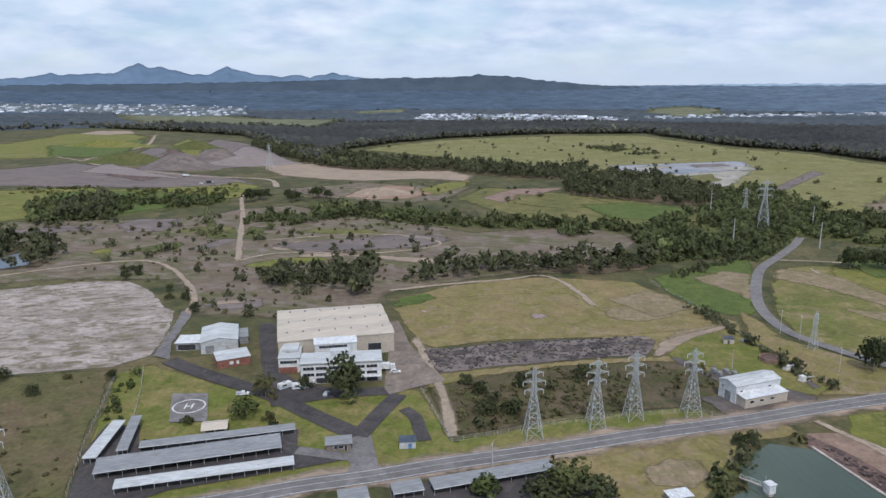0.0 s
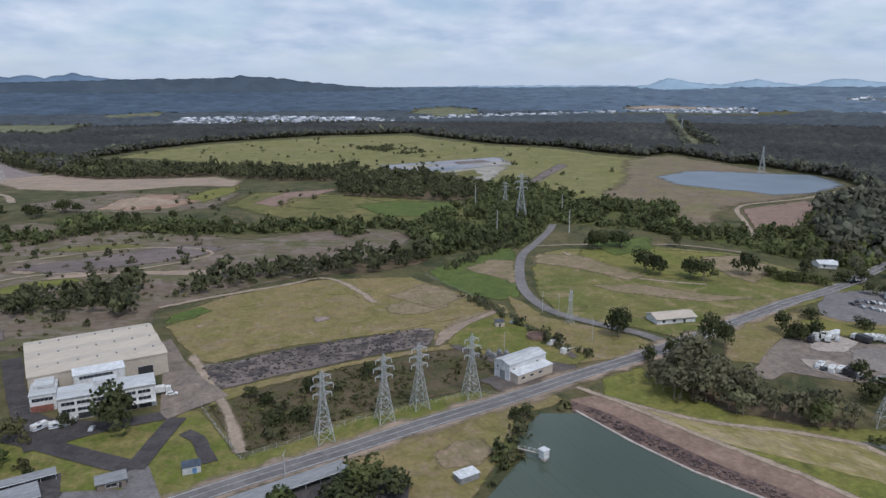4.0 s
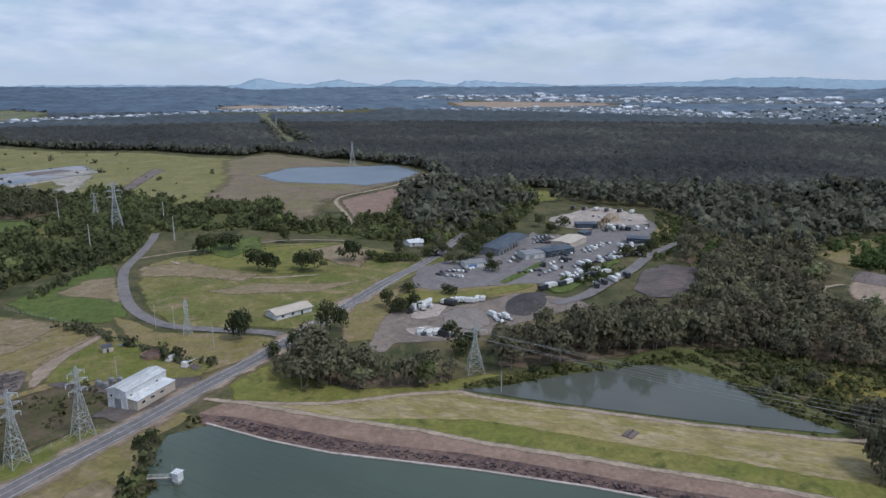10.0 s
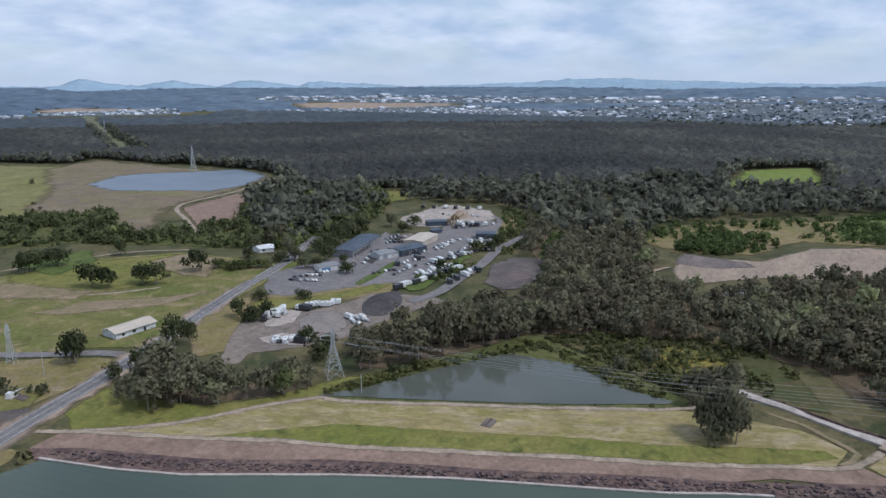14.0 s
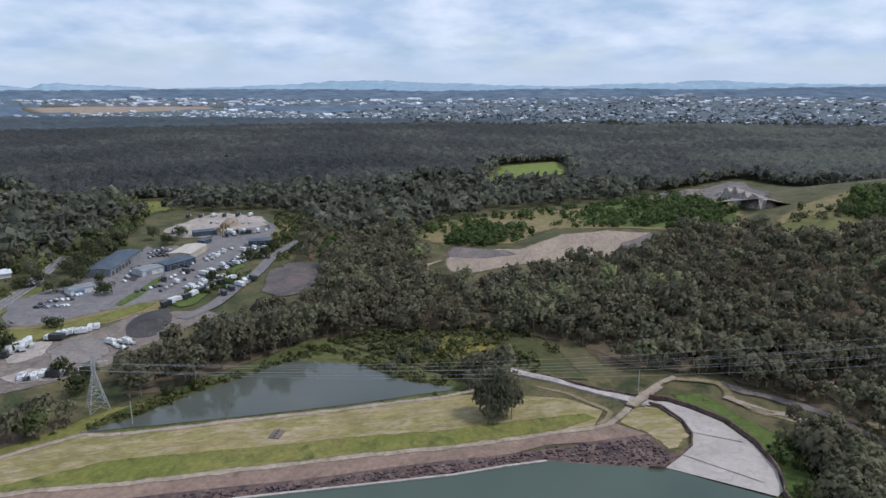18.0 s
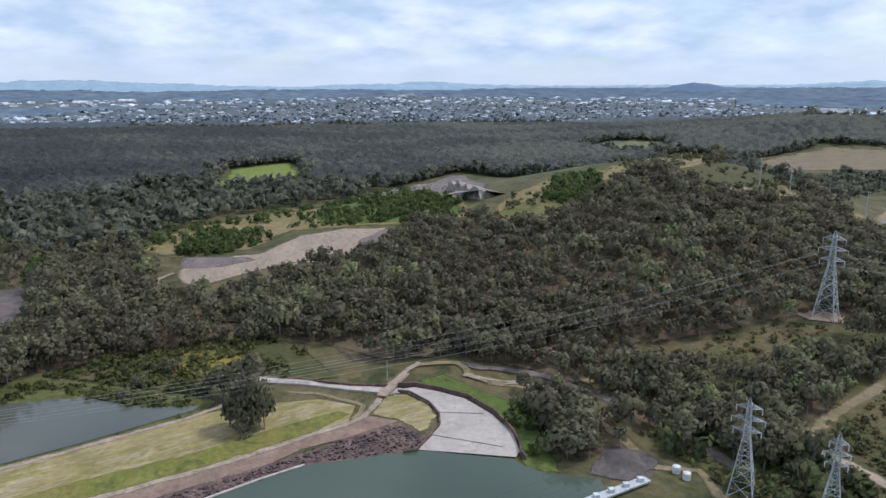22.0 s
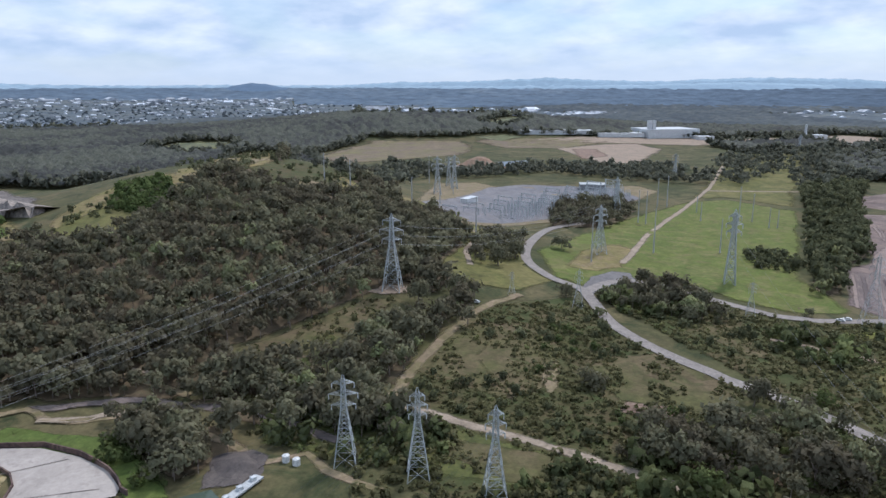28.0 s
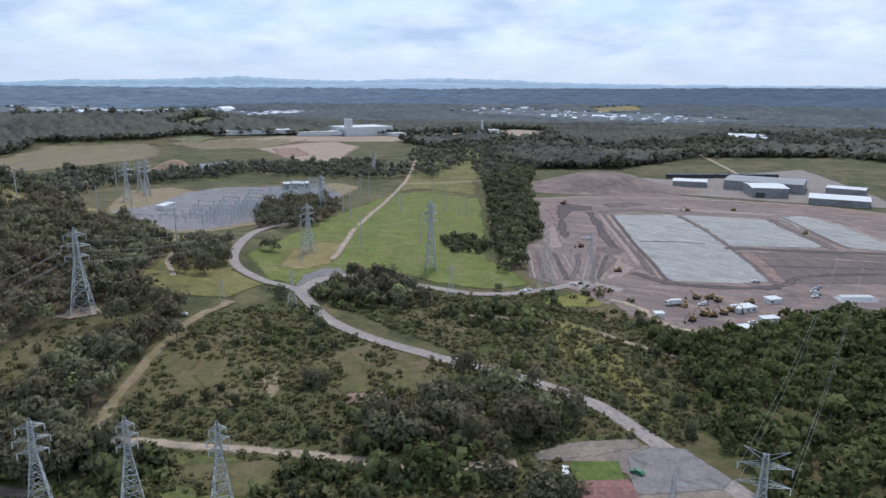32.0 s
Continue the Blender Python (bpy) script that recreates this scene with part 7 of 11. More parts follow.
def car(paint, label):
    t = thing("car", label, "car", 0, 0, 0.0, group="parked vehicles")
    part("body", lofted(bmesh.new(), [(-2.2, 0.3), (2.2, 0.3), (2.25, 0.62), (2.1, 0.82), (1.05, 0.95), (0.45, 1.42), (-1.2, 1.46), (-2.0, 0.98), (-2.25, 0.85)], -0.88, 0.88, 0.16), paint, t)
    part("windscreen", solid(bmesh.new(), [(1.07, -0.7, 0.98), (1.07, 0.7, 0.98), (0.50, 0.66, 1.41), (0.50, -0.66, 1.41)], [(1.10, -0.7, 0.99), (1.10, 0.7, 0.99), (0.53, 0.66, 1.43), (0.53, -0.66, 1.43)]), "glass_dark", t)
    for s in (-1, 1):
        part("side_window", boxed(-1.3, s * 0.80 - 0.05, 1.0, 0.4, s * 0.80 + 0.05, 1.33), "glass_dark", t)
    wheels(t, (-1.35, 1.35), 1.8)
    return t


def ute(paint, label):
    t = thing("ute", label, "car", 0, 0, 0.0, group="parked vehicles")
    part("body", lofted(bmesh.new(), [(-2.5, 0.45), (2.5, 0.45), (2.5, 0.9), (1.4, 1.05), (0.9, 1.7), (-0.4, 1.72), (-0.6, 1.0), (-2.5, 1.0)], -0.92, 0.92, 0.12), paint, t)
    part("tray", boxed(-2.55, -0.95, 1.0, -0.65, 0.95, 1.3), "paint_silver", t)
    part("windscreen", solid(bmesh.new(), [(1.42, -0.7, 1.08), (1.42, 0.7, 1.08), (0.94, 0.7, 1.68), (0.94, -0.7, 1.68)], [(1.45, -0.7, 1.09), (1.45, 0.7, 1.09), (0.97, 0.7, 1.69), (0.97, -0.7, 1.69)]), "glass_dark", t)
    wheels(t, (-1.6, 1.55), 1.9, 0.38)
    return t


def truck(paint, box_paint, label):
    t = thing("truck", label, "truck", 0, 0, 0.0, group="parked vehicles")
    part("cab", lofted(bmesh.new(), [(2.2, 0.6), (4.4, 0.6), (4.45, 1.6), (4.2, 2.7), (2.2, 2.75)], -1.2, 1.2, 0.1), paint, t)
    part("windscreen", solid(bmesh.new(), [(4.47, -1.0, 1.7), (4.47, 1.0, 1.7), (4.26, 1.0, 2.55), (4.26, -1.0, 2.55)], [(4.51, -1.0, 1.7), (4.51, 1.0, 1.7), (4.30, 1.0, 2.55), (4.30, -1.0, 2.55)]), "glass_dark", t)
    part("chassis", boxed(-4.6, -0.5, 0.6, 2.2, 0.5, 0.95), "paint_dark", t)
    part("cargo_box", boxed(-4.7, -1.24, 0.97, 1.95, 1.24, 3.3), box_paint, t)
    wheels(t, (-3.6, -2.5, 3.3), 2.4, 0.5, False)
    return t


def caravan(label, paint="paint_white"):
    t = thing("caravan", label, "caravan", 0, 0, 0.0, group="parked vehicles")
    part("body", lofted(bmesh.new(), [(-2.9, 0.5), (2.7, 0.5), (2.95, 1.2), (2.7, 2.4), (2.3, 2.65), (-2.6, 2.65), (-2.95, 2.3)], -1.15, 1.15, 0.1), paint, t)
    part("stripe", boxed(-2.7, -1.17, 1.0, 2.6, -1.151, 1.25), "paint_blue", t)
    part("window", boxed(-1.6, -1.19, 1.5, 0.2, -1.09, 2.1), "glass_dark", t)
    part("roof_hatch", boxed(-0.6, -0.4, 2.64, 0.3, 0.4, 2.8), "metal_grey", t)
    part("drawbar", boxed(2.7, -0.1, 0.45, 4.1, 0.1, 0.58), "galvanised", t)
    wheels(t, (-0.4,), 2.2, 0.34, False)
    return t


def digger(label):
    t = thing("excavator", label, "excavator", 0, 0, 0.0, group="earthmoving machines")
    for s in (-1.3, 0.7):
        part("track", solid(bmesh.new(), [(-2, s, 0.3), (-1.7, s, 0), (1.7, s, 0), (2, s, 0.3), (1.7, s, 0.9), (-1.7, s, 0.9)], [(-2, s + 0.6, 0.3), (-1.7, s + 0.6, 0), (1.7, s + 0.6, 0), (2, s + 0.6, 0.3), (1.7, s + 0.6, 0.9), (-1.7, s + 0.6, 0.9)]), "rubber", t)
    part("body", boxed(-2.6, -1.35, 1.0, 1.2, 1.35, 2.3, 0.15), "paint_yellow", t)
    cab = part("cab", boxed(0.2, 0.2, 2.3, 1.8, 1.3, 3.3, 0.1), "paint_yellow", t)
    part("window", boxed(1.72, 0.35, 2.5, 1.86, 1.15, 3.1), "glass_dark", cab)
    part("boom", beam(beam(bmesh.new(), (1.0, -0.4, 1.8), (3.6, -0.4, 5.2), 0.55, 0.45), (3.6, -0.4, 5.2), (5.6, -0.4, 4.2), 0.45, 0.4), "paint_yellow", t)
    part("stick", beam(bmesh.new(), (5.5, -0.4, 4.3), (6.6, -0.4, 1.4), 0.4, 0.3), "paint_yellow", t)
    part("bucket", boxed(6.0, -0.95, 0.3, 7.0, 0.15, 1.4, 0.15), "paint_dark", t)
    return t


def dozer(label):
    t = thing("bulldozer", label, "bulldozer", 0, 0, 0.0, group="earthmoving machines")
    for s in (-1.4, 0.8):
        part("track", solid(bmesh.new(), [(-2, s, 0.3), (-1.7, s, 0), (1.7, s, 0), (2, s, 0.3), (1.6, s, 1.1), (-1.7, s, 1.0)], [(-2, s + 0.6, 0.3), (-1.7, s + 0.6, 0), (1.7, s + 0.6, 0), (2, s + 0.6, 0.3), (1.6, s + 0.6, 1.1), (-1.7, s + 0.6, 1.0)]), "rubber", t)
    part("body", boxed(-2.2, -0.8, 0.8, 2.2, 0.8, 2.1, 0.1), "paint_yellow", t)
    part("cab", boxed(-1.3, -0.75, 2.1, 0.3, 0.75, 3.3, 0.12), "paint_yellow", t)
    part("blade", boxed(2.6, -1.9, 0.1, 2.9, 1.9, 1.4), "paint_yellow", t)
    return t


WHITE_CAR = car("paint_white", "white sedan parked on a yard")
SILVER_CAR = car("paint_silver", "silver sedan parked on a yard")
DARK_CAR = car("paint_dark", "dark sedan parked on a yard")
GREEN_CAR = car("paint_green", "dark green hatchback parked on dirt")
WHITE_UTE = ute("paint_white", "white utility with a metal tray")
WHITE_TRUCK = truck("paint_white", "paint_white", "white box truck in the yard")
DARK_TRUCK = truck("paint_white", "paint_dark", "truck with a dark box body in the yard")
CARAVAN = caravan("white caravan stored in the yard")
DIGGER = digger("yellow tracked excavator on bare earth")
DOZER = dozer("yellow bulldozer parked on bare earth")
FRESH = [WHITE_CAR, SILVER_CAR, DARK_CAR, GREEN_CAR, WHITE_UTE, WHITE_TRUCK, DARK_TRUCK, CARAVAN, DIGGER, DOZER]


def park(kind, x, y, turn):
    """Parks the first of its kind itself, then copies of it."""
    m = pose(x, y, float(terrain(x, y)) + 0.3, 0, 0, turn)
    if kind in FRESH:
        FRESH.remove(kind)
        kind.matrix_basis = m
        return kind
    return copy_thing(kind, m)


# ---- works beside the road ----
hall = building("warehouse", "large cream metal warehouse with a low ribbed roof", (-73.5, 294.6), (-22.8, 306.3), 45, 9.0, 0.0, "metal_cream", "metal_cream", "flat", 0.3,
                fronts=((40, 0.1, 6, 5, "door"),), sides=(("right", 4, 0.1, 6, 5.5, "door"), ("left", 10, 3, 6, 1.5, "window")))
for i in range(3):
    v0, v1 = 45 * i / 3, 45 * (i + 1) / 3
    L = math.hypot(50.7, 11.7)
    part("roof_bay", solid(bmesh.new(), [(-0.3, v0, 9.3), (-0.3, v1, 9.3), (-0.3, v1, 9.45), (-0.3, (v0 + v1) / 2, 10.4), (-0.3, v0, 9.45)], [(L + 0.3, v0, 9.3), (L + 0.3, v1, 9.3), (L + 0.3, v1, 9.45), (L + 0.3, (v0 + v1) / 2, 10.4), (L + 0.3, v0, 9.45)]), "metal_cream", hall)
    for j in range(7):
        u = 4 + j * 7.3 + i
        part("roof_vent", beam(bmesh.new(), (u, (v0 + v1) / 2, 10.35), (u, (v0 + v1) / 2, 10.95), 0.8, 0.7, 8), "metal_grey", hall)
rows = [(u, v, 4.4, 1.3, "window") for v in (3.3, 6.0) for u in (1.0, 6.2, 11.4, 16.6, 21.8, 27.0)]
# Dark ground-floor panels stand in for the shade of the undercroft.
office = building("office_building", "white three-storey office block with bands of windows", (-58.7, 269.7), (-25.8, 273.8), 12, 8.6, 0.0, "paint_white", "metal_pale", "flat", 0.4,
                  fronts=rows + [(u, 0.1, 4.4, 2.3, "door") for u in (6.2, 11.4, 16.6, 21.8, 27.0)], sides=(("right", 1.5, 3.3, 4, 1.3, "window"), ("right", 7, 6.0, 4, 1.3, "window"), ("left", 2, 6.0, 4, 1.3, "window")))
part("canopy", boxed(20, -2.0, 2.6, 33, -0.1, 2.85), "paint_white", office)
part("parapet", boxed(-0.4, -0.6, 8.95, 33, -0.3, 9.3), "paint_white", office)
part("plant_room", boxed(12, 8, 8.95, 20, 12, 10.8), "metal_pale", office)
wing = building("office_wing", "low white office wing with stepped pale roofs and a brick base", (-70.5, 281.3), (-61.7, 282.3), 17, 6.6, 0.0, "paint_white", "metal_pale", "flat", 0.3, fronts=((0.8, 4.2, 7, 1.3, "window"),))
part("brick_base", boxed(0.1, -0.3, 0, 7.8, -0.02, 2.6), "brick", wing)
part("step_roof", boxed(1.0, 6, 6.95, 8.0, 15, 8.2), "metal_pale", wing)
link = building("link_block", "white flat-roofed block between office and warehouse", (-56.0, 287.5), (-38.0, 291.0), 8, 10.4, 0.0, "paint_white", "metal_white", "flat", 0.3, fronts=((2, 8.6, 12, 1.2, "window"),))
shop = building("workshop", "pale grey gabled steel workshop with a lean-to", (-111.2, 303.2), (-95.3, 307.6), 22, 5.6, 1.6, "metal_pale", "metal_pale", "across", 0.3, fronts=((2, 0.1, 4, 3.8, "rolled"),))
# The dark front panel stands in for the shaded open side.
building("open_shed", "white roofed open shed beside the workshop", (-124.4, 307.8), (-113.6, 308.8), 10, 3.6, 0.3, "metal_grey", "metal_white", "lean", 0.4, fronts=((1, 0.1, 8, 2.8, "door"),))
building("annex", "small grey annex with a white tank beside it", (-97.3, 316.4), (-93.3, 317.6), 12, 3.4, 0.2, "metal_grey", "metal_grey", "lean", 0.2)
building("brick_hut", "red brick hut with a pale metal roof", (-98.0, 285.7), (-85.4, 291.8), 10, 3.8, 0.5, "brick", "metal_pale", "lean", 0.3, fronts=((5, 1.4, 1.6, 1.2, "white"), (8, 1.2, 1.0, 1.4, "white")))
carport("long grey metal carport roof on thin posts", (-109.2, 196.7), (-53.9, 213.3), 9.5, 2.7, "metal_grey", 14)
carport("long pale metal carport roof on thin posts", (-99.2, 188.5), (-47.5, 202.5), 5.0, 2.6, "metal_pale", 14)
carport("narrow dark grey carport roof", (-101.7, 213.0), (-52.0, 226.1), 4.2, 2.6, "metal_grey", 12)
carport("white metal carport roof at the edge of the car park", (-117.1, 206.0), (-112.5, 206.3), 26, 2.8, "metal_pale", 2)
carport("weathered grey carport roof", (-108.3, 210.8), (-104.6, 211.6), 25, 2.8, "metal_grey", 2)
carport("dull brown carport roof beside the road", (-2.9, 188.0), (35.6, 199.8), 6.0, 2.6, "metal_grey", 8)
carport("dull brown carport roof beside the road", (-14.8, 185.4), (-5.6, 187.9), 6.0, 2.6, "metal_grey", 3)
carport("dull brown carport roof beside the road", (-30.4, 181.5), (-21.6, 183.7), 6.0, 2.6, "metal_grey", 3)
building("guardhouse", "small pale guardhouse with a dark flat roof", (-39.3, 214.4), (-31.2, 215.8), 5, 2.7, 0.2, "soil_yard", "metal_grey", "lean", 0.5, fronts=((2.5, 1, 3, 1.1, "window"), (6, 0.1, 0.9, 2, "door")))
building("kiosk", "small blue-grey electrical kiosk on the lawn", (-15.0, 216.5), (-9.4, 216.8), 4, 2.6, 0.2, "metal_pale", "metal_blue", "lean", 0.2, fronts=((3, 0.1, 1.4, 2, "blue"),))
building("gazebo", "cream barbecue shelter with a low hipped roof", (-84.5, 225.7), (-77.0, 227.3), 6, 2.5, 0.9, "metal_cream", "metal_cream", "along", 0.7, fronts=((0.8, 0.8, 3, 1.4, "door"), (4.2, 0.8, 3, 1.4, "door")))
store = building("pump_house", "white metal pump house with a lower lean-to", (112.1, 250.0), (132.7, 257.9), 9, 7.4, 1.3, "metal_white", "metal_pale", "along", 0.3, fronts=((2, 4.5, 1.2, 1.0, "window"), (16, 4.5, 1.2, 1.0, "window")), sides=(("left", 2.5, 0.1, 3.2, 4.2, "rolled"), ("left", 6.5, 4.6, 1.0, 1.0, "window")))
building("lean_to", "cream lean-to annex under a pale skillion roof", (114.2, 245.8), (133.5, 252.9), 6.5, 4.2, 0.8, "metal_cream", "metal_white", "lean", 0.3, fronts=((2, 2.2, 2, 0.9, "window"), (7, 2.2, 2, 0.9, "window"), (12, 2.2, 2, 0.9, "window")))
building("jetty_shed", "small white flat roofed shed beside the lake", (66.6, 183.3), (73.4, 185.0), 4, 2.2, 0.2, "metal_grey", "metal_white", "lean", 0.3)
tank = thing("brick_tank", "round brown brick settling tank sunk in grass", "tank", 145.6, 293.9)
bm = bmesh.new()
for i in range(24):
    a0, a1 = 2 * math.pi * i / 24, 2 * math.pi * (i + 1) / 24
    solid(bm, [(4.6 * math.cos(a0), 4.6 * math.sin(a0), 0), (4.2 * math.cos(a0), 4.2 * math.sin(a0), 0), (4.2 * math.cos(a0), 4.2 * math.sin(a0), 2.2), (4.6 * math.cos(a0), 4.6 * math.sin(a0), 2.2)],
          [(4.6 * math.cos(a1), 4.6 * math.sin(a1), 0), (4.2 * math.cos(a1), 4.2 * math.sin(a1), 0), (4.2 * math.cos(a1), 4.2 * math.sin(a1), 2.2), (4.6 * math.cos(a1), 4.6 * math.sin(a1), 2.2)])
part("tank_wall", bm, "soil_brown", tank)
part("sludge", beam(bmesh.new(), (0, 0, 0), (0, 0, 1.5), 8.4, 8.4, 24), "rock_dark", tank)

# valve tower and footbridge in the lake
vt = thing("valve_tower", "white valve tower cabin standing in the lake", "tower", 97.4, 188.3, 0.0, 20, "", 0.8)
part("shaft", beam(bmesh.new(), (0, 0, -1), (0, 0, 1.6), 3.0, 3.0, 10), "concrete", vt)
part("cabin", boxed(-1.5, -1.5, 1.6, 1.5, 1.5, 5.2), "paint_white", vt)
part("cap", boxed(-1.8, -1.8, 5.2, 1.8, 1.8, 5.45), "metal_white", vt)
part("mast", beam(bmesh.new(), (-1.2, 1.2, 5.45), (-1.2, 1.2, 8.4), 0.12), "galvanised", vt)
fb = thing("footbridge", "narrow white footbridge from the shore to the tower", "bridge", 98.2, 189.0, 0.0)
tx, ty = 91.3, 196.9
bx, by = 98.0, 190.2
d = Vector((tx - bx, ty - by, 0))
part("deck", beam(bmesh.new(), (0, 0, 1.7), d + Vector((0, 0, 1.7)), 0.7), "concrete", fb)
for s in (0.45, -0.45):
    o = Vector((-d.y, d.x, 0)).normalized() * s
    part("rail", beam(bmesh.new(), o + Vector((0, 0, 2.8)), d + o + Vector((0, 0, 2.8)), 0.08), "paint_white", fb)
    for i in range(6):
        part("post", beam(bmesh.new(), o + d * i / 5 + Vector((0, 0, 1.7)), o + d * i / 5 + Vector((0, 0, 2.8)), 0.07), "paint_white", fb)

# helipad marking
hp = thing("helipad_marking", "worn white H inside a ring on the helipad", "marking", -97.5, 248.6, 0.56, 6)
bm = bmesh.new()
for i in range(40):
    a0, a1 = 2 * math.pi * i / 40, 2 * math.pi * (i + 1) / 40
    bm.faces.new([bm.verts.new((r * math.cos(a), r * math.sin(a), 0)) for r, a in ((5.6, a0), (6.2, a0), (6.2, a1), (5.6, a1))])
part("ring", bm, "line_white", hp)
bm = bmesh.new()
for x0, y0, x1, y1 in ((-1.6, -2.2, -0.9, 2.2), (0.9, -2.2, 1.6, 2.2), (-0.9, -0.35, 0.9, 0.35)):
    bm.faces.new([bm.verts.new(q) for q in ((x0, y0, 0), (x1, y0, 0), (x1, y1, 0), (x0, y1, 0))])
part("letter", bm, "line_white", hp)

# road lines
ROAD = [(-107.0, 171.3), (-79.5, 181.3), (-58.4, 188.1), (-39.4, 195.1), (-24.0, 198.6), (2.7, 207.0), (21.5, 211.9), (43.2, 217.8), (72.7, 226.6), (106.1, 235.2), (142.9, 246.6), (173.2, 254.7), (179.2, 256.6), (228.8, 272.8), (255.4, 282.7), (309.5, 301.4), (337.2, 308.5), (390.7, 326.2), (371.8, 322.2), (392.4, 328.9), (451.0, 353.5)]


def shifted(line, s):
    fine, left, right = ribbon(line, 2 * abs(s))
    return [tuple(q) for q in (left if s > 0 else right)][::3]


for s, w in ((3.45, 0.24), (-3.45, 0.24), (0.12, 0.16)):
    strip("road_line", "line_white", w, 9, shifted(ROAD, s))
CLEAR = CLEAR[:-3]

# vehicles at the works
for k, px, py, tn in ((CARAVAN, *(-64.3, 265.3), 40), (CARAVAN, *(-58.4, 264.6), 10), (WHITE_TRUCK, *(-25.1, 283.9), 5), (SILVER_CAR, *(-46.5, 258.9), 80), (WHITE_CAR, *(-20.6, 281.2), 0), (WHITE_CAR, *(-53.6, 269.7), 85), (WHITE_UTE, *(-79.8, 259.0), 10), (WHITE_CAR, *(-304.1, 878.9), 0), (DARK_TRUCK, *(-294.5, 884.2), 0), (WHITE_TRUCK, *(-348.7, 952.2), 0)):
    park(k, px, py, tn)

# ---- pylons ----
P1 = pylon(31.2, 224.8, 26.5, 8)
P2 = pylon(54.7, 232.7, 26.5, 8)
P3 = pylon(70.0, 239.0, 25.5, 8)
P4 = pylon(92.3, 242.0, 25.5, 8)
P0 = pylon(-129.6, 181.5, 31.5, 20)
pylon(171.4, 307.4, 19, 30, "top", 0.09)
M1 = pylon(225.7, 170.8, 23, -40, "flat", 0.16)
F1 = pylon(273.4, 590.8, 43, -15)
F2 = pylon(288.9, 663.9, 25, -15)
pylon(736.6, 795.2, 38, 60, "double")
pylon(-255.4, 1037.0, 38, 60, "double")
pylon(1266.0, 1683.0, 34, 60)
G1 = pylon(167.1, -128.8, 31.0, 48, "double", fat=1.2)
G2 = pylon(143.7, -139.1, 30.5, 48, "top", fat=1.2)
G3 = pylon(118.3, -146.1, 29.5, 48, "top", fat=1.2)
HP = pylon(275.4, -248.6, 42.6, 35, "double", fat=1.25)
R1 = pylon(-22.5, -178.1, 32.0, 0, "horn", 0.12)
R2 = pylon(-1.3, -183.0, 19.0, 0, "flat", 0.12)
S1 = pylon(161.5, -426.5, 47.0, 25, "top", 0.07, fat=1.7)
S2 = pylon(260.1, -436.3, 36.0, 60, "double", fat=1.7)
S3 = pylon(341.4, -599.6, 36.0, 60, "double", fat=1.7)
for px, py, h in ((506.7, -522.7, 40), (554.3, -600.2, 40), (578.9, -616.9, 36), (444.0, -1461.0, 30), (429.5, -905.3, 32)):
    pylon(px, py, h, 50, "double", 0.09, fat=1.9)
for px, py, h in ((233.8, -300.8, 14), (198.4, -313.5, 22), (127.5, -369.6, 20), (78.3, -401.4, 38), (56.6, -427.3, 34)):
    pylon(px, py, h, 25, "top", 0.13, fat=0.6)
# slim poles
for px, py, h, ar in ((256.1, 664.4, 22, 0), (224.4, 531.6, 20, 0), (315.5, 589.9, 20, 0), (283.0, 515.4, 20, 0), (463.1, -345.8, 27, 3), (454.3, -365.3, 26, 3),
                      (337.3, -389.2, 30, 2), (394.2, -377.8, 30, 2), (439.6, -456.8, 26, 1), (249.0, -408.0, 32, 3), (234.8, -469.6, 34, 1), (303.2, -572.7, 30, 1), (295.0, -571.4, 30, 1),
                      (331.2, -664.0, 30, 1), (323.8, -669.9, 32, 1), (239.6, -640.7, 32, 1), (230.1, -647.3, 26, 1), (208.6, -628.3, 18, 0), (203.1, -633.2, 16, 0), (288.7, -661.8, 16, 0), (265.8, -619.4, 18, 0), (200.5, -505.7, 26, 0), (614.2, -619.0, 34, 1), (511.2, -551.6, 34, 1),
                      (15.6, 204.4, 9, 1), (171.4, 320.0, 12, 1), (166.9, 330.2, 12, 1), (169.2, 281.0, 11, 1), (124.9, 284.8, 9, 0), (273.6, -36.0, 9, 0), (215.9, 150.1, 9, 0)):
    pole(px, py, h, ar, 70)


def far_point(p, dx, dy, dz=0.0):
    return [q + Vector((dx, dy, dz)) for q in p]


cables(M1[:2] * 3, HP[:6], 9.0, 0.075)
cables(G1[:6], P4[:6], 10.0, 0.035, "cable_dark")
cables(G2[:6], P3[:6], 10.0, 0.035, "cable_dark")
cables(G3[:6], P2[:6], 10.0, 0.035, "cable_dark")
cables(R1[:4], far_point(R1[:4], -60, -240, 6), 7.0, 0.07)
cables(R2[:2], S1[:2], 7.0, 0.06)
cables(HP[:6], [v + Vector((0, 0, 6)) for v in S2[:6]], 8.0, 0.07)
cables(P4[:6], F1[:6], 9.0, 0.035, "cable_dark")
cables(P3[:6], F2[:6], 9.0, 0.035, "cable_dark")

# ---- industrial yard ----
# Six dark panels stand in for the shade inside the open bays.
building("long_shed", "long dark blue-grey roofed workshop shed", (403.9, 284.5), (460.0, 297.9), 16, 5.0, 1.0, "metal_grey", "metal_blue", "along", 0.6, fronts=tuple((2 + i * 6, 0.1, 4.4, 3.6, "door") for i in range(6)))
building("blue_office", "white and blue painted office cabin", (361.0, 281.9), (373.3, 273.9), 10, 3.6, 0.5, "paint_white", "metal_grey", "along", 0.4, fronts=((2, 0.1, 6, 2.6, "blue"),), sides=(("right", 1, 0.2, 6, 2.6, "blue"),))
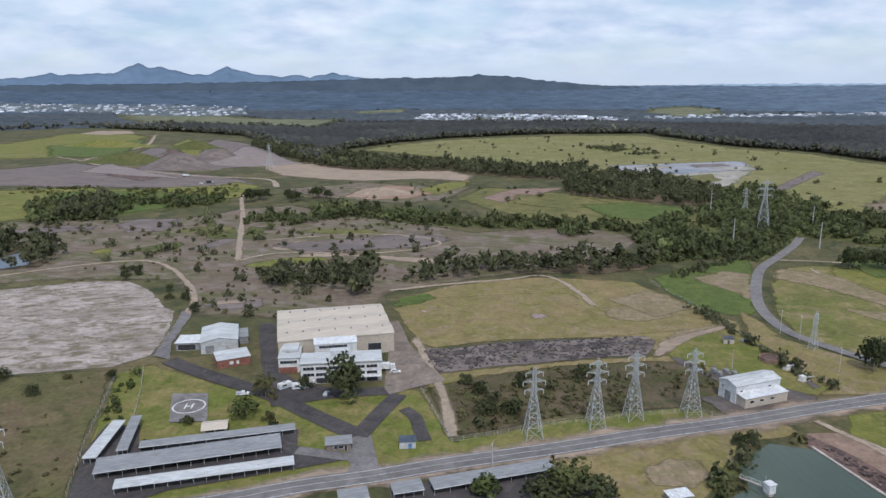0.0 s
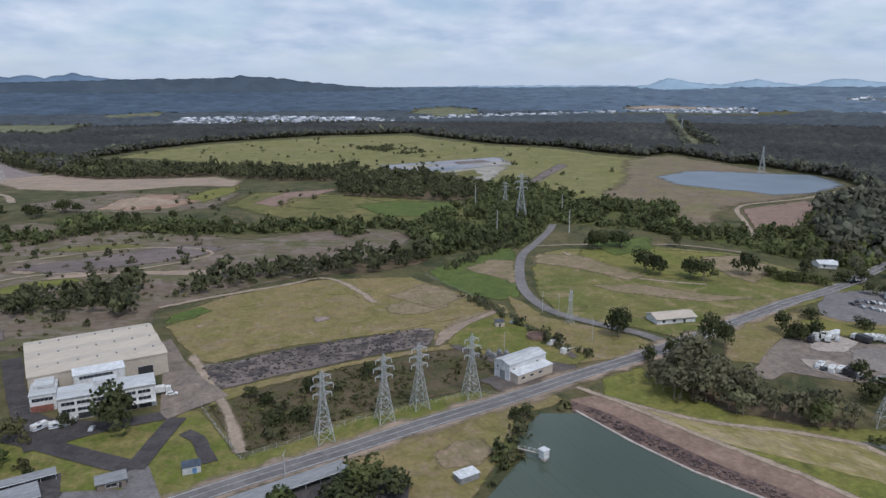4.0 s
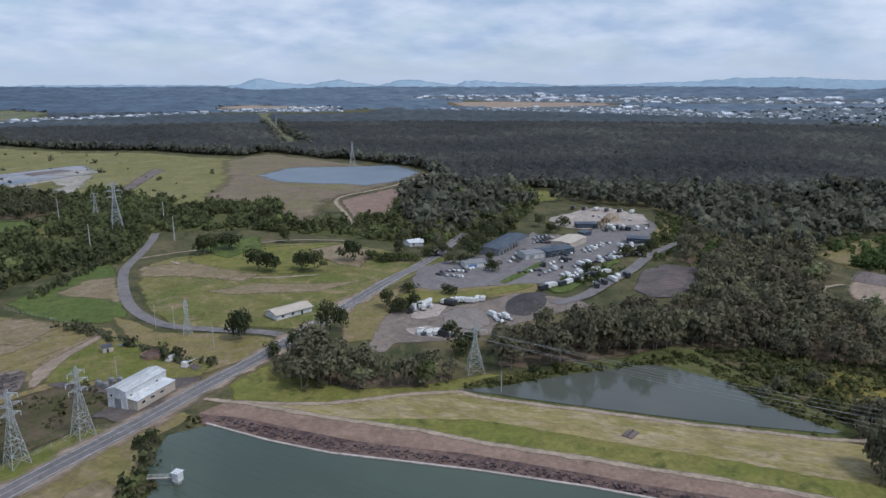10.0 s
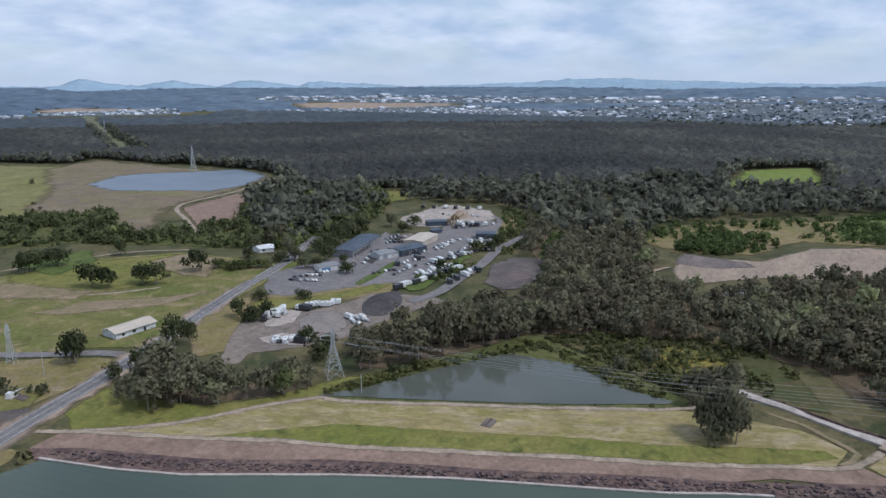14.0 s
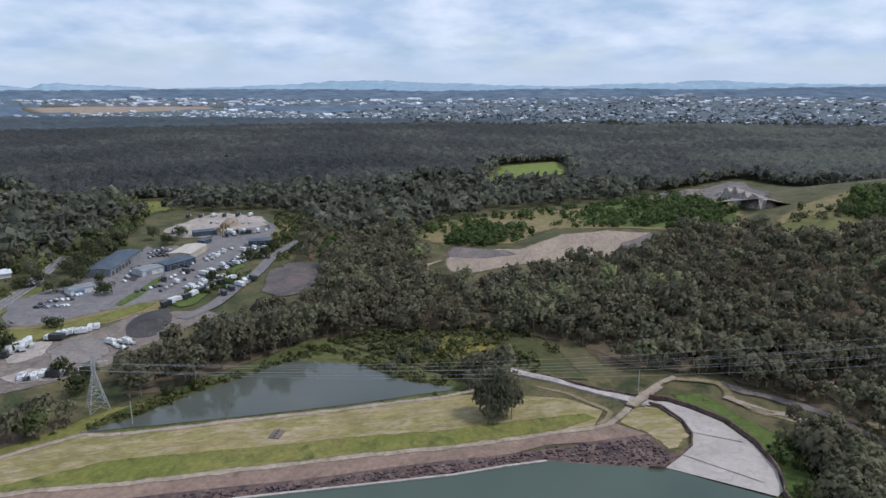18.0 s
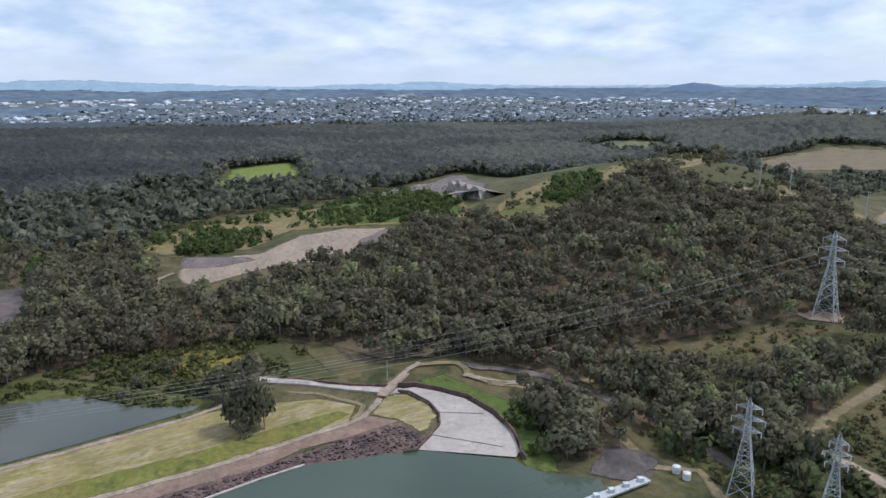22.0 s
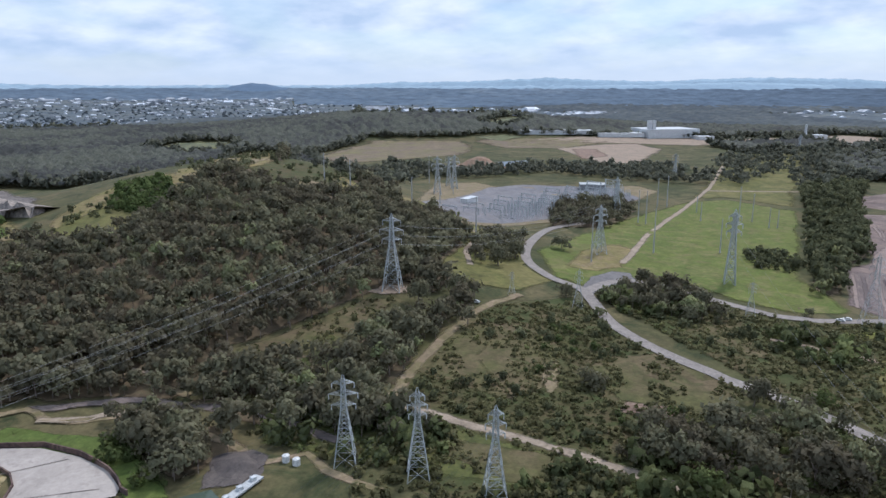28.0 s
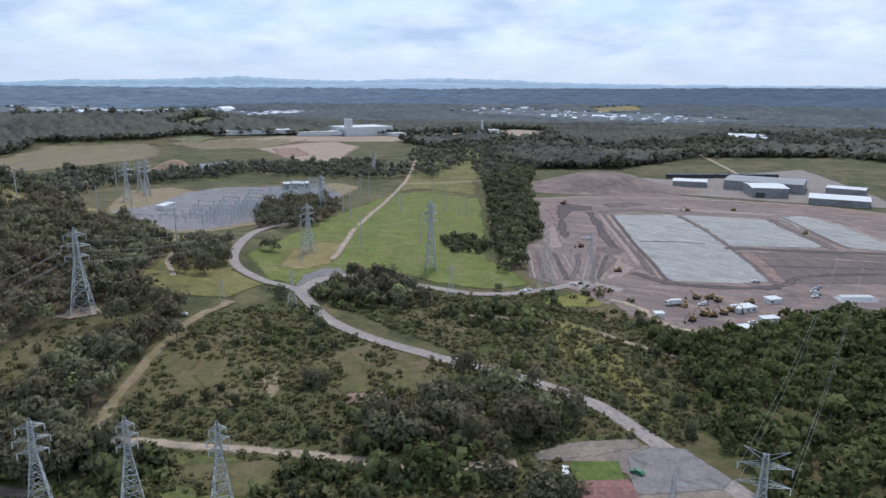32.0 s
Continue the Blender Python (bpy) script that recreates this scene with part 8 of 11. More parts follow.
building("grey_shed", "pale grey gabled shed in the yard", (406.9, 263.9), (423.1, 256.9), 12, 4.0, 1.0, "metal_pale", "metal_grey", "along", 0.4, fronts=((3, 0.1, 4, 3, "rolled"),))
building("blue_shed", "dark blue shed with a wide door", (421.8, 255.1), (445.9, 247.5), 14, 4.6, 0.8, "metal_blue", "metal_blue", "along", 0.4, fronts=((3, 0.1, 5, 3.4, "door"), (10, 0.1, 5, 3.4, "door")))
building("cream_shed", "cream roofed storage shed", (454.9, 255.9), (486.1, 259.4), 16, 4.8, 0.9, "metal_cream", "metal_cream", "along", 0.4)
building("dark_shed", "dark blue site shed beside gravel heaps", (529.5, 292.6), (542.4, 279.1), 8, 4.0, 0.5, "metal_blue", "metal_blue", "lean", 0.3)
building("blue_store", "blue storage shed at the end of the yard", (502.4, 233.5), (509.1, 218.6), 9, 4.2, 0.5, "metal_blue", "metal_blue", "lean", 0.3, fronts=((2, 0.1, 4, 3, "door"), (8, 0.1, 4, 3, "door")))
building("blue_store", "small blue shed in the yard", (502.7, 270.8), (513.5, 269.6), 6, 3.2, 0.5, "metal_blue", "metal_blue", "lean", 0.3)
church = building("white_hall", "low hall with a broad white roof in a paddock", (213.0, 291.5), (235.0, 289.6), 11, 3.2, 1.6, "metal_white", "metal_cream", "along", 0.8, fronts=((3, 1, 1.6, 1.4, "window"), (9, 1, 1.6, 1.4, "window"), (15, 0.1, 1.4, 2.2, "door")))
building("white_house", "white house with a pale roof among trees", (386.2, 355.6), (397.2, 352.4), 10, 3, 1.5, "paint_white", "metal_white", "along", 0.6, fronts=((2, 1, 1.5, 1.2, "window"),))
building("white_house", "white house with a pale roof among trees", (386.9, 356.3), (394.5, 349.4), 10, 3, 1.5, "paint_white", "metal_white", "along", 0.6, fronts=((2, 1, 1.5, 1.2, "window"),))
plant = thing("crushing_plant", "pale dusty crushing plant of hoppers and conveyors", "machine", 549.6, 276.0, None, 20)
for i, (x0, y0, s, h) in enumerate(((0, 0, 4, 9), (7, 3, 3, 6), (-9, 4, 3.4, 7), (14, -1, 3, 5))):
    hopper = part("hopper", boxed(x0 - s / 2, y0 - s / 2, h * 0.5, x0 + s / 2, y0 + s / 2, h, 0.2), "soil_sand", plant)
    for sx in (-1, 1):
        for sy in (-1, 1):
            part("leg", beam(bmesh.new(), (x0 + sx * s * 0.42, y0 + sy * s * 0.42, 0), (x0 + sx * s * 0.42, y0 + sy * s * 0.42, h * 0.5), 0.3), "paint_yellow", hopper)
for a, b in (((-16, 0, 0.6), (-1, 0, 8.4)), ((2, 1, 0.8), (7, 3, 6.4)), ((9, 3, 1.0), (22, -6, 6.0))):
    part("conveyor", beam(bmesh.new(), a, b, 1.1), "soil_sand", plant)


def heap(name, label, x, y, rx, ry, h, material, turn=0.0):
    """A slumped heap with an uneven skin."""
    t = thing(name, label, "heap", x, y, None, turn)
    n, k = 36, 9
    v, f = [(0, 0, h)], []
    for j in range(1, k + 1):
        q = j / k
        for i in range(n):
            a = 2 * math.pi * i / n
            w = 1 + 0.18 * noise.noise((math.cos(a) * 1.7 + x, math.sin(a) * 1.7, q * 1.5)) * q
            z = h * (math.cos(q * math.pi) + 1) / 2 * (1 + 0.14 * noise.noise((math.cos(a) * 3 * q, math.sin(a) * 3 * q, x)))
            v.append((rx * q * w * math.cos(a), ry * q * w * math.sin(a), z - 0.1 * (q > 0.99)))
    for i in range(n):
        f.append((0, 1 + i, 1 + (i + 1) % n))
        for j in range(k - 1):
            a, b = 1 + j * n + i, 1 + j * n + (i + 1) % n
            f.append((a, a + n, b + n, b))
    part("mound", mesh_of("mound", v, f, material, True), None, t)
    return t


heap("stockpile", "black crushed stone stockpile in the yard", 323, 206.9, 27, 14, 3.4, "asphalt_dark", 20)
heap("stockpile", "low grey gravel heap in the yard", 281.4, 218.4, 13, 9, 1.4, "gravel_grey", 25)
heap("stockpile", "brown mulch heap with dark flanks", 411.3, 162.2, 22, 14, 4.0, "earth_dark", 10)
heap("stockpile", "pale aggregate heap at the crushing plant", 584.1, 287.4, 14, 11, 7, "soil_pale")
heap("stockpile", "pale aggregate heap at the crushing plant", 565.0, 325.4, 22, 12, 3.5, "gravel_pale")
heap("spoil_heap", "broad grey-brown earth mound beside the works", 104.7, -860.7, 120, 60, 20, "earth_purple", 10)
heap("spoil_heap", "pinkish earth heap in the distance", 705.8, -822.7, 50, 30, 16, "soil_orange")
heap("spoil_heap", "grey coal stockpile by the water", 191.1, -102.9, 12, 9, 2.2, "gravel_dark")

heap("spoil_heap", "grey gullied spoil mound on the old tip", -396.2, 1064.3, 70, 45, 22, "spoil_grey", -10)
heap("spoil_heap", "grey gullied spoil mound on the old tip", -371.9, 1158.9, 60, 40, 20, "spoil_grey", -10)
heap("spoil_heap", "olive grassed spoil mound on the old tip", -510.9, 1148.8, 90, 45, 16, "grass_lush", -10)
heap("spoil_heap", "pale grey spoil mound on the old tip", -303.4, 1121.5, 80, 50, 14, "spoil_pale", -10)
heap("spoil_heap", "green grassed spoil mound on the old tip", -688.4, 1456, 110, 50, 14, "grass_green", -10)
heap("spoil_heap", "olive grassed spoil mound on the old tip", -487.8, 1392.1, 60, 40, 16, "grass_lush", -10)
heap("spoil_heap", "pale sandy spoil mound on the old tip", -68.9, 796, 40, 22, 7, "soil_pale", -10)

vr = random.Random(21)
LOTS = [  # parked rows: from, to, how many, turn, kinds
    ((271.2, 248.7), (285.7, 247.5), 5, 40, (WHITE_TRUCK, WHITE_TRUCK, DARK_TRUCK)),
    ((248.3, 224.9), (254.3, 205.6), 10, 20, (WHITE_CAR, CARAVAN, DARK_CAR, WHITE_UTE, DARK_TRUCK)),
    ((297.3, 239.9), (303.9, 236.4), 4, 100, (CARAVAN,)),
    ((290.8, 239.9), (293.5, 238.1), 2, 100, (DARK_TRUCK,)),
    ((291.2, 210.0), (293.0, 196.9), 5, 70, (WHITE_CAR, CARAVAN, WHITE_UTE)),
    ((347.5, 287.5), (354.1, 274.4), 5, 80, (WHITE_CAR, SILVER_CAR, DARK_CAR)),
    ((373.4, 234.6), (408.0, 233.3), 5, 40, (DARK_CAR, SILVER_CAR, CARAVAN)),
    ((384.5, 222.0), (418.2, 212.2), 12, 60, (WHITE_CAR, CARAVAN, SILVER_CAR, DARK_CAR, WHITE_UTE)),
    ((410.0, 227.7), (454.1, 216.4), 13, 60, (WHITE_CAR, WHITE_UTE, WHITE_TRUCK, DARK_CAR, SILVER_CAR)),
    ((438.7, 222.6), (478.3, 209.0), 10, 60, (CARAVAN, DARK_CAR, WHITE_CAR, SILVER_CAR)),
    ((450.7, 242.9), (494.4, 243.2), 7, 60, (CARAVAN, WHITE_CAR, WHITE_UTE)),
    ((454.3, 290.0), (478.9, 288.3), 7, 60, (DARK_CAR, SILVER_CAR, DARK_CAR)),
    ((467.0, 298.1), (487.5, 297.2), 6, 60, (DARK_CAR, SILVER_CAR)),
    ((488.3, 232.8), (498.4, 213.0), 6, 80, (SILVER_CAR, CARAVAN, WHITE_CAR)),
    ((613.2, 349.8), (631.6, 282.6), 6, 10, (WHITE_TRUCK, DARK_TRUCK)),
    ((532.4, 270.1), (566.4, 242.3), 6, 30, (WHITE_TRUCK, WHITE_CAR, DARK_TRUCK)),
    ((373.3, 247.6), (389.9, 240.4), 5, 50, (WHITE_CAR, DARK_CAR, SILVER_CAR)),
    ((448.9, 266.4), (468.0, 263.3), 4, 50, (DARK_CAR, WHITE_CAR, SILVER_CAR)),
    ((398.4, 245.6), (429.6, 239.9), 6, 50, (DARK_CAR, WHITE_CAR, DARK_TRUCK)),
    ((337.1, 285.9), (341.6, 269.3), 6, 80, (DARK_CAR, SILVER_CAR, WHITE_CAR)),
    ((588.9, 311.0), (593.0, 271.1), 7, 30, (DARK_TRUCK, WHITE_UTE, DARK_CAR)),
    ((389.9, 267.7), (429.4, 284.3), 4, 60, (WHITE_UTE, WHITE_CAR, DARK_CAR)),
    ((371.2, 192.3), (414.9, 189.3), 5, 45, (DARK_TRUCK, DARK_TRUCK, WHITE_TRUCK)),
    ((342.3, 287.7), (365.6, 276.8), 7, 60, (WHITE_CAR, DARK_CAR, SILVER_CAR)),
    ((348.4, 213.8), (409.2, 202.3), 9, -11, (DARK_TRUCK, DARK_TRUCK, WHITE_TRUCK)),
    ((301.5, 232.1), (310.8, 230.2), 4, 110, (CARAVAN,)),
    ((268.2, 247.2), (281.8, 243), 4, 30, (WHITE_TRUCK, WHITE_UTE, DARK_TRUCK)),
    ((243.2, 221.2), (256.5, 202.2), 9, 40, (CARAVAN, WHITE_UTE, DARK_CAR, WHITE_CAR)),
    ((291, 209.1), (284.9, 197.6), 3, 60, (WHITE_UTE, WHITE_CAR)),
    ((459.8, 290.5), (465.2, 273.9), 6, 70, (DARK_CAR, DARK_CAR, SILVER_CAR)),
    ((475.3, 298.6), (481, 285.3), 5, 70, (DARK_CAR, SILVER_CAR, WHITE_CAR)),
    ((376.5, 213.3), (417.7, 219.7), 9, 50, (WHITE_CAR, CARAVAN, WHITE_UTE)),
    ((438.5, 224.2), (498.2, 225.9), 10, 50, (CARAVAN, WHITE_CAR, SILVER_CAR, DARK_CAR)),
    ((456.8, 249.1), (495.1, 244.3), 6, 50, (WHITE_UTE, WHITE_CAR, SILVER_CAR)),
    ((432, 247.2), (454.8, 252.8), 3, 50, (WHITE_CAR, DARK_CAR)),
    ((549.5, 277), (553.9, 248.8), 6, 30, (WHITE_TRUCK, WHITE_UTE, DARK_TRUCK)),
    ((-33.9, -380.5), (-42.4, -386.7), 3, 20, (WHITE_CAR, WHITE_UTE)),
    ((-75.7, -472.0), (-71.8, -442.2), 5, 20, (WHITE_CAR, SILVER_CAR)),
    ((6.0, -401.0), (4.2, -402.0), 1, 20, (WHITE_TRUCK,)),
    ((-8.4, -406.9), (-11.4, -408.8), 2, 20, (WHITE_UTE, WHITE_CAR)),
    ((82.2, -564.0), (74.8, -560.0), 2, 30, (WHITE_TRUCK, WHITE_UTE)),
    ((93.0, -396.2), (87.1, -400.6), 2, 5, (WHITE_CAR,)),
    ((66.8, -420.7), (66.8, -422.8), 1, 5, (WHITE_CAR,)),
    ((-40.8, -469.2), (-41.2, -470.2), 1, 10, (WHITE_UTE,)),
    ((238.4, -273.8), (238.2, -273.9), 1, 10, (WHITE_CAR,)),
    ((10.6, -210.7), (10.6, -210.7), 1, -30, (GREEN_CAR,)),
]
for a, b, n, tn, kinds in LOTS:
    for i in range(n):
        q = (i + 0.5) / n
        park(vr.choice(kinds) if i or kinds[0] not in FRESH else kinds[0], a[0] + (b[0] - a[0]) * q + vr.uniform(-1.2, 1.2), a[1] + (b[1] - a[1]) * q + vr.uniform(-1.2, 1.2), tn + vr.uniform(-12, 12))
for px, py, tn, k in ((-4.8, -375.0, 60, DIGGER), (-10.5, -386.9, 40, DIGGER), (-15.3, -386.7, 20, DOZER), (-20.5, -392.5, 30, DIGGER), (-25.1, -400.2, 150, DIGGER), (-35.6, -419.5, 20, DOZER), (126.7, -735.2, 100, DIGGER), (-11.9, -391.8, 70, DOZER), (128.1, -726.8, 130, DIGGER), (4.3, -730.0, 20, DIGGER), (42.8, -465.0, 20, DOZER), (-0.6, -400.0, 80, DOZER), (-6.5, -417.9, 30, DIGGER), (-13.9, -420.8, 10, DOZER), (-18.1, -416.6, 40, DIGGER), (-39.0, -747.0, 10, DOZER), (77.8, -530.3, 60, DIGGER), (-91.2, -646.6, 60, DOZER)):
    park(k, px, py, tn)
building("site_hut", "white site office cabin on bare earth", (-29.8, -363.8), (-34.4, -367.4), 6, 2.8, 0.2, "paint_white", "metal_white", "lean", 0.2, fronts=((1, 1, 1.4, 1, "window"),))
building("site_hut", "white site office cabin on bare earth", (-40.0, -382.9), (-47.9, -388.0), 5, 2.8, 0.2, "paint_white", "metal_white", "lean", 0.2, fronts=((1, 1, 1.4, 1, "window"),))
building("site_hut", "white site office cabin on bare earth", (13.6, -372.8), (9.1, -374.9), 4, 2.8, 0.2, "paint_white", "metal_white", "lean", 0.2)
building("red_roof_house", "house with a dull red corrugated roof", (23.3, -186.5), (8.6, -192.8), 9, 2.8, 0.8, "timber", "metal_rust", "along", 0.6)
park(CARAVAN, 30.8, -200.6, 100)
tent = thing("covered_stockpile", "low stockpile under a pale sheet on bare earth", "stockpile", -93.7, -448.3, None, 20)
part("sheet", solid(bmesh.new(), [(-11, -5, 0), (11, -5, 0), (11, 5, 0), (-11, 5, 0)], [(-9, -2.5, 2.6), (9, -2.5, 2.6), (9, 2.5, 2.6), (-9, 2.5, 2.6)]), "metal_pale", tent)
building("site_hut", "long white site office with dark windows", (-28.1, -397.0), (-38.2, -405.2), 7, 2.8, 0.2, "paint_white", "metal_white", "lean", 0.2, fronts=((2, 1, 1.6, 1, "window"), (6, 1, 1.6, 1, "window"), (10, 1, 1.6, 1, "window")))
building("site_hut", "white site office cabin on bare earth", (-45.8, -421.5), (-52.6, -425.8), 6, 2.8, 0.2, "paint_white", "metal_white", "lean", 0.2, fronts=((1, 1, 1.4, 1, "window"),))
# pump yard
for px, py, tn, lab in ((149.3, 284.2, 25, "white pump skid with pipes on a dark yard"), (150.2, 272.3, 25, "white pump skid with pipes on a dark yard")):
    pump = thing("pump_skid", lab, "pump", px, py, 0.3, tn)
    part("base", boxed(-3, -1.5, 0, 3, 1.5, 0.3), "concrete", pump)
    part("cabinet", boxed(-2.6, -1.1, 0.3, -0.4, 1.1, 2.3, 0.05), "paint_white", pump)
    part("tank", beam(bmesh.new(), (-0.1, 0, 1.0), (2.6, 0, 1.0), 1.4, 1.4, 10), "paint_white", pump)
    part("pipe", beam(bmesh.new(), (2.6, 0, 0.9), (6.5, 0.6, 0.5), 0.4, 0.4, 8), "galvanised", pump)
    part("pipe", beam(bmesh.new(), (2.6, 0.6, 1.2), (5.5, 2.0, 0.5), 0.35, 0.35, 8), "galvanised", pump)
for px, py in ((115.1, 280.3), (116.1, 276.6), (120.0, 279.3), (122.5, 277.1)):
    sw = thing("transformer", "small grey transformer with insulators in the pump yard", "transformer", px, py, 0.3, 20, "pump yard transformers")
    part("tank", boxed(-1, -0.8, 0.2, 1, 0.8, 2.2, 0.06), "metal_grey", sw)
    for q in (-0.6, 0, 0.6):
        part("insulator", beam(bmesh.new(), (q, 0, 2.2), (q, 0, 3.5), 0.22, 0.16, 6), "metal_grey", sw)
    part("radiator", boxed(-0.8, -1.3, 0.3, 0.8, -0.82, 1.9), "metal_grey", sw)
building("valve_hut", "small cream hut with a dark flat roof on the grass", (133.2, 315.0), (137.7, 314.2), 4.5, 2.6, 0.2, "metal_cream", "paint_dark", "lean", 0.2, fronts=((1.5, 0.1, 1.0, 2.0, "door"),))
rack = thing("pipe_rack", "low blue-green pipe rack on the grass", "rack", 145.6, 318.3, None, 10)
for q in (-2.4, 0, 2.4):
    part("stand", boxed(q - 0.1, -1, 0, q + 0.1, 1, 0.7), "galvanised", rack)
for q in (-0.7, 0, 0.7):
    part("pipe", beam(bmesh.new(), (-3.4, q, 0.85), (3.4, q, 0.85), 0.35, 0.35, 8), "paint_blue" if q else "metal_pale", rack)
# depot in the distance
building("depot_shed", "long pale grey industrial shed", (-61.6, -848.8), (-99.5, -855.2), 45, 11, 1.5, "metal_grey", "metal_white", "along", 0.5, fronts=((4, 0.1, 10, 6, "door"),))
building("depot_shed", "broad grey roofed industrial hall", (-33.7, -909.4), (-118.1, -893.2), 60, 11, 2.0, "metal_grey", "metal_grey", "along", 0.5, fronts=((40, 0.1, 12, 7, "door"),))
building("depot_shed", "low pale roofed industrial shed", (-114.8, -820.0), (-170.6, -811.3), 40, 7, 1.5, "metal_grey", "metal_white", "along", 0.5)
building("depot_shed", "low pale roofed industrial shed", (-141.9, -897.9), (-179.5, -886.0), 25, 9, 1.5, "metal_grey", "metal_white", "along", 0.5)
building("depot_shed", "small white roofed industrial shed", (25.0, -912.7), (-14.5, -911.9), 30, 7, 1.0, "metal_grey", "metal_white", "along", 0.5)
for i in range(9):
    a = (35.2, -991.4)
    b = (-108.6, -1047.4)
    q0, q1 = (i + 0.05) / 9, (i + 0.9) / 9
    building("container_row", "row of dark stacked shipping containers", (a[0] + (b[0] - a[0]) * q0, a[1] + (b[1] - a[1]) * q0), (a[0] + (b[0] - a[0]) * q1, a[1] + (b[1] - a[1]) * q1), 8, 5, 0.0, "paint_dark", "metal_blue", "flat", 0.1, category="containers")
factory = building("factory", "distant white factory with a tower", (770.1, -1479.6), (698.5, -1583.8), 90, 20, 0.0, "metal_white", "metal_white", "flat", 0.5)
part("tower", boxed(4, 10, 20.3, 12, 18, 40), "metal_white", factory)
part("tower", boxed(15, 10, 20.3, 22, 18, 40), "metal_white", factory)
building("factory", "distant long white factory shed", (1004.0, -1301.8), (875.9, -1416.0), 50, 9, 0.0, "metal_white", "metal_white", "flat", 0.5)
building("factory", "distant long white factory shed", (858.5, -1412.6), (780.9, -1480.7), 40, 9, 0.0, "metal_white", "metal_white", "flat", 0.5)
building("factory", "distant white factory shed", (679.0, -1540.0), (656.0, -1566.2), 40, 8, 0.0, "metal_white", "metal_white", "flat", 0.5)
batch = building("batch_plant", "distant white concrete batching plant", (527.1, -1749.3), (485.3, -1786.3), 30, 10, 0.0, "metal_white", "metal_white", "flat", 0.5)
part("silo", beam(bmesh.new(), (8, 6, 10.3), (8, 6, 34), 6, 6, 10), "metal_white", batch)

# ---- substation ----
GANTRY = thing("gantry", "grey steel substation gantry on gravel", "gantry", 0, 0, 0.0, group="substation gantries")
for s in (-9, 9):
    for q in (-1.2, 1.2):
        part("post", beam(bmesh.new(), (s, q, 0), (s, q * 0.3, 15), 0.7, 0.5), "galvanised", GANTRY)
part("beam", beam(beam(bmesh.new(), (-9.5, 0.4, 15), (9.5, 0.4, 15), 0.6), (-9.5, -0.4, 14.2), (9.5, -0.4, 14.2), 0.3), "galvanised", GANTRY)
for s in (-5, 0, 5):
    part("insulator", beam(bmesh.new(), (s, 0, 14.2), (s, 0, 12.4), 0.3, 0.3, 6), "insulator", GANTRY)
SWITCH = thing("switchgear", "grey switchgear stand with pale insulators", "switchgear", 0, 0, 0.0, group="switchgear stands")
for s in (-2.5, 0, 2.5):
    post = part("post", beam(bmesh.new(), (s, 0, 0), (s, 0, 3.2), 0.55), "galvanised", SWITCH)
    part("insulator", beam(bmesh.new(), (s, 0, 3.2), (s, 0, 6.4), 0.75, 0.6, 6), "insulator", post)
part("busbar", beam(bmesh.new(), (-3.2, 0, 6.5), (3.2, 0, 6.5), 0.4), "galvanised", SWITCH)
sub = [(433.9, -440.1), (527.5, -695.6), (426, -738), (377.0, -696.5), (368.9, -530.3), (372.2, -462.9), (389.3, -431.3)]
first_g, first_s = True, True
o = Vector(sub[0])
e1, e2 = (Vector(sub[2]) - o), (Vector(sub[5]) - o)
ang = math.degrees(math.atan2(e1.y, e1.x))
for i in range(11):
    for j in range(9):
        q = o + e1 * (i + 0.7) / 11.5 + e2 * (j + 0.5) / 9.5
        if not inside(sub, np.array([q.x]), np.array([q.y]))[0]:
            continue
        if (i + 2 * j) % 3 == 0:
            m = pose(q.x, q.y, 0.1, 0, 0, ang + 90)
            if first_g:
                GANTRY.matrix_basis, first_g = m, False
            else:
                copy_thing(GANTRY, m)
        for k in (-1, 1):
            m = pose(q.x + k * 7 * math.cos(radians(ang)), q.y + k * 7 * math.sin(radians(ang)), 0.1, 0, 0, ang + 90)
            if first_s:
                SWITCH.matrix_basis, first_s = m, False
            else:
                copy_thing(SWITCH, m)
building("control_room", "white substation control building", (453.1, -509.7), (458.0, -530.7), 8, 5, 0.4, "paint_white", "metal_white", "lean", 0.2)
building("control_room", "white substation relay building", (384.5, -605.2), (392.0, -634.7), 10, 5, 0.4, "paint_white", "metal_white", "lean", 0.2)
building("control_room", "grey substation building with posts", (453.6, -710.6), (429.3, -729.0), 20, 7, 0.4, "metal_grey", "metal_pale", "flat", 0.2)

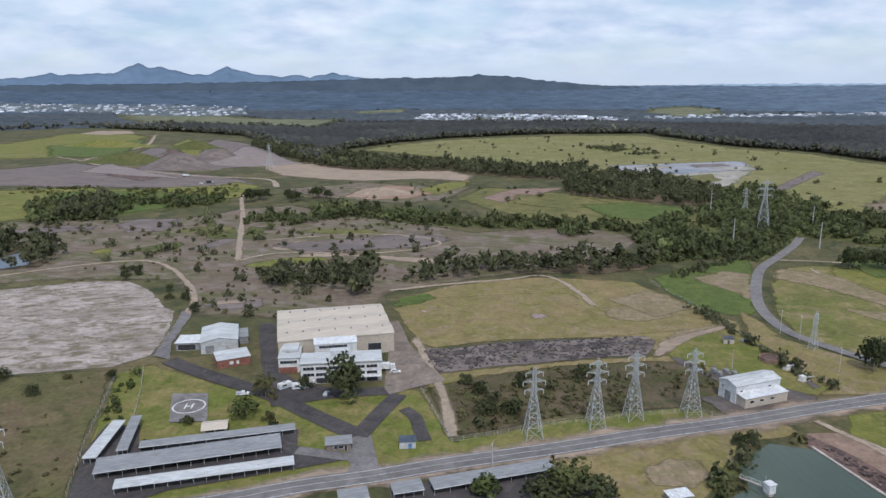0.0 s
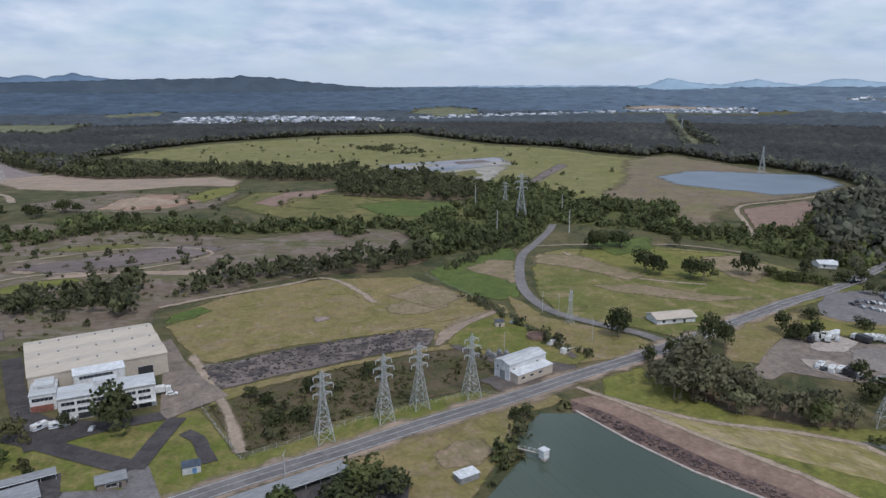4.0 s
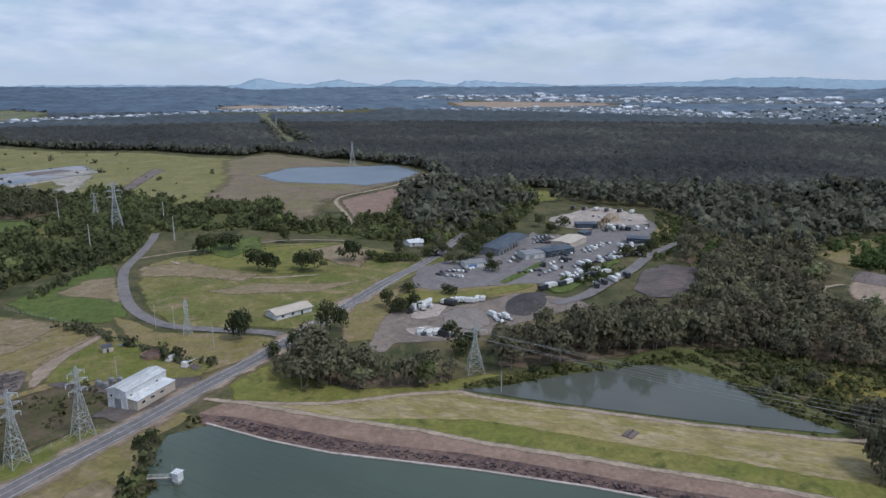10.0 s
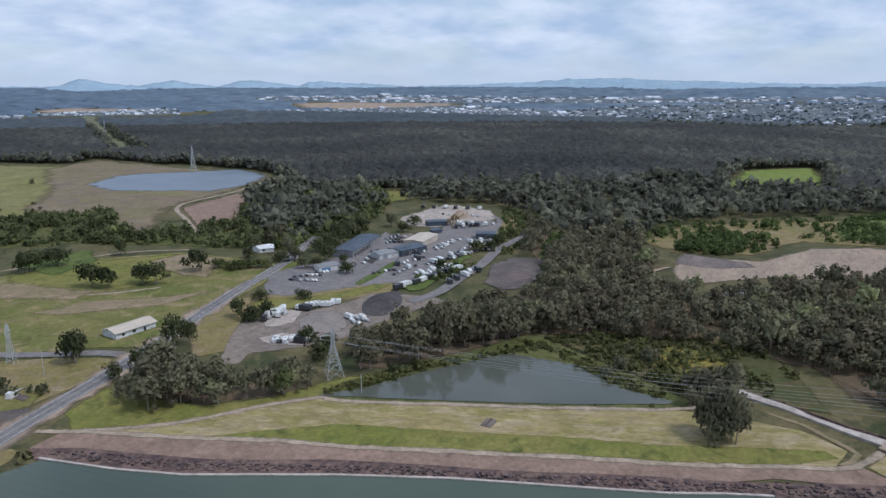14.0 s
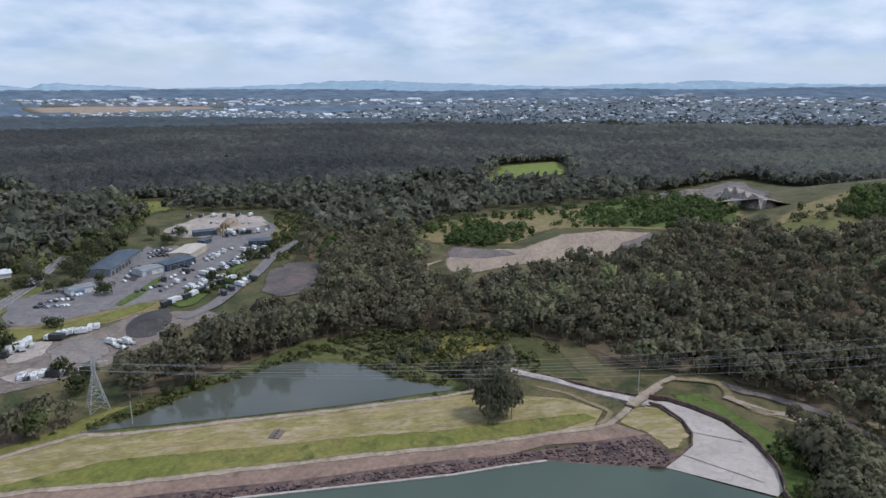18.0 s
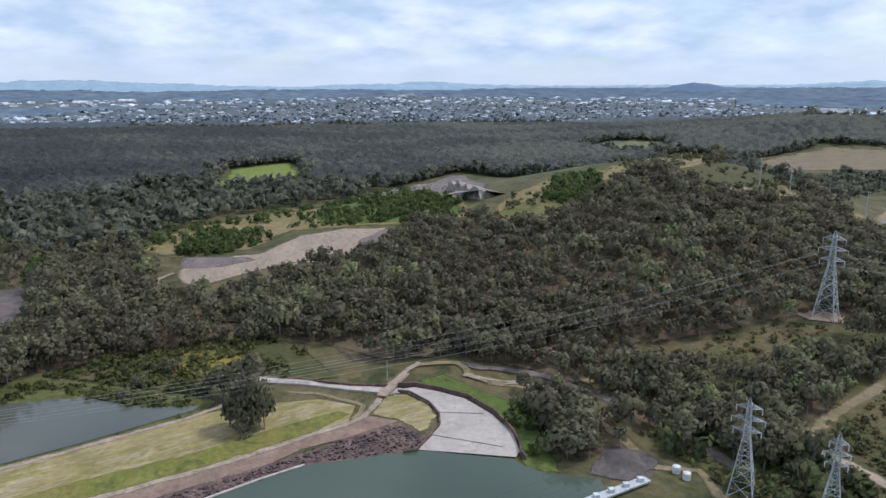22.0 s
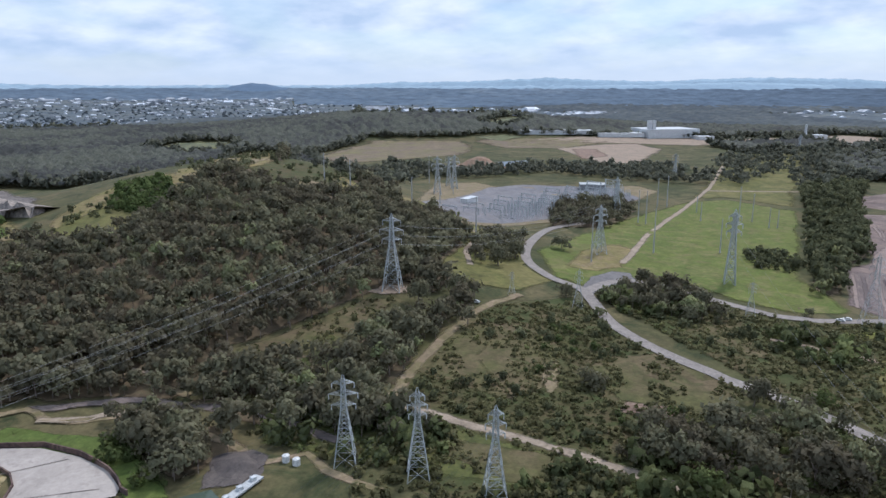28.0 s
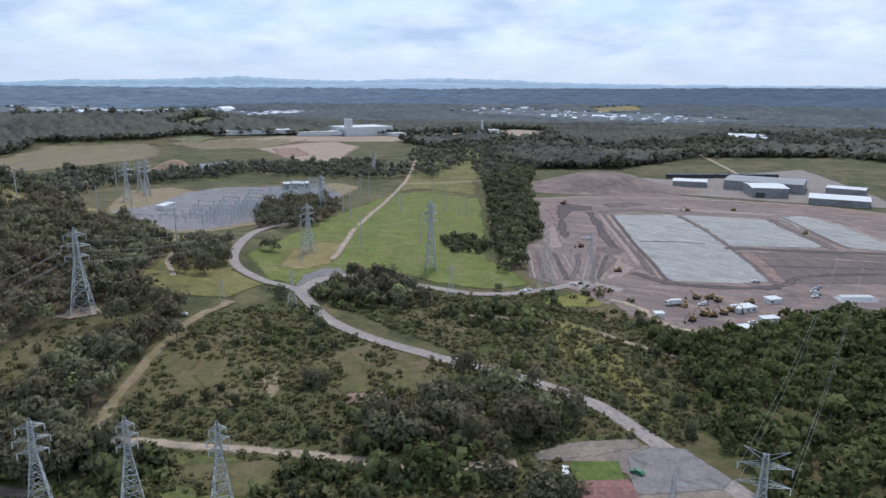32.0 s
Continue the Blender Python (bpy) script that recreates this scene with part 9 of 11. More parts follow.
# ---- hills on the skyline ----
def ridge(label, crest, far_, material, deep=320):
    """A range of hills: a crest of (bearing, height above eye level) pairs, with spurs and gullies down to the plain."""
    b = np.array([q[0] for q in crest])
    h = np.array([q[1] for q in crest])
    n = max(24, int((b[-1] - b[0]) * 7))
    bb = np.linspace(b[0], b[-1], n)
    hh = np.interp(bb, b, h)
    k = 8
    verts, faces = [], []
    for i, (be, z) in enumerate(zip(bb, hh)):
        z = z + 5 * noise.noise((be * 1.9, far_ * 0.01, 0.5)) + 2.5 * noise.noise((be * 6, far_ * 0.01, 2.5))
        for j in range(k):
            q = j / (k - 1)
            r = far_ - deep * q
            spur = noise.noise((be * 1.2, q * 2.2, far_)) * 0.14
            zz = 120 + z * (1 - q) ** 1.3 * (1 + spur) - 70 * q
            a = radians(be + 0.25 * noise.noise((be * 2, q * 3, 7.0)) * q)
            verts.append((r * math.sin(a), r * math.cos(a), zz))
        a = radians(be)
        verts.append(((far_ + 60) * math.sin(a), (far_ + 60) * math.cos(a), 20.0))
        if i:
            w = k + 1
            for j in range(k - 1):
                faces.append(((i - 1) * w + j, i * w + j, i * w + j + 1, (i - 1) * w + j + 1))
            faces.append(((i - 1) * w + k, i * w + k, i * w, (i - 1) * w))
    ob = new("backdrop", mesh_of("backdrop", verts, faces, material, True))
    return tagged(ob, label, "mountains", kind="structure")


ridge("mountain peaks on the skyline in painted blue haze", [(-39.3, 10), (-36.1, 34), (-31.5, 44), (-29.5, 51), (-28.4, 77), (-27.7, 64), (-26.3, 71), (-24.5, 75), (-23.5, 109), (-22.8, 139), (-22.2, 117), (-20.3, 97), (-19.1, 67), (-17.9, 67), (-17.1, 99), (-16.5, 120), (-15.8, 96), (-15.0, 78), (-12.5, 54), (-11.6, 72), (-10.4, 57), (-8.6, 79), (-6.4, 50), (-2.9, 35), (0.7, 5)], 4800, "hill_haze_blue")
ridge("dark forested range on the skyline", [(-39.3, -6), (-28.2, 9), (-20.7, 15), (-9.9, 31), (-6.4, 41), (-2.9, 48), (0.7, 51), (2.9, 64), (5.2, 57), (7.8, 32), (11.3, 3), (16.0, -14), (20.1, -24)], 4600, "hill_haze_dark")
ridge("ranges far beyond the plain paled by painted blue haze", [(13.3, -5), (24.8, 8), (33.3, 4), (39.5, 11), (41.9, 39), (44.9, 3), (47.1, 46), (51.1, 6), (51.9, 33), (56.7, 19), (59.5, -1), (65.4, 12), (67.0, 21), (69.7, 28), (72.8, 45), (76.4, 48), (83.0, 17), (91.5, 7), (93.0, 18), (98.7, 25), (100.0, 39), (102.6, 35), (105.6, 17), (114.5, 9), (119.0, 12), (128.5, 11), (128.7, 15), (133.5, 34), (134.2, 30), (139.5, 38), (143.5, 54), (145.3, 57), (147.7, 42), (152.9, 33), (157.4, 46), (160.1, 54), (163.2, 47), (165.4, 41), (167.6, 30), (169.8, 24), (178.3, 11), (180.7, 19), (182.2, 9), (191.8, 8), (201.4, 13)], 4800, "hill_haze_pale")
ridge("flat-topped hill on the skyline paled by painted haze", [(33.3, -7), (34.4, 11), (35.1, 32), (35.7, 47), (36.3, 43), (37.3, 25), (39.5, 7), (42.2, -7)], 4700, "hill_haze_pale")
ridge("wooded hill on the skyline in painted blue haze", [(119.2, -13), (120.3, 11), (121.2, 25), (122.1, 25), (123.0, 11), (124.3, -10)], 4650, "hill_haze_blue")
ridge("low ranges beyond the town paled by painted haze", [(76.4, 8), (78.6, 32), (83.0, 27), (86.9, 5), (95.4, -1), (99.2, 21), (102.7, 16), (105.0, 3), (109.1, -10)], 4700, "hill_haze_pale")
ridge("long range behind the valley paled by painted haze", [(123.4, -14), (127.7, -3), (128.7, -10), (135.8, 6), (139.5, 3), (143.1, 11), (147.7, 6), (159.2, 24), (163.6, 11), (168.1, -13), (174.2, -25), (180.3, -25), (184.2, -43)], 4700, "hill_haze_pale")


# ---- towns ----
# Roof colours shifted pale and bluish to carry the distance haze.
mat("town_roof", (0.47, 0.49, 0.53), (0.33, 0.35, 0.39), (0.62, 0.64, 0.67), 0.01, 0.05, rough=0.6, bump=0.0, island=0.45, spots=0.5)


def town(poly, count, size, label):
    """Far houses and sheds with gabled roofs, too many to count."""
    x, y = [], []
    p = np.asarray(poly)
    lo, hi = p.min(0), p.max(0)
    g = np.random.default_rng(int(abs(lo[0])))
    while len(x) < count:
        a, b = g.uniform(lo[0], hi[0], 4000), g.uniform(lo[1], hi[1], 4000)
        k = inside(poly, a, b)
        x += list(a[k])
        y += list(b[k])
    verts, faces = [], []
    for px, py in zip(x[:count], y[:count]):
        s = size * g.uniform(0.6, 1.3) * (2.4 if g.random() > 0.95 else 1)
        d, hgt = s * g.uniform(0.5, 0.8), 2.4 + 0.07 * s
        c, n_ = math.cos(g.uniform(0, 3.1)), 0
        sn = math.sqrt(1 - c * c)
        z = float(terrain(px, py))
        k = len(verts)
        for u, v, w in ((-s / 2, -d / 2, 0), (s / 2, -d / 2, 0), (s / 2, d / 2, 0), (-s / 2, d / 2, 0), (-s / 2, -d / 2, hgt), (s / 2, -d / 2, hgt), (s / 2, d / 2, hgt), (-s / 2, d / 2, hgt), (-s / 2, 0, hgt + d * 0.2), (s / 2, 0, hgt + d * 0.2)):
            verts.append((px + u * c - v * sn, py + u * sn + v * c, z + w))
        faces += [(k, k + 1, k + 5, k + 4), (k + 1, k + 2, k + 6, k + 9, k + 5), (k + 2, k + 3, k + 7, k + 6), (k + 3, k, k + 4, k + 8, k + 7), (k + 4, k + 5, k + 9, k + 8), (k + 6, k + 7, k + 8, k + 9)]
    ob = new("town", mesh_of("town", verts, faces, "town_roof"))
    OPEN.append(poly)
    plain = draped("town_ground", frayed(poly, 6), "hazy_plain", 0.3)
    tagged(plain, "streets and gardens of a town under painted blue haze", "ground", kind="structure")
    return tagged(ob, label, "houses", kind="stuff")


town([(-2276, 3093), (-2050, 3321), (-1591, 3343), (-1302, 3414), (-907, 3344), (-769, 2828), (-1059, 2768), (-1559, 2885), (-1963, 2660)], 260, 14, "pale roofs of a distant suburb")
town([(-137, 2498), (-55, 2912), (265, 2898), (691, 2681), (675, 2465), (386, 2256), (30, 2412)], 330, 13, "pale roofs of a distant suburb")
town([(732, 2677), (1085, 2768), (1705, 2755), (1607, 2593), (1049, 2569), (694, 2463)], 160, 13, "pale roofs of a distant suburb")
town([(1799, 2835), (2321, 2569), (2099, 2324), (1718, 2622)], 120, 14, "pale roofs of a new estate")
town([(2331, 2289), (3255, 1525), (3052, 1148), (3012, 730), (2662, 644), (2641, 1088), (2573, 1743)], 260, 14, "pale roofs of a new estate")
town([(2898, 1038), (3428, 832), (3685, 356), (3818, -271), (3857, -440), (3244, -2104), (3048, -2107), (2514, -2560), (2324, -1608), (2472, -1186), (2216, -857), (2377, -352), (2697, -46), (2176, -249), (2742, 337), (2374, 224), (2628, 534)], 640, 14, "pale roofs of a wide town")
town([(3085, 2810), (3582, 2187), (3898, 1266), (4130, -290), (4233, -641), (3349, -2314), (3048, -2107), (3887, -322), (3787, 116), (3484, 1130), (2927, 2667)], 500, 26, "pale roofs of far suburbs")
town([(1552, -1277), (2521, -2275), (2128, -2628), (1669, -2601), (1520, -2213), (1278, -1433)], 70, 26, "pale roofs of far factories")
town([(1359, -1581), (1763, -2689), (1520, -2656), (1627, -2255)], 40, 28, "pale roofs of far factories")
town([(1071, -2953), (849, -3276), (84, -3065), (-212, -2773), (66, -2492), (719, -2776)], 70, 22, "pale roofs of far factories")
town([(-88, -1960), (-231, -1855), (-268, -1634), (-169, -1593), (-79, -1753)], 12, 24, "pale roofs of far farms")


# ---- dam, spillway, bridge, rocks ----
def wall_along(name, label, line, high, thick, material, z0=0.0, category="wall"):
    t = thing(name, label, category, line[0][0], line[0][1], z0)
    p = [Vector((x - line[0][0], y - line[0][1])) for x, y in line]
    for a, b in zip(p, p[1:]):
        d = (b - a).normalized()
        s = Vector((-d.y, d.x)) * thick / 2
        q = [a - s, b - s + d * 0.05, b + s + d * 0.05, a + s]
        part("panel", solid(bmesh.new(), [(v.x, v.y, 0) for v in q], [(v.x, v.y, high) for v in q]), material, t)
    return t


wall_along("spillway_wall", "dark stained concrete wall round the spillway", [(266.1, -39.2), (265.0, -46.0), (259.4, -54.1), (254.1, -59.8), (249.8, -64.4), (241.7, -67.8), (234.6, -70.7), (224.6, -72.4), (217.0, -73.1), (208.8, -72.5), (202.9, -71.0), (199.6, -71.4)], 2.2, 0.5, "rock_dark")
wall_along("spillway_wall", "dark concrete training wall beside the spillway", [(212.5, -32.8), (212.8, -37.2), (221.7, -43.9), (229.8, -49.1), (237.7, -50.6), (248.3, -48.7), (259.5, -42.8), (261.2, -38.6)], 1.4, 0.5, "rock_dark")
wall_along("channel_wall", "pale concrete wall of the outlet channel", [(287.5, 17.1), (281.0, -0.1), (271.2, -21.1), (266.1, -39.2)], 1.4, 0.4, "rock_dark")
wall_along("channel_wall", "pale concrete wall of the outlet channel", [(282.5, 16.9), (277.0, -0.1), (266.2, -20.8), (258.4, -37.0)], 1.0, 0.4, "concrete")
wall_along("dam_kerb", "white concrete kerb at the waterline of the dam", [(124.8, 216.6), (131.7, 188.5), (139.4, 166.3), (152.0, 141.9), (162.0, 122.3), (176.6, 89.6), (188.6, 56.8), (199.0, 28.5), (206.6, 13.0), (212.0, -0.2)], 0.75, 1.0, "concrete")
bridge = thing("bridge", "narrow concrete bridge over the spillway channel", "bridge", 261.9, -33.0, 0.6)
v0, v1 = Vector((257.1, -31.3)), Vector((277.5, -44.4))
o = Vector((261.9, -33.0))
d = (v1 - v0).normalized()
s = Vector((-d.y, d.x)) * 2.0
part("deck", solid(bmesh.new(), [(*(v0 - s - o), 0.3), (*(v1 - s - o), 0.3), (*(v1 + s - o), 0.3), (*(v0 + s - o), 0.3)], [(*(v0 - s - o), 0.8), (*(v1 - s - o), 0.8), (*(v1 + s - o), 0.8), (*(v0 + s - o), 0.8)]), "track_pale", bridge)
for k in (-1, 1):
    part("rail", beam(bmesh.new(), (*(v0 + s * k - o), 1.7), (*(v1 + s * k - o), 1.7), 0.12), "timber", bridge)
    for i in range(8):
        q = v0.lerp(v1, i / 7) + s * k - o
        part("post", beam(bmesh.new(), (*q, 0.8), (*q, 1.7), 0.12), "timber", bridge)

pier = thing("intake_platform", "pale concrete intake platform at the shore", "platform", 174.0, -90.2, 0.4, 0)
v0, v1 = Vector((171.7, -81.3)), Vector((178.9, -104.1))
o = Vector((174.0, -90.2))
d = (v1 - v0).normalized()
s = Vector((-d.y, d.x)) * 1.6
part("deck", solid(bmesh.new(), [(*(v0 - s - o), 0.4), (*(v1 - s - o), 0.4), (*(v1 + s - o), 0.4), (*(v0 + s - o), 0.4)], [(*(v0 - s - o), 1.0), (*(v1 - s - o), 1.0), (*(v1 + s - o), 1.0), (*(v0 + s - o), 1.0)]), "metal_pale", pier)
for i in range(4):
    q = v0.lerp(v1, (i + 0.5) / 4) - o
    part("cabinet", boxed(q.x - 0.8, q.y - 0.8, 1.0, q.x + 0.8, q.y + 0.8, 2.2), "metal_white", pier)
for px, py in ((182.2, -116.0), (177.9, -117.1)):
    wt = thing("water_tank", "small white plastic tank beside the track", "tank", px, py)
    part("shell", beam(bmesh.new(), (0, 0, 0), (0, 0, 2.2), 2.6, 2.5, 14), "paint_white", wt)
    part("lid", beam(bmesh.new(), (0, 0, 2.2), (0, 0, 2.5), 2.5, 0.8, 14), "paint_white", wt)
pad = thing("valve_pad", "small weathered concrete pad with pipe stubs", "pad", 216.2, 94.7, 0.2, 0)
part("slab", boxed(-3, -2, 0, 3, 2, 0.35), "spoil_grey", pad)
for i in range(3):
    part("stub", beam(bmesh.new(), (-2 + i * 2, 0, 0.35), (-2 + i * 2, 0, 1.1), 0.5, 0.5, 8), "timber", pad)


def rocks(label, poly, spacing, size, material):
    """Loose dumped rocks, each an uneven block."""
    x, y = sites(poly, spacing, False)
    g = np.random.default_rng(5)
    cube = np.array([(-1, -1, -1), (1, -1, -1), (1, 1, -1), (-1, 1, -1), (-1, -1, 1), (1, -1, 1), (1, 1, 1), (-1, 1, 1)], float) * 0.5
    quad = np.array([(0, 3, 2, 1), (4, 5, 6, 7), (0, 1, 5, 4), (1, 2, 6, 5), (2, 3, 7, 6), (3, 0, 4, 7)])
    out = []
    for a, b in zip(x, y):
        c = cube * size * g.uniform(0.5, 1.5) * g.uniform(0.7, 1.2, 3) + g.normal(0, size * 0.12, (8, 3))
        an = g.uniform(0, 6.28)
        rot = np.array([[math.cos(an), -math.sin(an), 0], [math.sin(an), math.cos(an), 0], [0, 0, 1]])
        c = c @ rot.T + (a, b, float(terrain(a, b)) + size * 0.25)
        out.append(c[quad])
    ob = new("rock_armour", joined_quads("rock_armour", out, None, material))
    return tagged(ob, label, "rocks", kind="stuff")


def cliff(label, line, high, material):
    """A broken rock face: stepped columns of uneven depth and height under a ragged rim."""
    t = thing("rock_face", label, "cliff", line[0][0], line[0][1], 0.0)
    p = [Vector((x - line[0][0], y - line[0][1])) for x, y in line]
    for k, (a, b) in enumerate(zip(p, p[1:])):
        n, m = max(3, int((b - a).length / 2.2)), 9
        d = (b - a).normalized()
        back = Vector((-d.y, d.x)) * (1 if (Vector((-d.y, d.x)).dot(Vector(line[0]) + a)) > 0 else -1)
        verts, faces = [], []
        for i in range(n + 1):
            q = a.lerp(b, i / n)
            at = q + Vector(line[0])
            tall = high * (0.75 + 0.5 * noise.noise((at.x / 17, at.y / 17, 1.0))) * math.sin(math.pi * min(0.5, 0.06 + 1.6 * min(k + i / n, len(p) - 1 - k - i / n) / (len(p) - 1)))
            z0 = float(terrain(at.x, at.y)) - 0.5
            for j in range(m + 1):
                u = j / m
                w = noise.noise_vector((at.x / 5, at.y / 5, u * 2.2))
                rib = noise.noise((at.x / 2.6, at.y / 2.6, 0.5))
                o = q + back * (high * 0.32 * u + 0.8 * w.x + 1.3 * rib) + d * 1.2 * w.y * (0 < i < n)
                verts.append((o.x, o.y, z0 + tall * u + 1.2 * w.z * (0 < j)))
            o = q + back * high * 3.5
            verts.append((o.x, o.y, z0 - 0.5))
            if i:
                c = m + 2
                faces += [((i - 1) * c + j, i * c + j, i * c + j + 1, (i - 1) * c + j + 1) for j in range(m + 1)]
        part("rock_wall", mesh_of("rock_wall", verts, faces, material), None, t)
    return t


mat("rock_loose", (0.095, 0.070, 0.068), (0.150, 0.112, 0.100), (0.050, 0.040, 0.043), 0.10, 0.8, spots=0.5, island=0.35)
mat("rock_light", (0.34, 0.29, 0.25), (0.25, 0.215, 0.19), (0.14, 0.125, 0.115), 0.06, 0.5, spots=0.5, island=0.35)
mat("coal_loose", (0.075, 0.068, 0.070), (0.14, 0.125, 0.115), (0.045, 0.042, 0.045), 0.06, 0.6, island=0.4)
CLEAR_ALL, CLEAR = CLEAR, []
rocks("dark dumped rock armour along the dam face", [(127.4, 220.9), (134.9, 208.1), (141.7, 185.0), (149.9, 163.8), (158.8, 143.5), (166.9, 125.8), (178.5, 100.8), (187.5, 75.1), (201.5, 42.7), (213.7, 10.9), (226.4, -16.8), (221.0, 0.2), (226.3, -17.8), (233.6, -33.7), (224.6, -39.5), (220.9, -42.8), (213.9, -36.8), (213.2, -18.7), (214.0, -0.8), (208.7, 11.3), (200.0, 28.6), (190.5, 57.5), (178.3, 90.5), (163.7, 123.5), (154.2, 144.0), (141.3, 168.6), (134.0, 191.8), (128.6, 214.4)], 1.5, 0.8, "rock_loose")
cliff("broken pale and grey rock face of an old quarry", [(739.1, -156.2), (667, -153.7), (603.4, -153.2), (572.9, -159.4), (581.6, -174.2)], 14, "rock_light")
cliff("low pale broken rock rim above the quarry", [(722, -77.5), (756.3, -105.9), (771.1, -136.6), (799.7, -169.3)], 6, "rock_light")
rocks("dark lumps of coal waste on the cleared strip", [(-11.7, 305.8), (31.1, 317.5), (98.5, 326.5), (94.7, 303.6), (54.7, 297.0), (18.5, 287.4), (-3.6, 282.0)], 2.5, 0.95, "coal_loose")
CLEAR = CLEAR_ALL

# ---- fences ----
FENCE_POST = beam(bmesh.new(), (0, 0, -0.2), (0, 0, 1.9), 0.12)
fp = bpy.data.meshes.new("post")
FENCE_POST.to_mesh(fp)
FENCE_POST.free()
fp.materials.append(MATS["pole_grey"])


def fence(label, line, gap=4.0):
    t = thing("fence", label, "fence", line[0][0], line[0][1], 0.1)
    p = [Vector((x - line[0][0], y - line[0][1])) for x, y in line]
    for a, b in zip(p, p[1:]):
        n = max(1, int((b - a).length / gap))
        for i in range(n):
            q = a.lerp(b, i / n)
            ob = part("post", fp, None, t)
            ob.location = (q.x, q.y, 0)
        for z in (0.3, 1.0, 1.8):
            part("wire", beam(bmesh.new(), (a.x, a.y, z), (b.x, b.y, z), 0.05, sides=3), "pole_grey", t)
    return t


fence("wire fence on steel posts round the scrub yard", [(-9.2, 264.8), (-2.1, 238.0), (2.9, 221.0), (23.0, 227.8), (44.2, 234.9), (76.9, 241.0), (96.1, 244.8), (103.4, 236.4)])
fence("wire fence on steel posts beside the car park", [(-113.2, 188.6), (-123.3, 219.8), (-139.1, 278.2)])
fence("wire fence on steel posts beside the lawn", [(-113.7, 236.0), (-122.7, 265.0), (-131.3, 288.5)])
fence("wire fence on steel posts beside the pump yard", [(128.9, 422.8), (140.7, 366.9), (147.2, 310.9), (150.5, 284.7), (162.9, 259.1)])
fence("wire fence along the paddock by the road", [(210.2, 266.0), (251.4, 278.2), (354.0, 309.1)])

wood("far", [(-1361, 1833), (-1068, 2123), (-742, 1929), (-492, 1747), (-341, 1405), (-200, 1113), (-179, 1377), (-101, 1512), (-5, 1638), (250, 1786), (509, 1798), (580, 1409), (674, 1286), (699, 1112), (801, 884), (786, 707), (696.8, 571.2), (586.0, 563.6), (457.8, 428.4), (416.5, 348.4), (471.2, 360.0), (633.7, 393.6), (627.2, 385.2), (668.3, 286.2), (592.1, 209.2), (541.4, 171.7), (538.7, 125.1), (531.5, 89.6), (628.9, 101.0), (699.0, 38.1), (747, -69), (865, -157), (983, -241), (856, -278), (815, -380), (806, -503), (689.0, -578.0), (941, -689), (1221, -1032), (1068, -1198), (939, -1368), (632, -1449), (222, -1031), (104, -1078), (2, -1302), (-250, -1403), (-450, -1097), (-2058, -3274), (-1431, -3618), (-797, -3772), (637, -3574), (1953, -3081), (2880, -1382), (2585, -779), (2506, -201), (2195, 60), (2303, 380), (2674, 1102), (2528, 1829), (2382, 2340), (2044, 2126), (1141, 2891), (607, 2427), (-182, 2730), (-907, 2991), (-1675, 2703), (-1893, 2563)])
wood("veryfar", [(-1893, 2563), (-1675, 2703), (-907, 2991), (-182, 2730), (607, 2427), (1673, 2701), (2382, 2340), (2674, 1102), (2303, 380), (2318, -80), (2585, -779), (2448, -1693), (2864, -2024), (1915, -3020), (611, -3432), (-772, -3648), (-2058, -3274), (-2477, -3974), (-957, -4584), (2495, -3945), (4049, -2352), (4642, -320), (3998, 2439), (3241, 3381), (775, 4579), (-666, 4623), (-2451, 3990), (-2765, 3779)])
wood("mid", [(-116.9, 425.2), (-119.6, 442.7), (-103.8, 453), (-78.8, 458), (-48.9, 459.1), (-41.6, 428.5), (-42, 388.7), (-55.5, 393.3), (-70.9, 408.8), (-88.5, 412.9), (-104, 407)])
wood("mid", [(-31.5, 425.2), (-14.6, 452.1), (12, 465.6), (27.4, 464.9), (59.3, 471.3), (84.1, 478), (107.3, 473.4), (134, 483.6), (155.5, 500.8), (152.6, 474.8), (132.9, 450.7), (100, 440.1), (63.4, 443.7), (25.7, 436), (-3.3, 430.5), (-23.9, 414.3)])
wood("belt", [(-371.3, 615.8), (-331, 621.2), (-306.3, 641.5), (-287.4, 669), (-262.1, 701.1), (-223.6, 730.1), (-231.4, 771.1), (-272, 762.1), (-314.3, 734.6), (-359.6, 758.5), (-394.2, 745.7), (-431.3, 720.2)])
wood("mid", [(-359.8, 638.9), (-333.9, 636.8), (-313.9, 658.2), (-343.4, 729.3), (-376.4, 744.7), (-387.8, 711.3)])
wood("belt", [(-172.9, 584.2), (-178.8, 637.6), (-155.7, 647.8), (-132.2, 655.1), (-124.8, 616.1), (-143.7, 595.2), (-156.2, 569.9)])
wood("belt", [(-120.7, 626.3), (-127.5, 694.3), (-94.8, 699.5), (-71.6, 692), (-37, 671.3), (1.1, 648), (32.3, 638), (68.3, 631), (108.7, 623.3), (137.6, 613.4), (164.6, 599.3), (180.8, 586.1), (172.5, 542.7), (149.8, 580.1), (107.8, 589.3), (59.3, 592), (15.7, 601.9), (-23.9, 608.8), (-66.2, 637.4), (-97.3, 638.6)])
wood("belt", [(93.5, 576.2), (105.5, 604.2), (126.8, 598), (122.9, 567.5), (102.1, 557.1)])
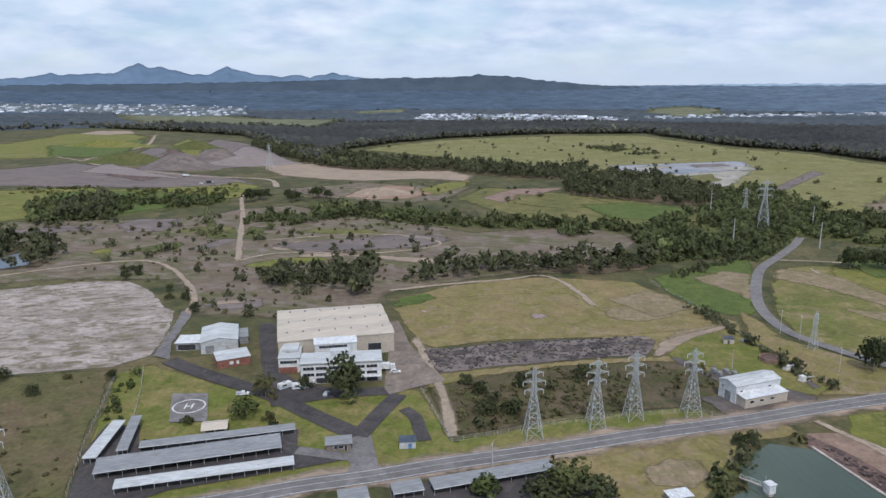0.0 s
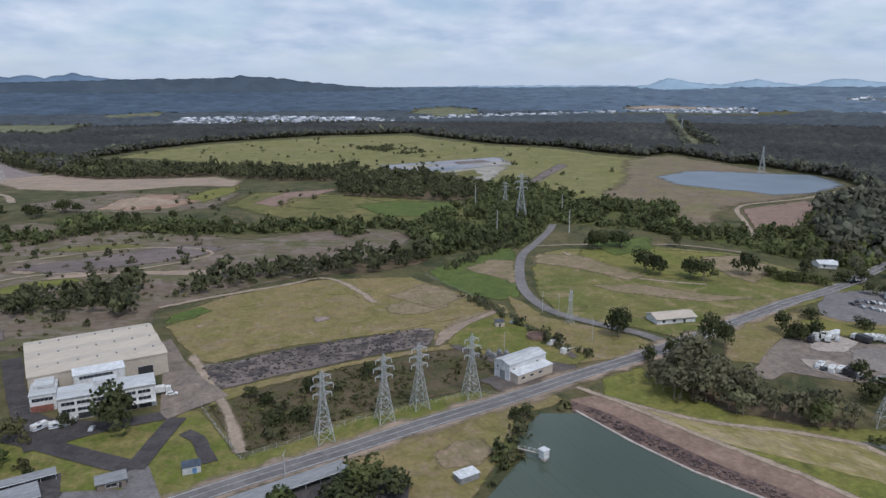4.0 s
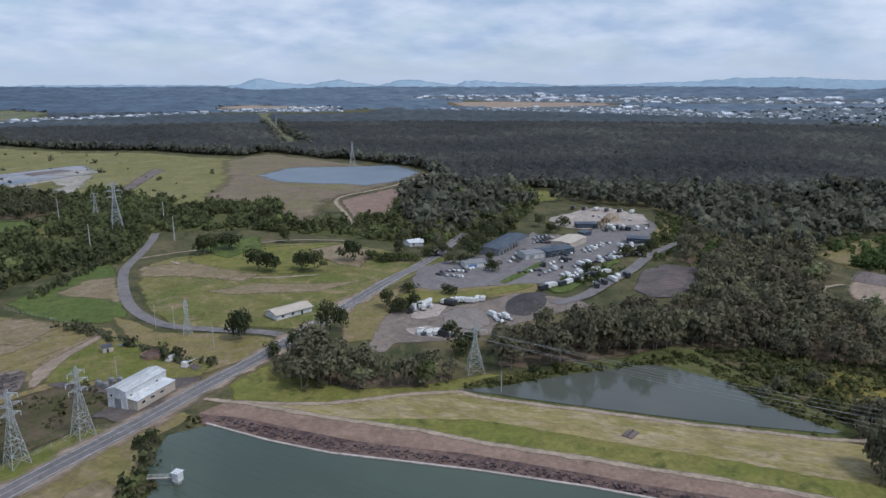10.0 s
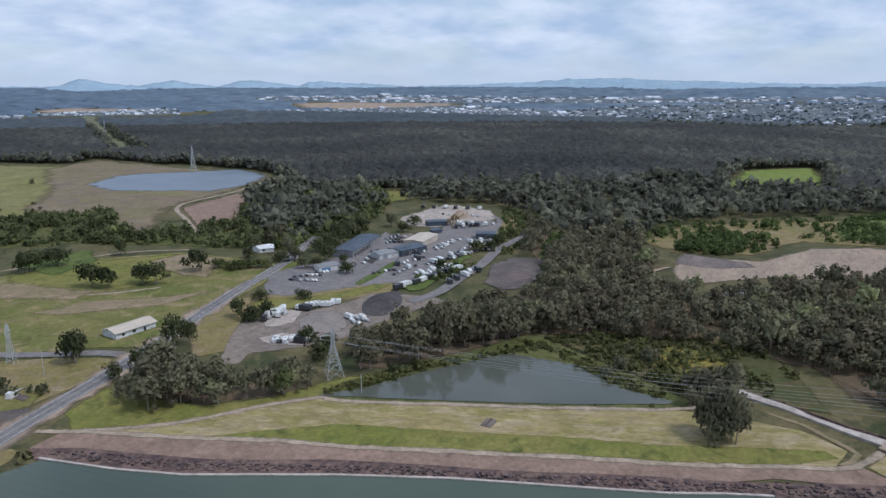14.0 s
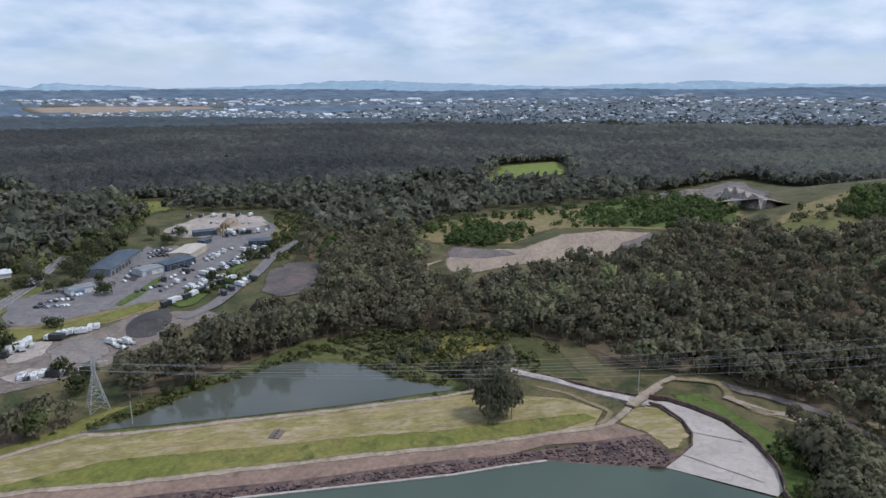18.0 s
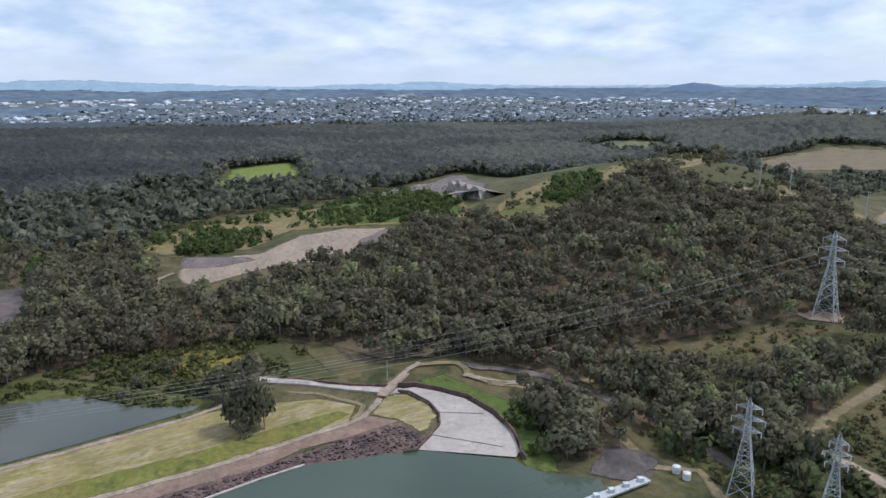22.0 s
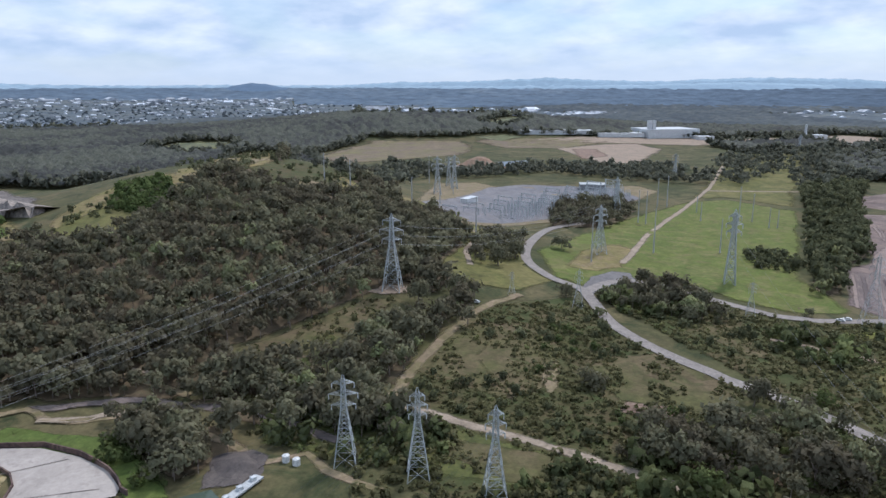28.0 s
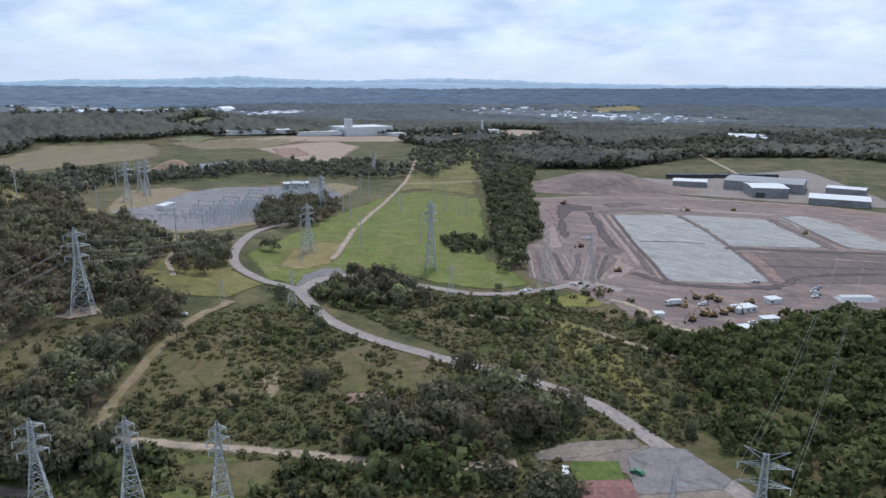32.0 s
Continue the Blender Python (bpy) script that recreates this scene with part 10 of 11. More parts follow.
wood("mid", [(-392.3, 1438.6), (-260.4, 1187.9), (-173.6, 1053.1), (-103.6, 1020.7), (-30.2, 1016.5), (10.6, 1020.9), (41.4, 972.7), (85.6, 939.5), (128.7, 919.3), (164, 906.5), (225, 1016.5), (169.7, 1034.3), (104.3, 1052.1), (29.3, 1103.1), (-33.6, 1140.2), (-121, 1198.9), (-214, 1307.2), (-312.9, 1434.4), (-415.1, 1618.3)])
wood("mid", [(146, 844.1), (178.8, 946.8), (224.3, 976.4), (281, 923.8), (307.1, 866.4), (310.4, 789.7), (286.4, 718.8), (245.8, 705.8), (212.3, 733.5), (168.3, 755.2), (141.8, 781.2)])
wood("belt", [(150, 544.1), (171.7, 588.8), (207.7, 640.5), (253.6, 678.3), (289.4, 718.7), (234.9, 598.4), (187, 531.4), (152.9, 492)])
wood("belt", [(295, 782), (382, 849), (371, 741), (410.7, 641.8), (451.1, 601.7), (388.8, 514.7), (329.8, 515.5), (294.8, 555.6), (280.1, 535.1), (221.5, 472.7), (185.6, 481.5), (137.2, 465.2), (152.7, 536.7), (190.4, 557.4), (254.9, 629.3)])
wood("mid", [(-401.8, 521.1), (-349.5, 540.9), (-319.5, 551.1), (-280.0, 502.2), (-273.6, 460.9), (-296.1, 454.0), (-342.2, 439.5)])
wood("belt", [(361.2, 693.6), (412.3, 633.6), (391.9, 473.9), (479.6, 463.6), (578.0, 542.9), (696.8, 571.2), (720, 470), (633.7, 393.6), (459.0, 319.1), (471.2, 360.0), (418.5, 323.6), (398.7, 349.2), (384.5, 394.7), (368.5, 445.3), (351.4, 486.3), (323.3, 554.6), (315.7, 595.5)])
wood("tall", [(234.1, 169.4), (244.2, 171.9), (253.8, 167.5), (270.4, 159.1), (287.7, 150.2), (302.9, 136.1), (312.3, 122), (308.8, 116.2), (292.5, 122.5), (276.2, 132.3), (257.2, 145.5), (240.7, 155.9)])
wood("near", [(159.8, 227.5), (176, 241.5), (189.5, 247.4), (199.5, 240.8), (205.4, 225.7), (199.4, 207.7), (205.2, 198.7), (212.6, 192.6), (217, 177.6), (213.9, 169.3), (201.1, 170.8), (190.9, 185.4), (179.2, 195.2), (165.5, 208.3)])
wood("tall", [(170.7, 221), (191.6, 241.8), (205.4, 245.6), (195.1, 223.4), (179.7, 205.2), (171, 208.2)])
wood("hill", [(575.6, 213.8), (541.4, 171.7), (538.7, 125.1), (474.2, 86.5), (429.0, 77.6), (397.7, 58.9), (417.8, 31.4), (438.0, 3.2), (451.9, -43.9), (447.9, -52.8), (507.3, -76.2), (509.0, -101.6), (491.7, -142.7), (488.4, -189.8), (517.9, -242.8), (559.8, -293.4), (569.7, -313.0), (640, -420), (600, -480), (462.7, -417.2), (392.1, -401.2), (331.0, -366.7), (271.4, -316.6), (257.4, -263.0), (276.3, -244.6), (277.2, -215.3), (274.8, -179.1), (278.8, -137.7), (323.3, -149.0), (313.5, -118.2), (321.3, -65.9), (327.8, -11.4), (331.8, -11.8), (342.8, 11.6), (368.1, 53.9), (318.8, 85.1), (315.4, 109.8), (382.5, 126.9), (488.9, 185.7)])
wood("hillthin", [(320.8, -11.1), (315.4, -64.8), (307.8, -116.2), (315.1, -159.1), (280.9, -144.8), (259.6, -160.1), (256.6, -143.5), (266.7, -126.0), (282.3, -144.3), (261.2, -114.0), (283.3, -95.6), (291.8, -60.3), (294.1, -22.8)])
wood("near", [(234.5, -147.5), (227.7, -177.9), (236.7, -210.9), (245.0, -247.1), (240.2, -282.8), (226.4, -255.0), (220.3, -216.6), (207.0, -176.5), (208.6, -163.4), (224.4, -146.6), (240.4, -118.5), (253.3, -130.5), (249.2, -140.3)])
wood("near", [(256.5, -109.8), (236.4, -132.5), (215.9, -148.5), (188.5, -164.2), (177.1, -164.9), (150.3, -166.1), (151.1, -161.3), (191.6, -155.8), (160.5, -149.0), (175.7, -137.3), (190.8, -130.2), (215.9, -120.0)])
wood("near", [(257.8, -90.0), (248.1, -106.6), (221.7, -104.3), (203.4, -98.4), (190.9, -82.6), (210.4, -82.4), (230.4, -83.3)])
wood("near", [(258.0, -92.3), (232.2, -98.0), (223.7, -113.8), (198.8, -113.7), (196.7, -98.5), (193.9, -88.1), (211.4, -82.8), (241.4, -85.4)])
wood("hill", [(396.5, -371.0), (366.9, -403.0), (313.2, -343.7), (285.0, -287.7), (297.9, -264.0), (250.6, -279.0), (286.8, -253.8), (323.3, -301.4)])
wood("near", [(336.3, -375.4), (319.6, -436.5), (276.0, -364.3), (272.5, -324.8), (291.8, -325.3)])
wood("near", [(395.8, -568.8), (377.9, -660.5), (332.6, -627.3), (304.3, -533.3), (342.0, -491.8)])
wood("dense", [(264, -890), (216, -996), (180, -792), (116.6, -571.2), (116.1, -504.8), (102.7, -445.3), (116.4, -434.7), (179.8, -635.0)])
wood("near", [(203.1, -338.8), (198.4, -378.1), (172.1, -386.4), (142.8, -367.2), (124.5, -345.2), (148.6, -335.6), (185.1, -327.3)])
wood("nearthin", [(106.4, -191.4), (112.0, -217.9), (98.3, -217.8), (82.3, -241.4), (71.8, -274.8), (46.9, -257.8), (27.1, -247.5), (35.0, -220.2), (56.2, -200.3), (83.1, -186.3)])
wood("wattle", [(22.1, -337.3), (-9.1, -350.9), (-54.7, -401.3), (-84.4, -418.6), (-181.8, -412.7), (-119.5, -221.9), (-29.6, -188.7), (-24.4, -219.7), (-11.2, -250.8), (-4.6, -303.0), (10.8, -325.8)])
wood("hill", [(382.1, 34.6), (392.7, -13.7), (357.9, -72.9), (310.5, -117.2), (273.5, -152.3), (247.8, -176.1), (212, -153.4), (227.8, -139.6), (254.7, -120.4), (279.5, -94.4), (298.6, -61.7), (317.8, -38.2), (326.3, -5.8), (322.4, 18.9)])
wood("hill", [(309.4, 117.9), (349.9, 138.9), (401, 139.5), (439.2, 149.4), (540.1, 164), (646.5, 152.8), (535.3, 108.5), (412, 75.2), (334.8, 64.5), (326.5, 81.2), (324.5, 100.2)])
wood("near", [(246.7, -194.2), (246.4, -212.1), (236.4, -229.2), (234.8, -262.1), (219.5, -252.2), (205.7, -197.4), (198.9, -181.6), (210.5, -168.2), (231.4, -181.1)])
wood("near", [(235.5, -126.3), (223.8, -146.2), (213, -166.7), (194.8, -166.5), (177.1, -159.7), (180.8, -137.3), (195.7, -128.1), (218.7, -124.7)])
wood("nearthin", [(331.3, 126), (356.1, 109.3), (387.2, 95.5), (376.5, 59.7), (359.1, 29.7), (360.6, 7), (341, -20.9), (320.8, -30.2), (319.7, -3.4), (327.4, 22.7), (325.1, 57.9), (316.5, 89.6), (312, 110.8)])
wood("hillthin", [(360.6, 7), (347.9, -33.1), (311, -67), (288.2, -62.1), (295.1, -32.5), (319.7, -8.7)])
wood("belt", [(259.7, -156.1), (228.8, -166), (192.1, -169.5), (163.8, -173.3), (137.3, -176.8), (107.7, -186.8), (91.1, -198), (69.4, -203.2), (53.8, -203), (41.9, -199.8), (37.8, -190.1), (198.5, -115)])
wood("nearthin", [(109.4, -197.8), (98.5, -222), (81.5, -237), (58.3, -241.4), (39.3, -230.6), (45.4, -214.5), (70.1, -205.3), (90.9, -195.7)])
wood("belt", [(196.5, -334.1), (204.2, -364.5), (193, -380.7), (166.4, -373.7), (148.5, -357.5), (161.5, -332.2), (177.6, -322.9)])
wood("belt", [(112.7, -342.6), (102, -369.9), (80.1, -359.1), (63.6, -337.7), (77, -322.8), (94.2, -322.8)])
wood("near", [(250.4, 183.6), (269.5, 182.6), (287.3, 176.5), (306.1, 163.2), (331.7, 157), (349.6, 145.3), (342.4, 123.5), (312.2, 110.2), (300.4, 120.2), (289.3, 132.5), (277.4, 148.9), (262.3, 162.2), (243.7, 168.9)])
wood("near", [(299.5, -67.2), (324, -108.6), (323.1, -145.8), (248, -116.4), (256.8, -104.6), (273.8, -90), (281.8, -74.9)])
wood("near", [(279.3, 38.7), (287.3, 20.3), (255.8, 9.4), (243.5, 15.7), (248.9, 23.8)])
wood("belt", [(90.0, 205.1), (97.5, 209.4), (110.2, 216.6), (106.0, 208.6), (95.7, 201.4), (87.4, 188.8), (80.3, 186.4), (82.9, 196.2)])

# ---- scrub and bushes ----
def patch(kind, poly, spacing, label, scale=1.0, gaps=0.0):
    x, y = sites(poly, spacing, False)
    return grow(kind, x, y, "scrub", label, gaps, scale)


patch("bush", [(-467.4, 610.7), (-237.8, 640.3), (-204.4, 688.3), (-130, 711), (-12.1, 605.9), (91.9, 516.9), (-28.4, 400.0), (-90.1, 349.6), (-134.6, 358.6), (-172.1, 425.5), (-275.2, 419.9)], 22, "scattered round dark bushes on brown heath", 1.2, 0.95)
patch("shrub", [(-467.4, 610.7), (-237.8, 640.3), (-204.4, 688.3), (-130, 711), (-12.1, 605.9), (91.9, 516.9), (-28.4, 400.0), (-90.1, 349.6), (-134.6, 358.6), (-172.1, 425.5), (-275.2, 419.9)], 12, "low tufts on brown heath", 0.8, 0.95)
patch("bush", [(-375, 791), (-253, 858), (-163, 898), (54, 879), (124, 784), (62.3, 661.1), (-49, 710), (-220, 789)], 26, "scattered bushes on rough grass", 1.0, 0.9)
patch("bush", [(12.1, 253.7), (15.2, 270.6), (22.7, 277.1), (33.2, 264.9), (27.7, 244.4), (18.0, 242.3)], 9, "dense round bushes among brown scrub", 1.3, 1.0)
patch("bush", [(-3.4, 265.0), (52.7, 285.2), (112.5, 287.8), (111.1, 264.6), (45.4, 241.8), (6.9, 226.9)], 11, "dark bushes in the scrub yard", 1.0, 0.9)
patch("shrub", [(-6.4, 263.9), (53.2, 288.1), (113.5, 290.6), (113.4, 264.7), (96.4, 249.0), (45.4, 241.8), (4.9, 224.9)], 3.0, "brown tussocks in the scrub yard", 0.55, 0.45)
patch("shrub", [(-211.0, 260.2), (-143.5, 282.7), (-112.3, 189.2), (-156.6, 185.8)], 6, "tussocks on the paddock", 0.5, 0.95)
patch("bush", [(-161, 1401), (266, 1704), (560, 1359), (624, 1187), (417, 1025), (58, 1107)], 46, "dark bushes dotted over the meadow", 1.2, 0.9)
patch("bush", [(273, 1392), (398, 1443), (383, 1241), (314, 1242)], 8, "cluster of dark bushes on the meadow", 1.2, 0.85)
patch("bush", [(329, 742), (360, 720), (369.2, 528.9), (574, 882), (498, 1032)], 40, "dark bushes dotted over the meadow", 1.2, 0.9)
patch("shrub", [(191.6, -171.3), (212.6, -213.1), (229.6, -273.4), (222.8, -294.2), (203.1, -323.6), (167.5, -297.0), (132.8, -283.4), (95.7, -276.9), (76.2, -274.6), (50.5, -265.2), (27.9, -252.5), (11.9, -238.7), (8.3, -205.8), (113.0, -124.3), (163.1, -146.2)], 2.7, "dense olive scrub on the valley floor", 0.66, 0.4)
patch("bush", [(191.6, -171.3), (212.6, -213.1), (229.6, -273.4), (222.8, -294.2), (203.1, -323.6), (167.5, -297.0), (132.8, -283.4), (95.7, -276.9), (76.2, -274.6), (50.5, -265.2), (27.9, -252.5), (35.0, -220.2), (100.2, -195.9), (156.2, -172.8)], 13, "dark shrubs on the valley floor", 1.1, 0.75)
patch("shrub", [(203.1, -338.8), (195.1, -371.9), (161.9, -379.9), (108.0, -375.8), (74.5, -403.2), (62.2, -375.9), (-11.7, -349.8), (-23.5, -324.1), (-11.2, -250.8), (-2.2, -227.0), (43.7, -272.5), (86.2, -283.2)], 2.8, "dense olive scrub beside the road", 0.68, 0.4)
patch("bush", [(203.1, -338.8), (195.1, -371.9), (161.9, -379.9), (108.0, -375.8), (74.5, -403.2), (62.2, -375.9), (-11.7, -349.8), (-23.5, -324.1), (-11.2, -250.8), (-2.2, -227.0), (43.7, -272.5), (86.2, -283.2)], 13, "dark shrubs beside the road", 1.1, 0.8)
patch("shrub", [(271.4, -145.7), (269.8, -175.8), (276.0, -200.2), (276.3, -229.2), (266.3, -243.7), (252.4, -217.2), (249.2, -184.4), (250.2, -154.3), (259.0, -139.1)], 4, "scrub in a clearing on the hill", 0.8, 0.7)
patch("bush", [(534.3, -157.3), (572.7, -188.7), (605.9, -232.4), (594.9, -278.8), (560.7, -285.0), (477.4, -228.0), (468.5, -196.3), (470.7, -162.5)], 14, "bushes on the grassy spur", 1.0, 0.8)
patch("lush", [(564.1, -218.7), (585.0, -257.1), (544.8, -256.2), (489.1, -228.8), (482.3, -202.2), (498.0, -192.6)], 6, "green thicket on the spur", 1.0, 0.5)
patch("lush", [(546.0, 115.1), (628.9, 101.0), (681.0, 37.2), (699.6, -24.5), (737, -68), (797, -132), (567.5, -149.9), (529.6, -105.5), (565.1, -56.8), (585.0, -1.3), (529.2, 29.4), (517.7, 67.1)], 8, "green thickets above the quarry floor", 1.1, 0.7)
patch("lush", [(519.9, 80.1), (575.0, 83.4), (593.1, 47.2), (538.4, 25.4), (513.6, 49.7)], 6, "green thicket beside the quarry", 1.2, 0.55)
patch("bush", [(307.9, 107.1), (326.3, 84.3), (341.2, 23.7), (315.0, -1.3), (282.9, 7.5), (278.6, 27.8), (276.4, 38.2), (292.5, 75.0)], 12, "bushes in the wet ground below the dam", 1.1, 0.95)
patch("reed", [(307.9, 107.1), (326.3, 84.3), (341.2, 23.7), (315.0, -1.3), (281.4, -17.7), (282.9, 7.5), (278.6, 27.8), (276.4, 38.2), (292.5, 75.0)], 3.4, "rushes and low scrub below the dam", 0.9, 0.5)
patch("reed", [(198.2, 163.6), (218.3, 163.9), (210.0, 168.1), (227.5, 158.0), (251.5, 144.4), (279.4, 127.1), (303.3, 108.2), (287.7, 73.7), (268.2, 39.0), (264.4, 37.3), (262.7, 57.7), (280.9, 86.9), (289.1, 100.3), (273.4, 116.0), (242.3, 136.4), (218.4, 151.8), (204.5, 163.8)], 2.4, "green reeds round the pond", 0.8, 0.5)
patch("shrub", [(203.7, 163.2), (216.5, 134.7), (233.7, 94.2), (260.0, 39.7), (258.0, 39.3), (231.9, 93.4), (214.0, 133.1), (202.1, 162.0)], 2.2, "dark reeds along the pond edge", 0.6, 0.4)
patch("shrub", [(74.6, 178.0), (86.5, 187.0), (93.0, 192.7), (93.9, 202.2), (103.3, 212.2), (113.0, 217.4), (125.3, 217.5), (127.0, 224.6), (113.0, 221.9), (99.6, 213.9), (90.0, 200.7), (78.7, 187.1)], 3.0, "reeds and scrub at the lake shore", 0.9, 0.55)
patch("bush", [(80.3, 186.4), (90.0, 200.7), (99.2, 210.8), (106.5, 216.2), (107.9, 212.1), (97.4, 202.8), (88.2, 188.4)], 5, "bushes at the lake shore", 1.2, 0.5)
patch("bush", [(140.0, 436.1), (175.7, 464.9), (220.9, 489.5), (194.9, 464.8), (148.9, 430.0)], 5, "bushes along the ditch", 1.0, 0.4)
patch("bush", [(133.1, 371.9), (142.7, 368.3), (149.8, 323.0), (155.3, 284.4), (161.2, 260.1), (157.6, 257.6), (147.5, 278.4), (143.2, 313.9), (137.0, 356.6)], 4, "hedge of bushes along the ditch", 0.9, 0.35)
patch("thicket", [(241.5, -72.0), (243.5, -85.4), (214.5, -85.8), (190.9, -80.0), (195.5, -71.0), (214.2, -75.1)], 5, "green scrub beside the spillway", 0.8, 0.4)
patch("shrub", [(261.9, -101.9), (236.4, -132.5), (187.1, -162.8), (115.1, -183.9), (84.9, -189.9), (69.7, -158.4), (125.2, -115.0), (181.1, -123.1), (223.7, -113.8)], 4, "scrub along the cutting", 1.0, 0.6)
patch("bush", [(163.4, -151.7), (142.6, -175.4), (112.4, -179.7), (84.7, -185.6), (71.0, -157.7), (125.2, -115.0)], 8, "dark shrubs along the cutting", 1.2, 0.7)
patch("thicket", [(363.5, 220.2), (402.3, 208.3), (442.0, 199.6), (427.0, 191.5), (380.0, 196.8)], 5, "bushes on the yard bank", 0.8, 0.35)
patch("thicket", [(639.2, 267.6), (644.9, 234.0), (592.1, 209.2), (466.5, 188.0), (458.1, 197.9)], 6, "bushes on the slope beside the yard", 0.8, 0.5)
patch("thicket", [(-126.4, 238.6), (-133.3, 265.4), (-132.5, 282.5), (-128.9, 279.7), (-123.3, 254.7), (-118.0, 236.2)], 5, "green garden shrubs in rows", 0.6, 0.3)
patch("bush", [(184.2, -505.5), (186.6, -541.8), (156.1, -528.4), (138.0, -508.6), (147.4, -476.7), (168.4, -480.3)], 6, "dark thicket round a hollow", 1.4, 0.45)
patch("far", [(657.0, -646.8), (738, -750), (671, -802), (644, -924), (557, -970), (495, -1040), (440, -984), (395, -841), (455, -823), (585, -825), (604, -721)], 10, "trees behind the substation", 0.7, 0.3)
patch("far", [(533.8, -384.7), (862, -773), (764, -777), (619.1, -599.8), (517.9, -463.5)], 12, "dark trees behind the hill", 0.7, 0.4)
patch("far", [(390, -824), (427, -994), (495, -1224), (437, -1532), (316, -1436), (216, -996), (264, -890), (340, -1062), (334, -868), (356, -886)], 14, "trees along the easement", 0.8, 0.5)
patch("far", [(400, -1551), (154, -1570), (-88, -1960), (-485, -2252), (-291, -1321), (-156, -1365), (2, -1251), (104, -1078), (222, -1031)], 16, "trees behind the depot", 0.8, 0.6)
patch("veryfar", [(2898, 1038), (3428, 832), (3685, 356), (3818, -271), (3857, -440), (3244, -2104), (3048, -2107), (2514, -2560), (2324, -1608), (2472, -1186), (2216, -857), (2377, -352), (2697, -46), (2176, -249), (2742, 337), (2374, 224), (2628, 534)], 44, "street trees of the town tinted with painted haze", 0.32, 0.95)
patch("farther", [(2837, 687), (3026, 88), (2945, -337), (2544, -1657), (2448, -1693), (2472, -1186), (2216, -857), (2377, -352), (2697, -46), (2176, -249), (2742, 337), (2374, 224), (2628, 534)], 34, "street trees of the nearer town tinted with painted haze", 0.42, 0.8)
patch("lush", [(537.2, -202.3), (599.2, -238.8), (585.7, -250.5), (566.5, -264.0), (516.7, -243.0), (480.0, -217.7), (483.1, -200.4), (503.9, -191.4)], 5, "green thicket on the flank of the hill", 1.1, 0.4)
patch("bush", [(546.7, -321.1), (564.2, -370.6), (913, -690), (535.7, -450.6), (442.6, -338.1), (441.0, -306.4), (475.3, -296.2)], 10, "dark bushes on the top of the hill", 1.0, 0.7)
patch("bush", [(476.3, -201.0), (627.5, -301.1), (1163, -697), (564.2, -370.6), (540.6, -297.4), (495.5, -245.5), (449.4, -210.0)], 12, "bushes on the grassy spur", 1.0, 0.8)
patch("bush", [(1124, -601), (1286, -796), (1055, -716), (948, -684), (542.7, -323.8)], 9, "bushes along the hill crest", 1.1, 0.7)
patch("thicket", [(205.2, -244.2), (197.5, -290.2), (147.7, -283.9), (93.6, -271.3), (73.7, -259.8), (91.9, -222.8), (134.0, -213.4), (177.8, -218.9)], 11, "fresh green shrubs on the valley floor", 0.8, 0.85)
patch("thicket", [(105.4, -276.6), (42.8, -267.6), (18.5, -249.3), (33.8, -217.4), (90.7, -204.8), (147.4, -222.6)], 11, "fresh green shrubs on the valley floor", 0.8, 0.85)
patch("bush", [(252, 1080), (353, 1110), (491, 1144), (461, 1011), (354, 849), (318, 948)], 26, "small bushes round the ash ponds", 1.1, 0.9)
patch("reed", [(-624, 825), (-528, 832), (-430, 851), (-302, 820), (-265, 900), (-215, 769), (-267, 723), (-361, 762)], 9, "green scrub below the spoil bank", 1.2, 0.7)
patch("shrub", [(67.2, -403.4), (44.0, -430.8), (16.7, -376.6), (-11.7, -349.8), (10.0, -310.8), (50.8, -344.3)], 10, "tufts on the bank", 1.2, 0.9)


patch("lush", [(638.8, -88.3), (713.8, -104.7), (735.7, -135.6), (652.3, -139.8), (568.6, -121.1), (535.2, -111.5), (554.7, -92.2), (585.8, -80.3)], 6, "vivid green thicket on the quarry slope", 1.2, 0.7)
patch("lush", [(573.9, -67.2), (670.1, -89.1), (681.6, -123.9), (595.2, -132.8), (535.9, -124.4), (518, -103.4), (539.8, -81)], 6, "vivid green thicket on the quarry slope", 1.1, 0.7)
patch("lush", [(497.4, 178.8), (557.8, 179.1), (481, 150.7), (443.1, 150.8)], 5, "vivid green shrubs beside the haul road", 1.1, 0.3)
patch("bush", [(500.4, -146.9), (545.6, -189.3), (540.8, -227.2), (510.4, -244), (444, -220.9), (451.1, -188.9), (459.6, -158.6)], 9, "dark bushes on the grassy spur", 1.0, 0.6)
patch("reed", [(327, 88), (325.7, 65.8), (297.8, 50.6), (284.4, 29.1), (273.4, 28.2), (279.8, 52.7), (298.8, 81.2)], 3.5, "rushes beside the overflow creek", 0.9, 0.4)

# ---- single trees ----
TREE_MESH = {}


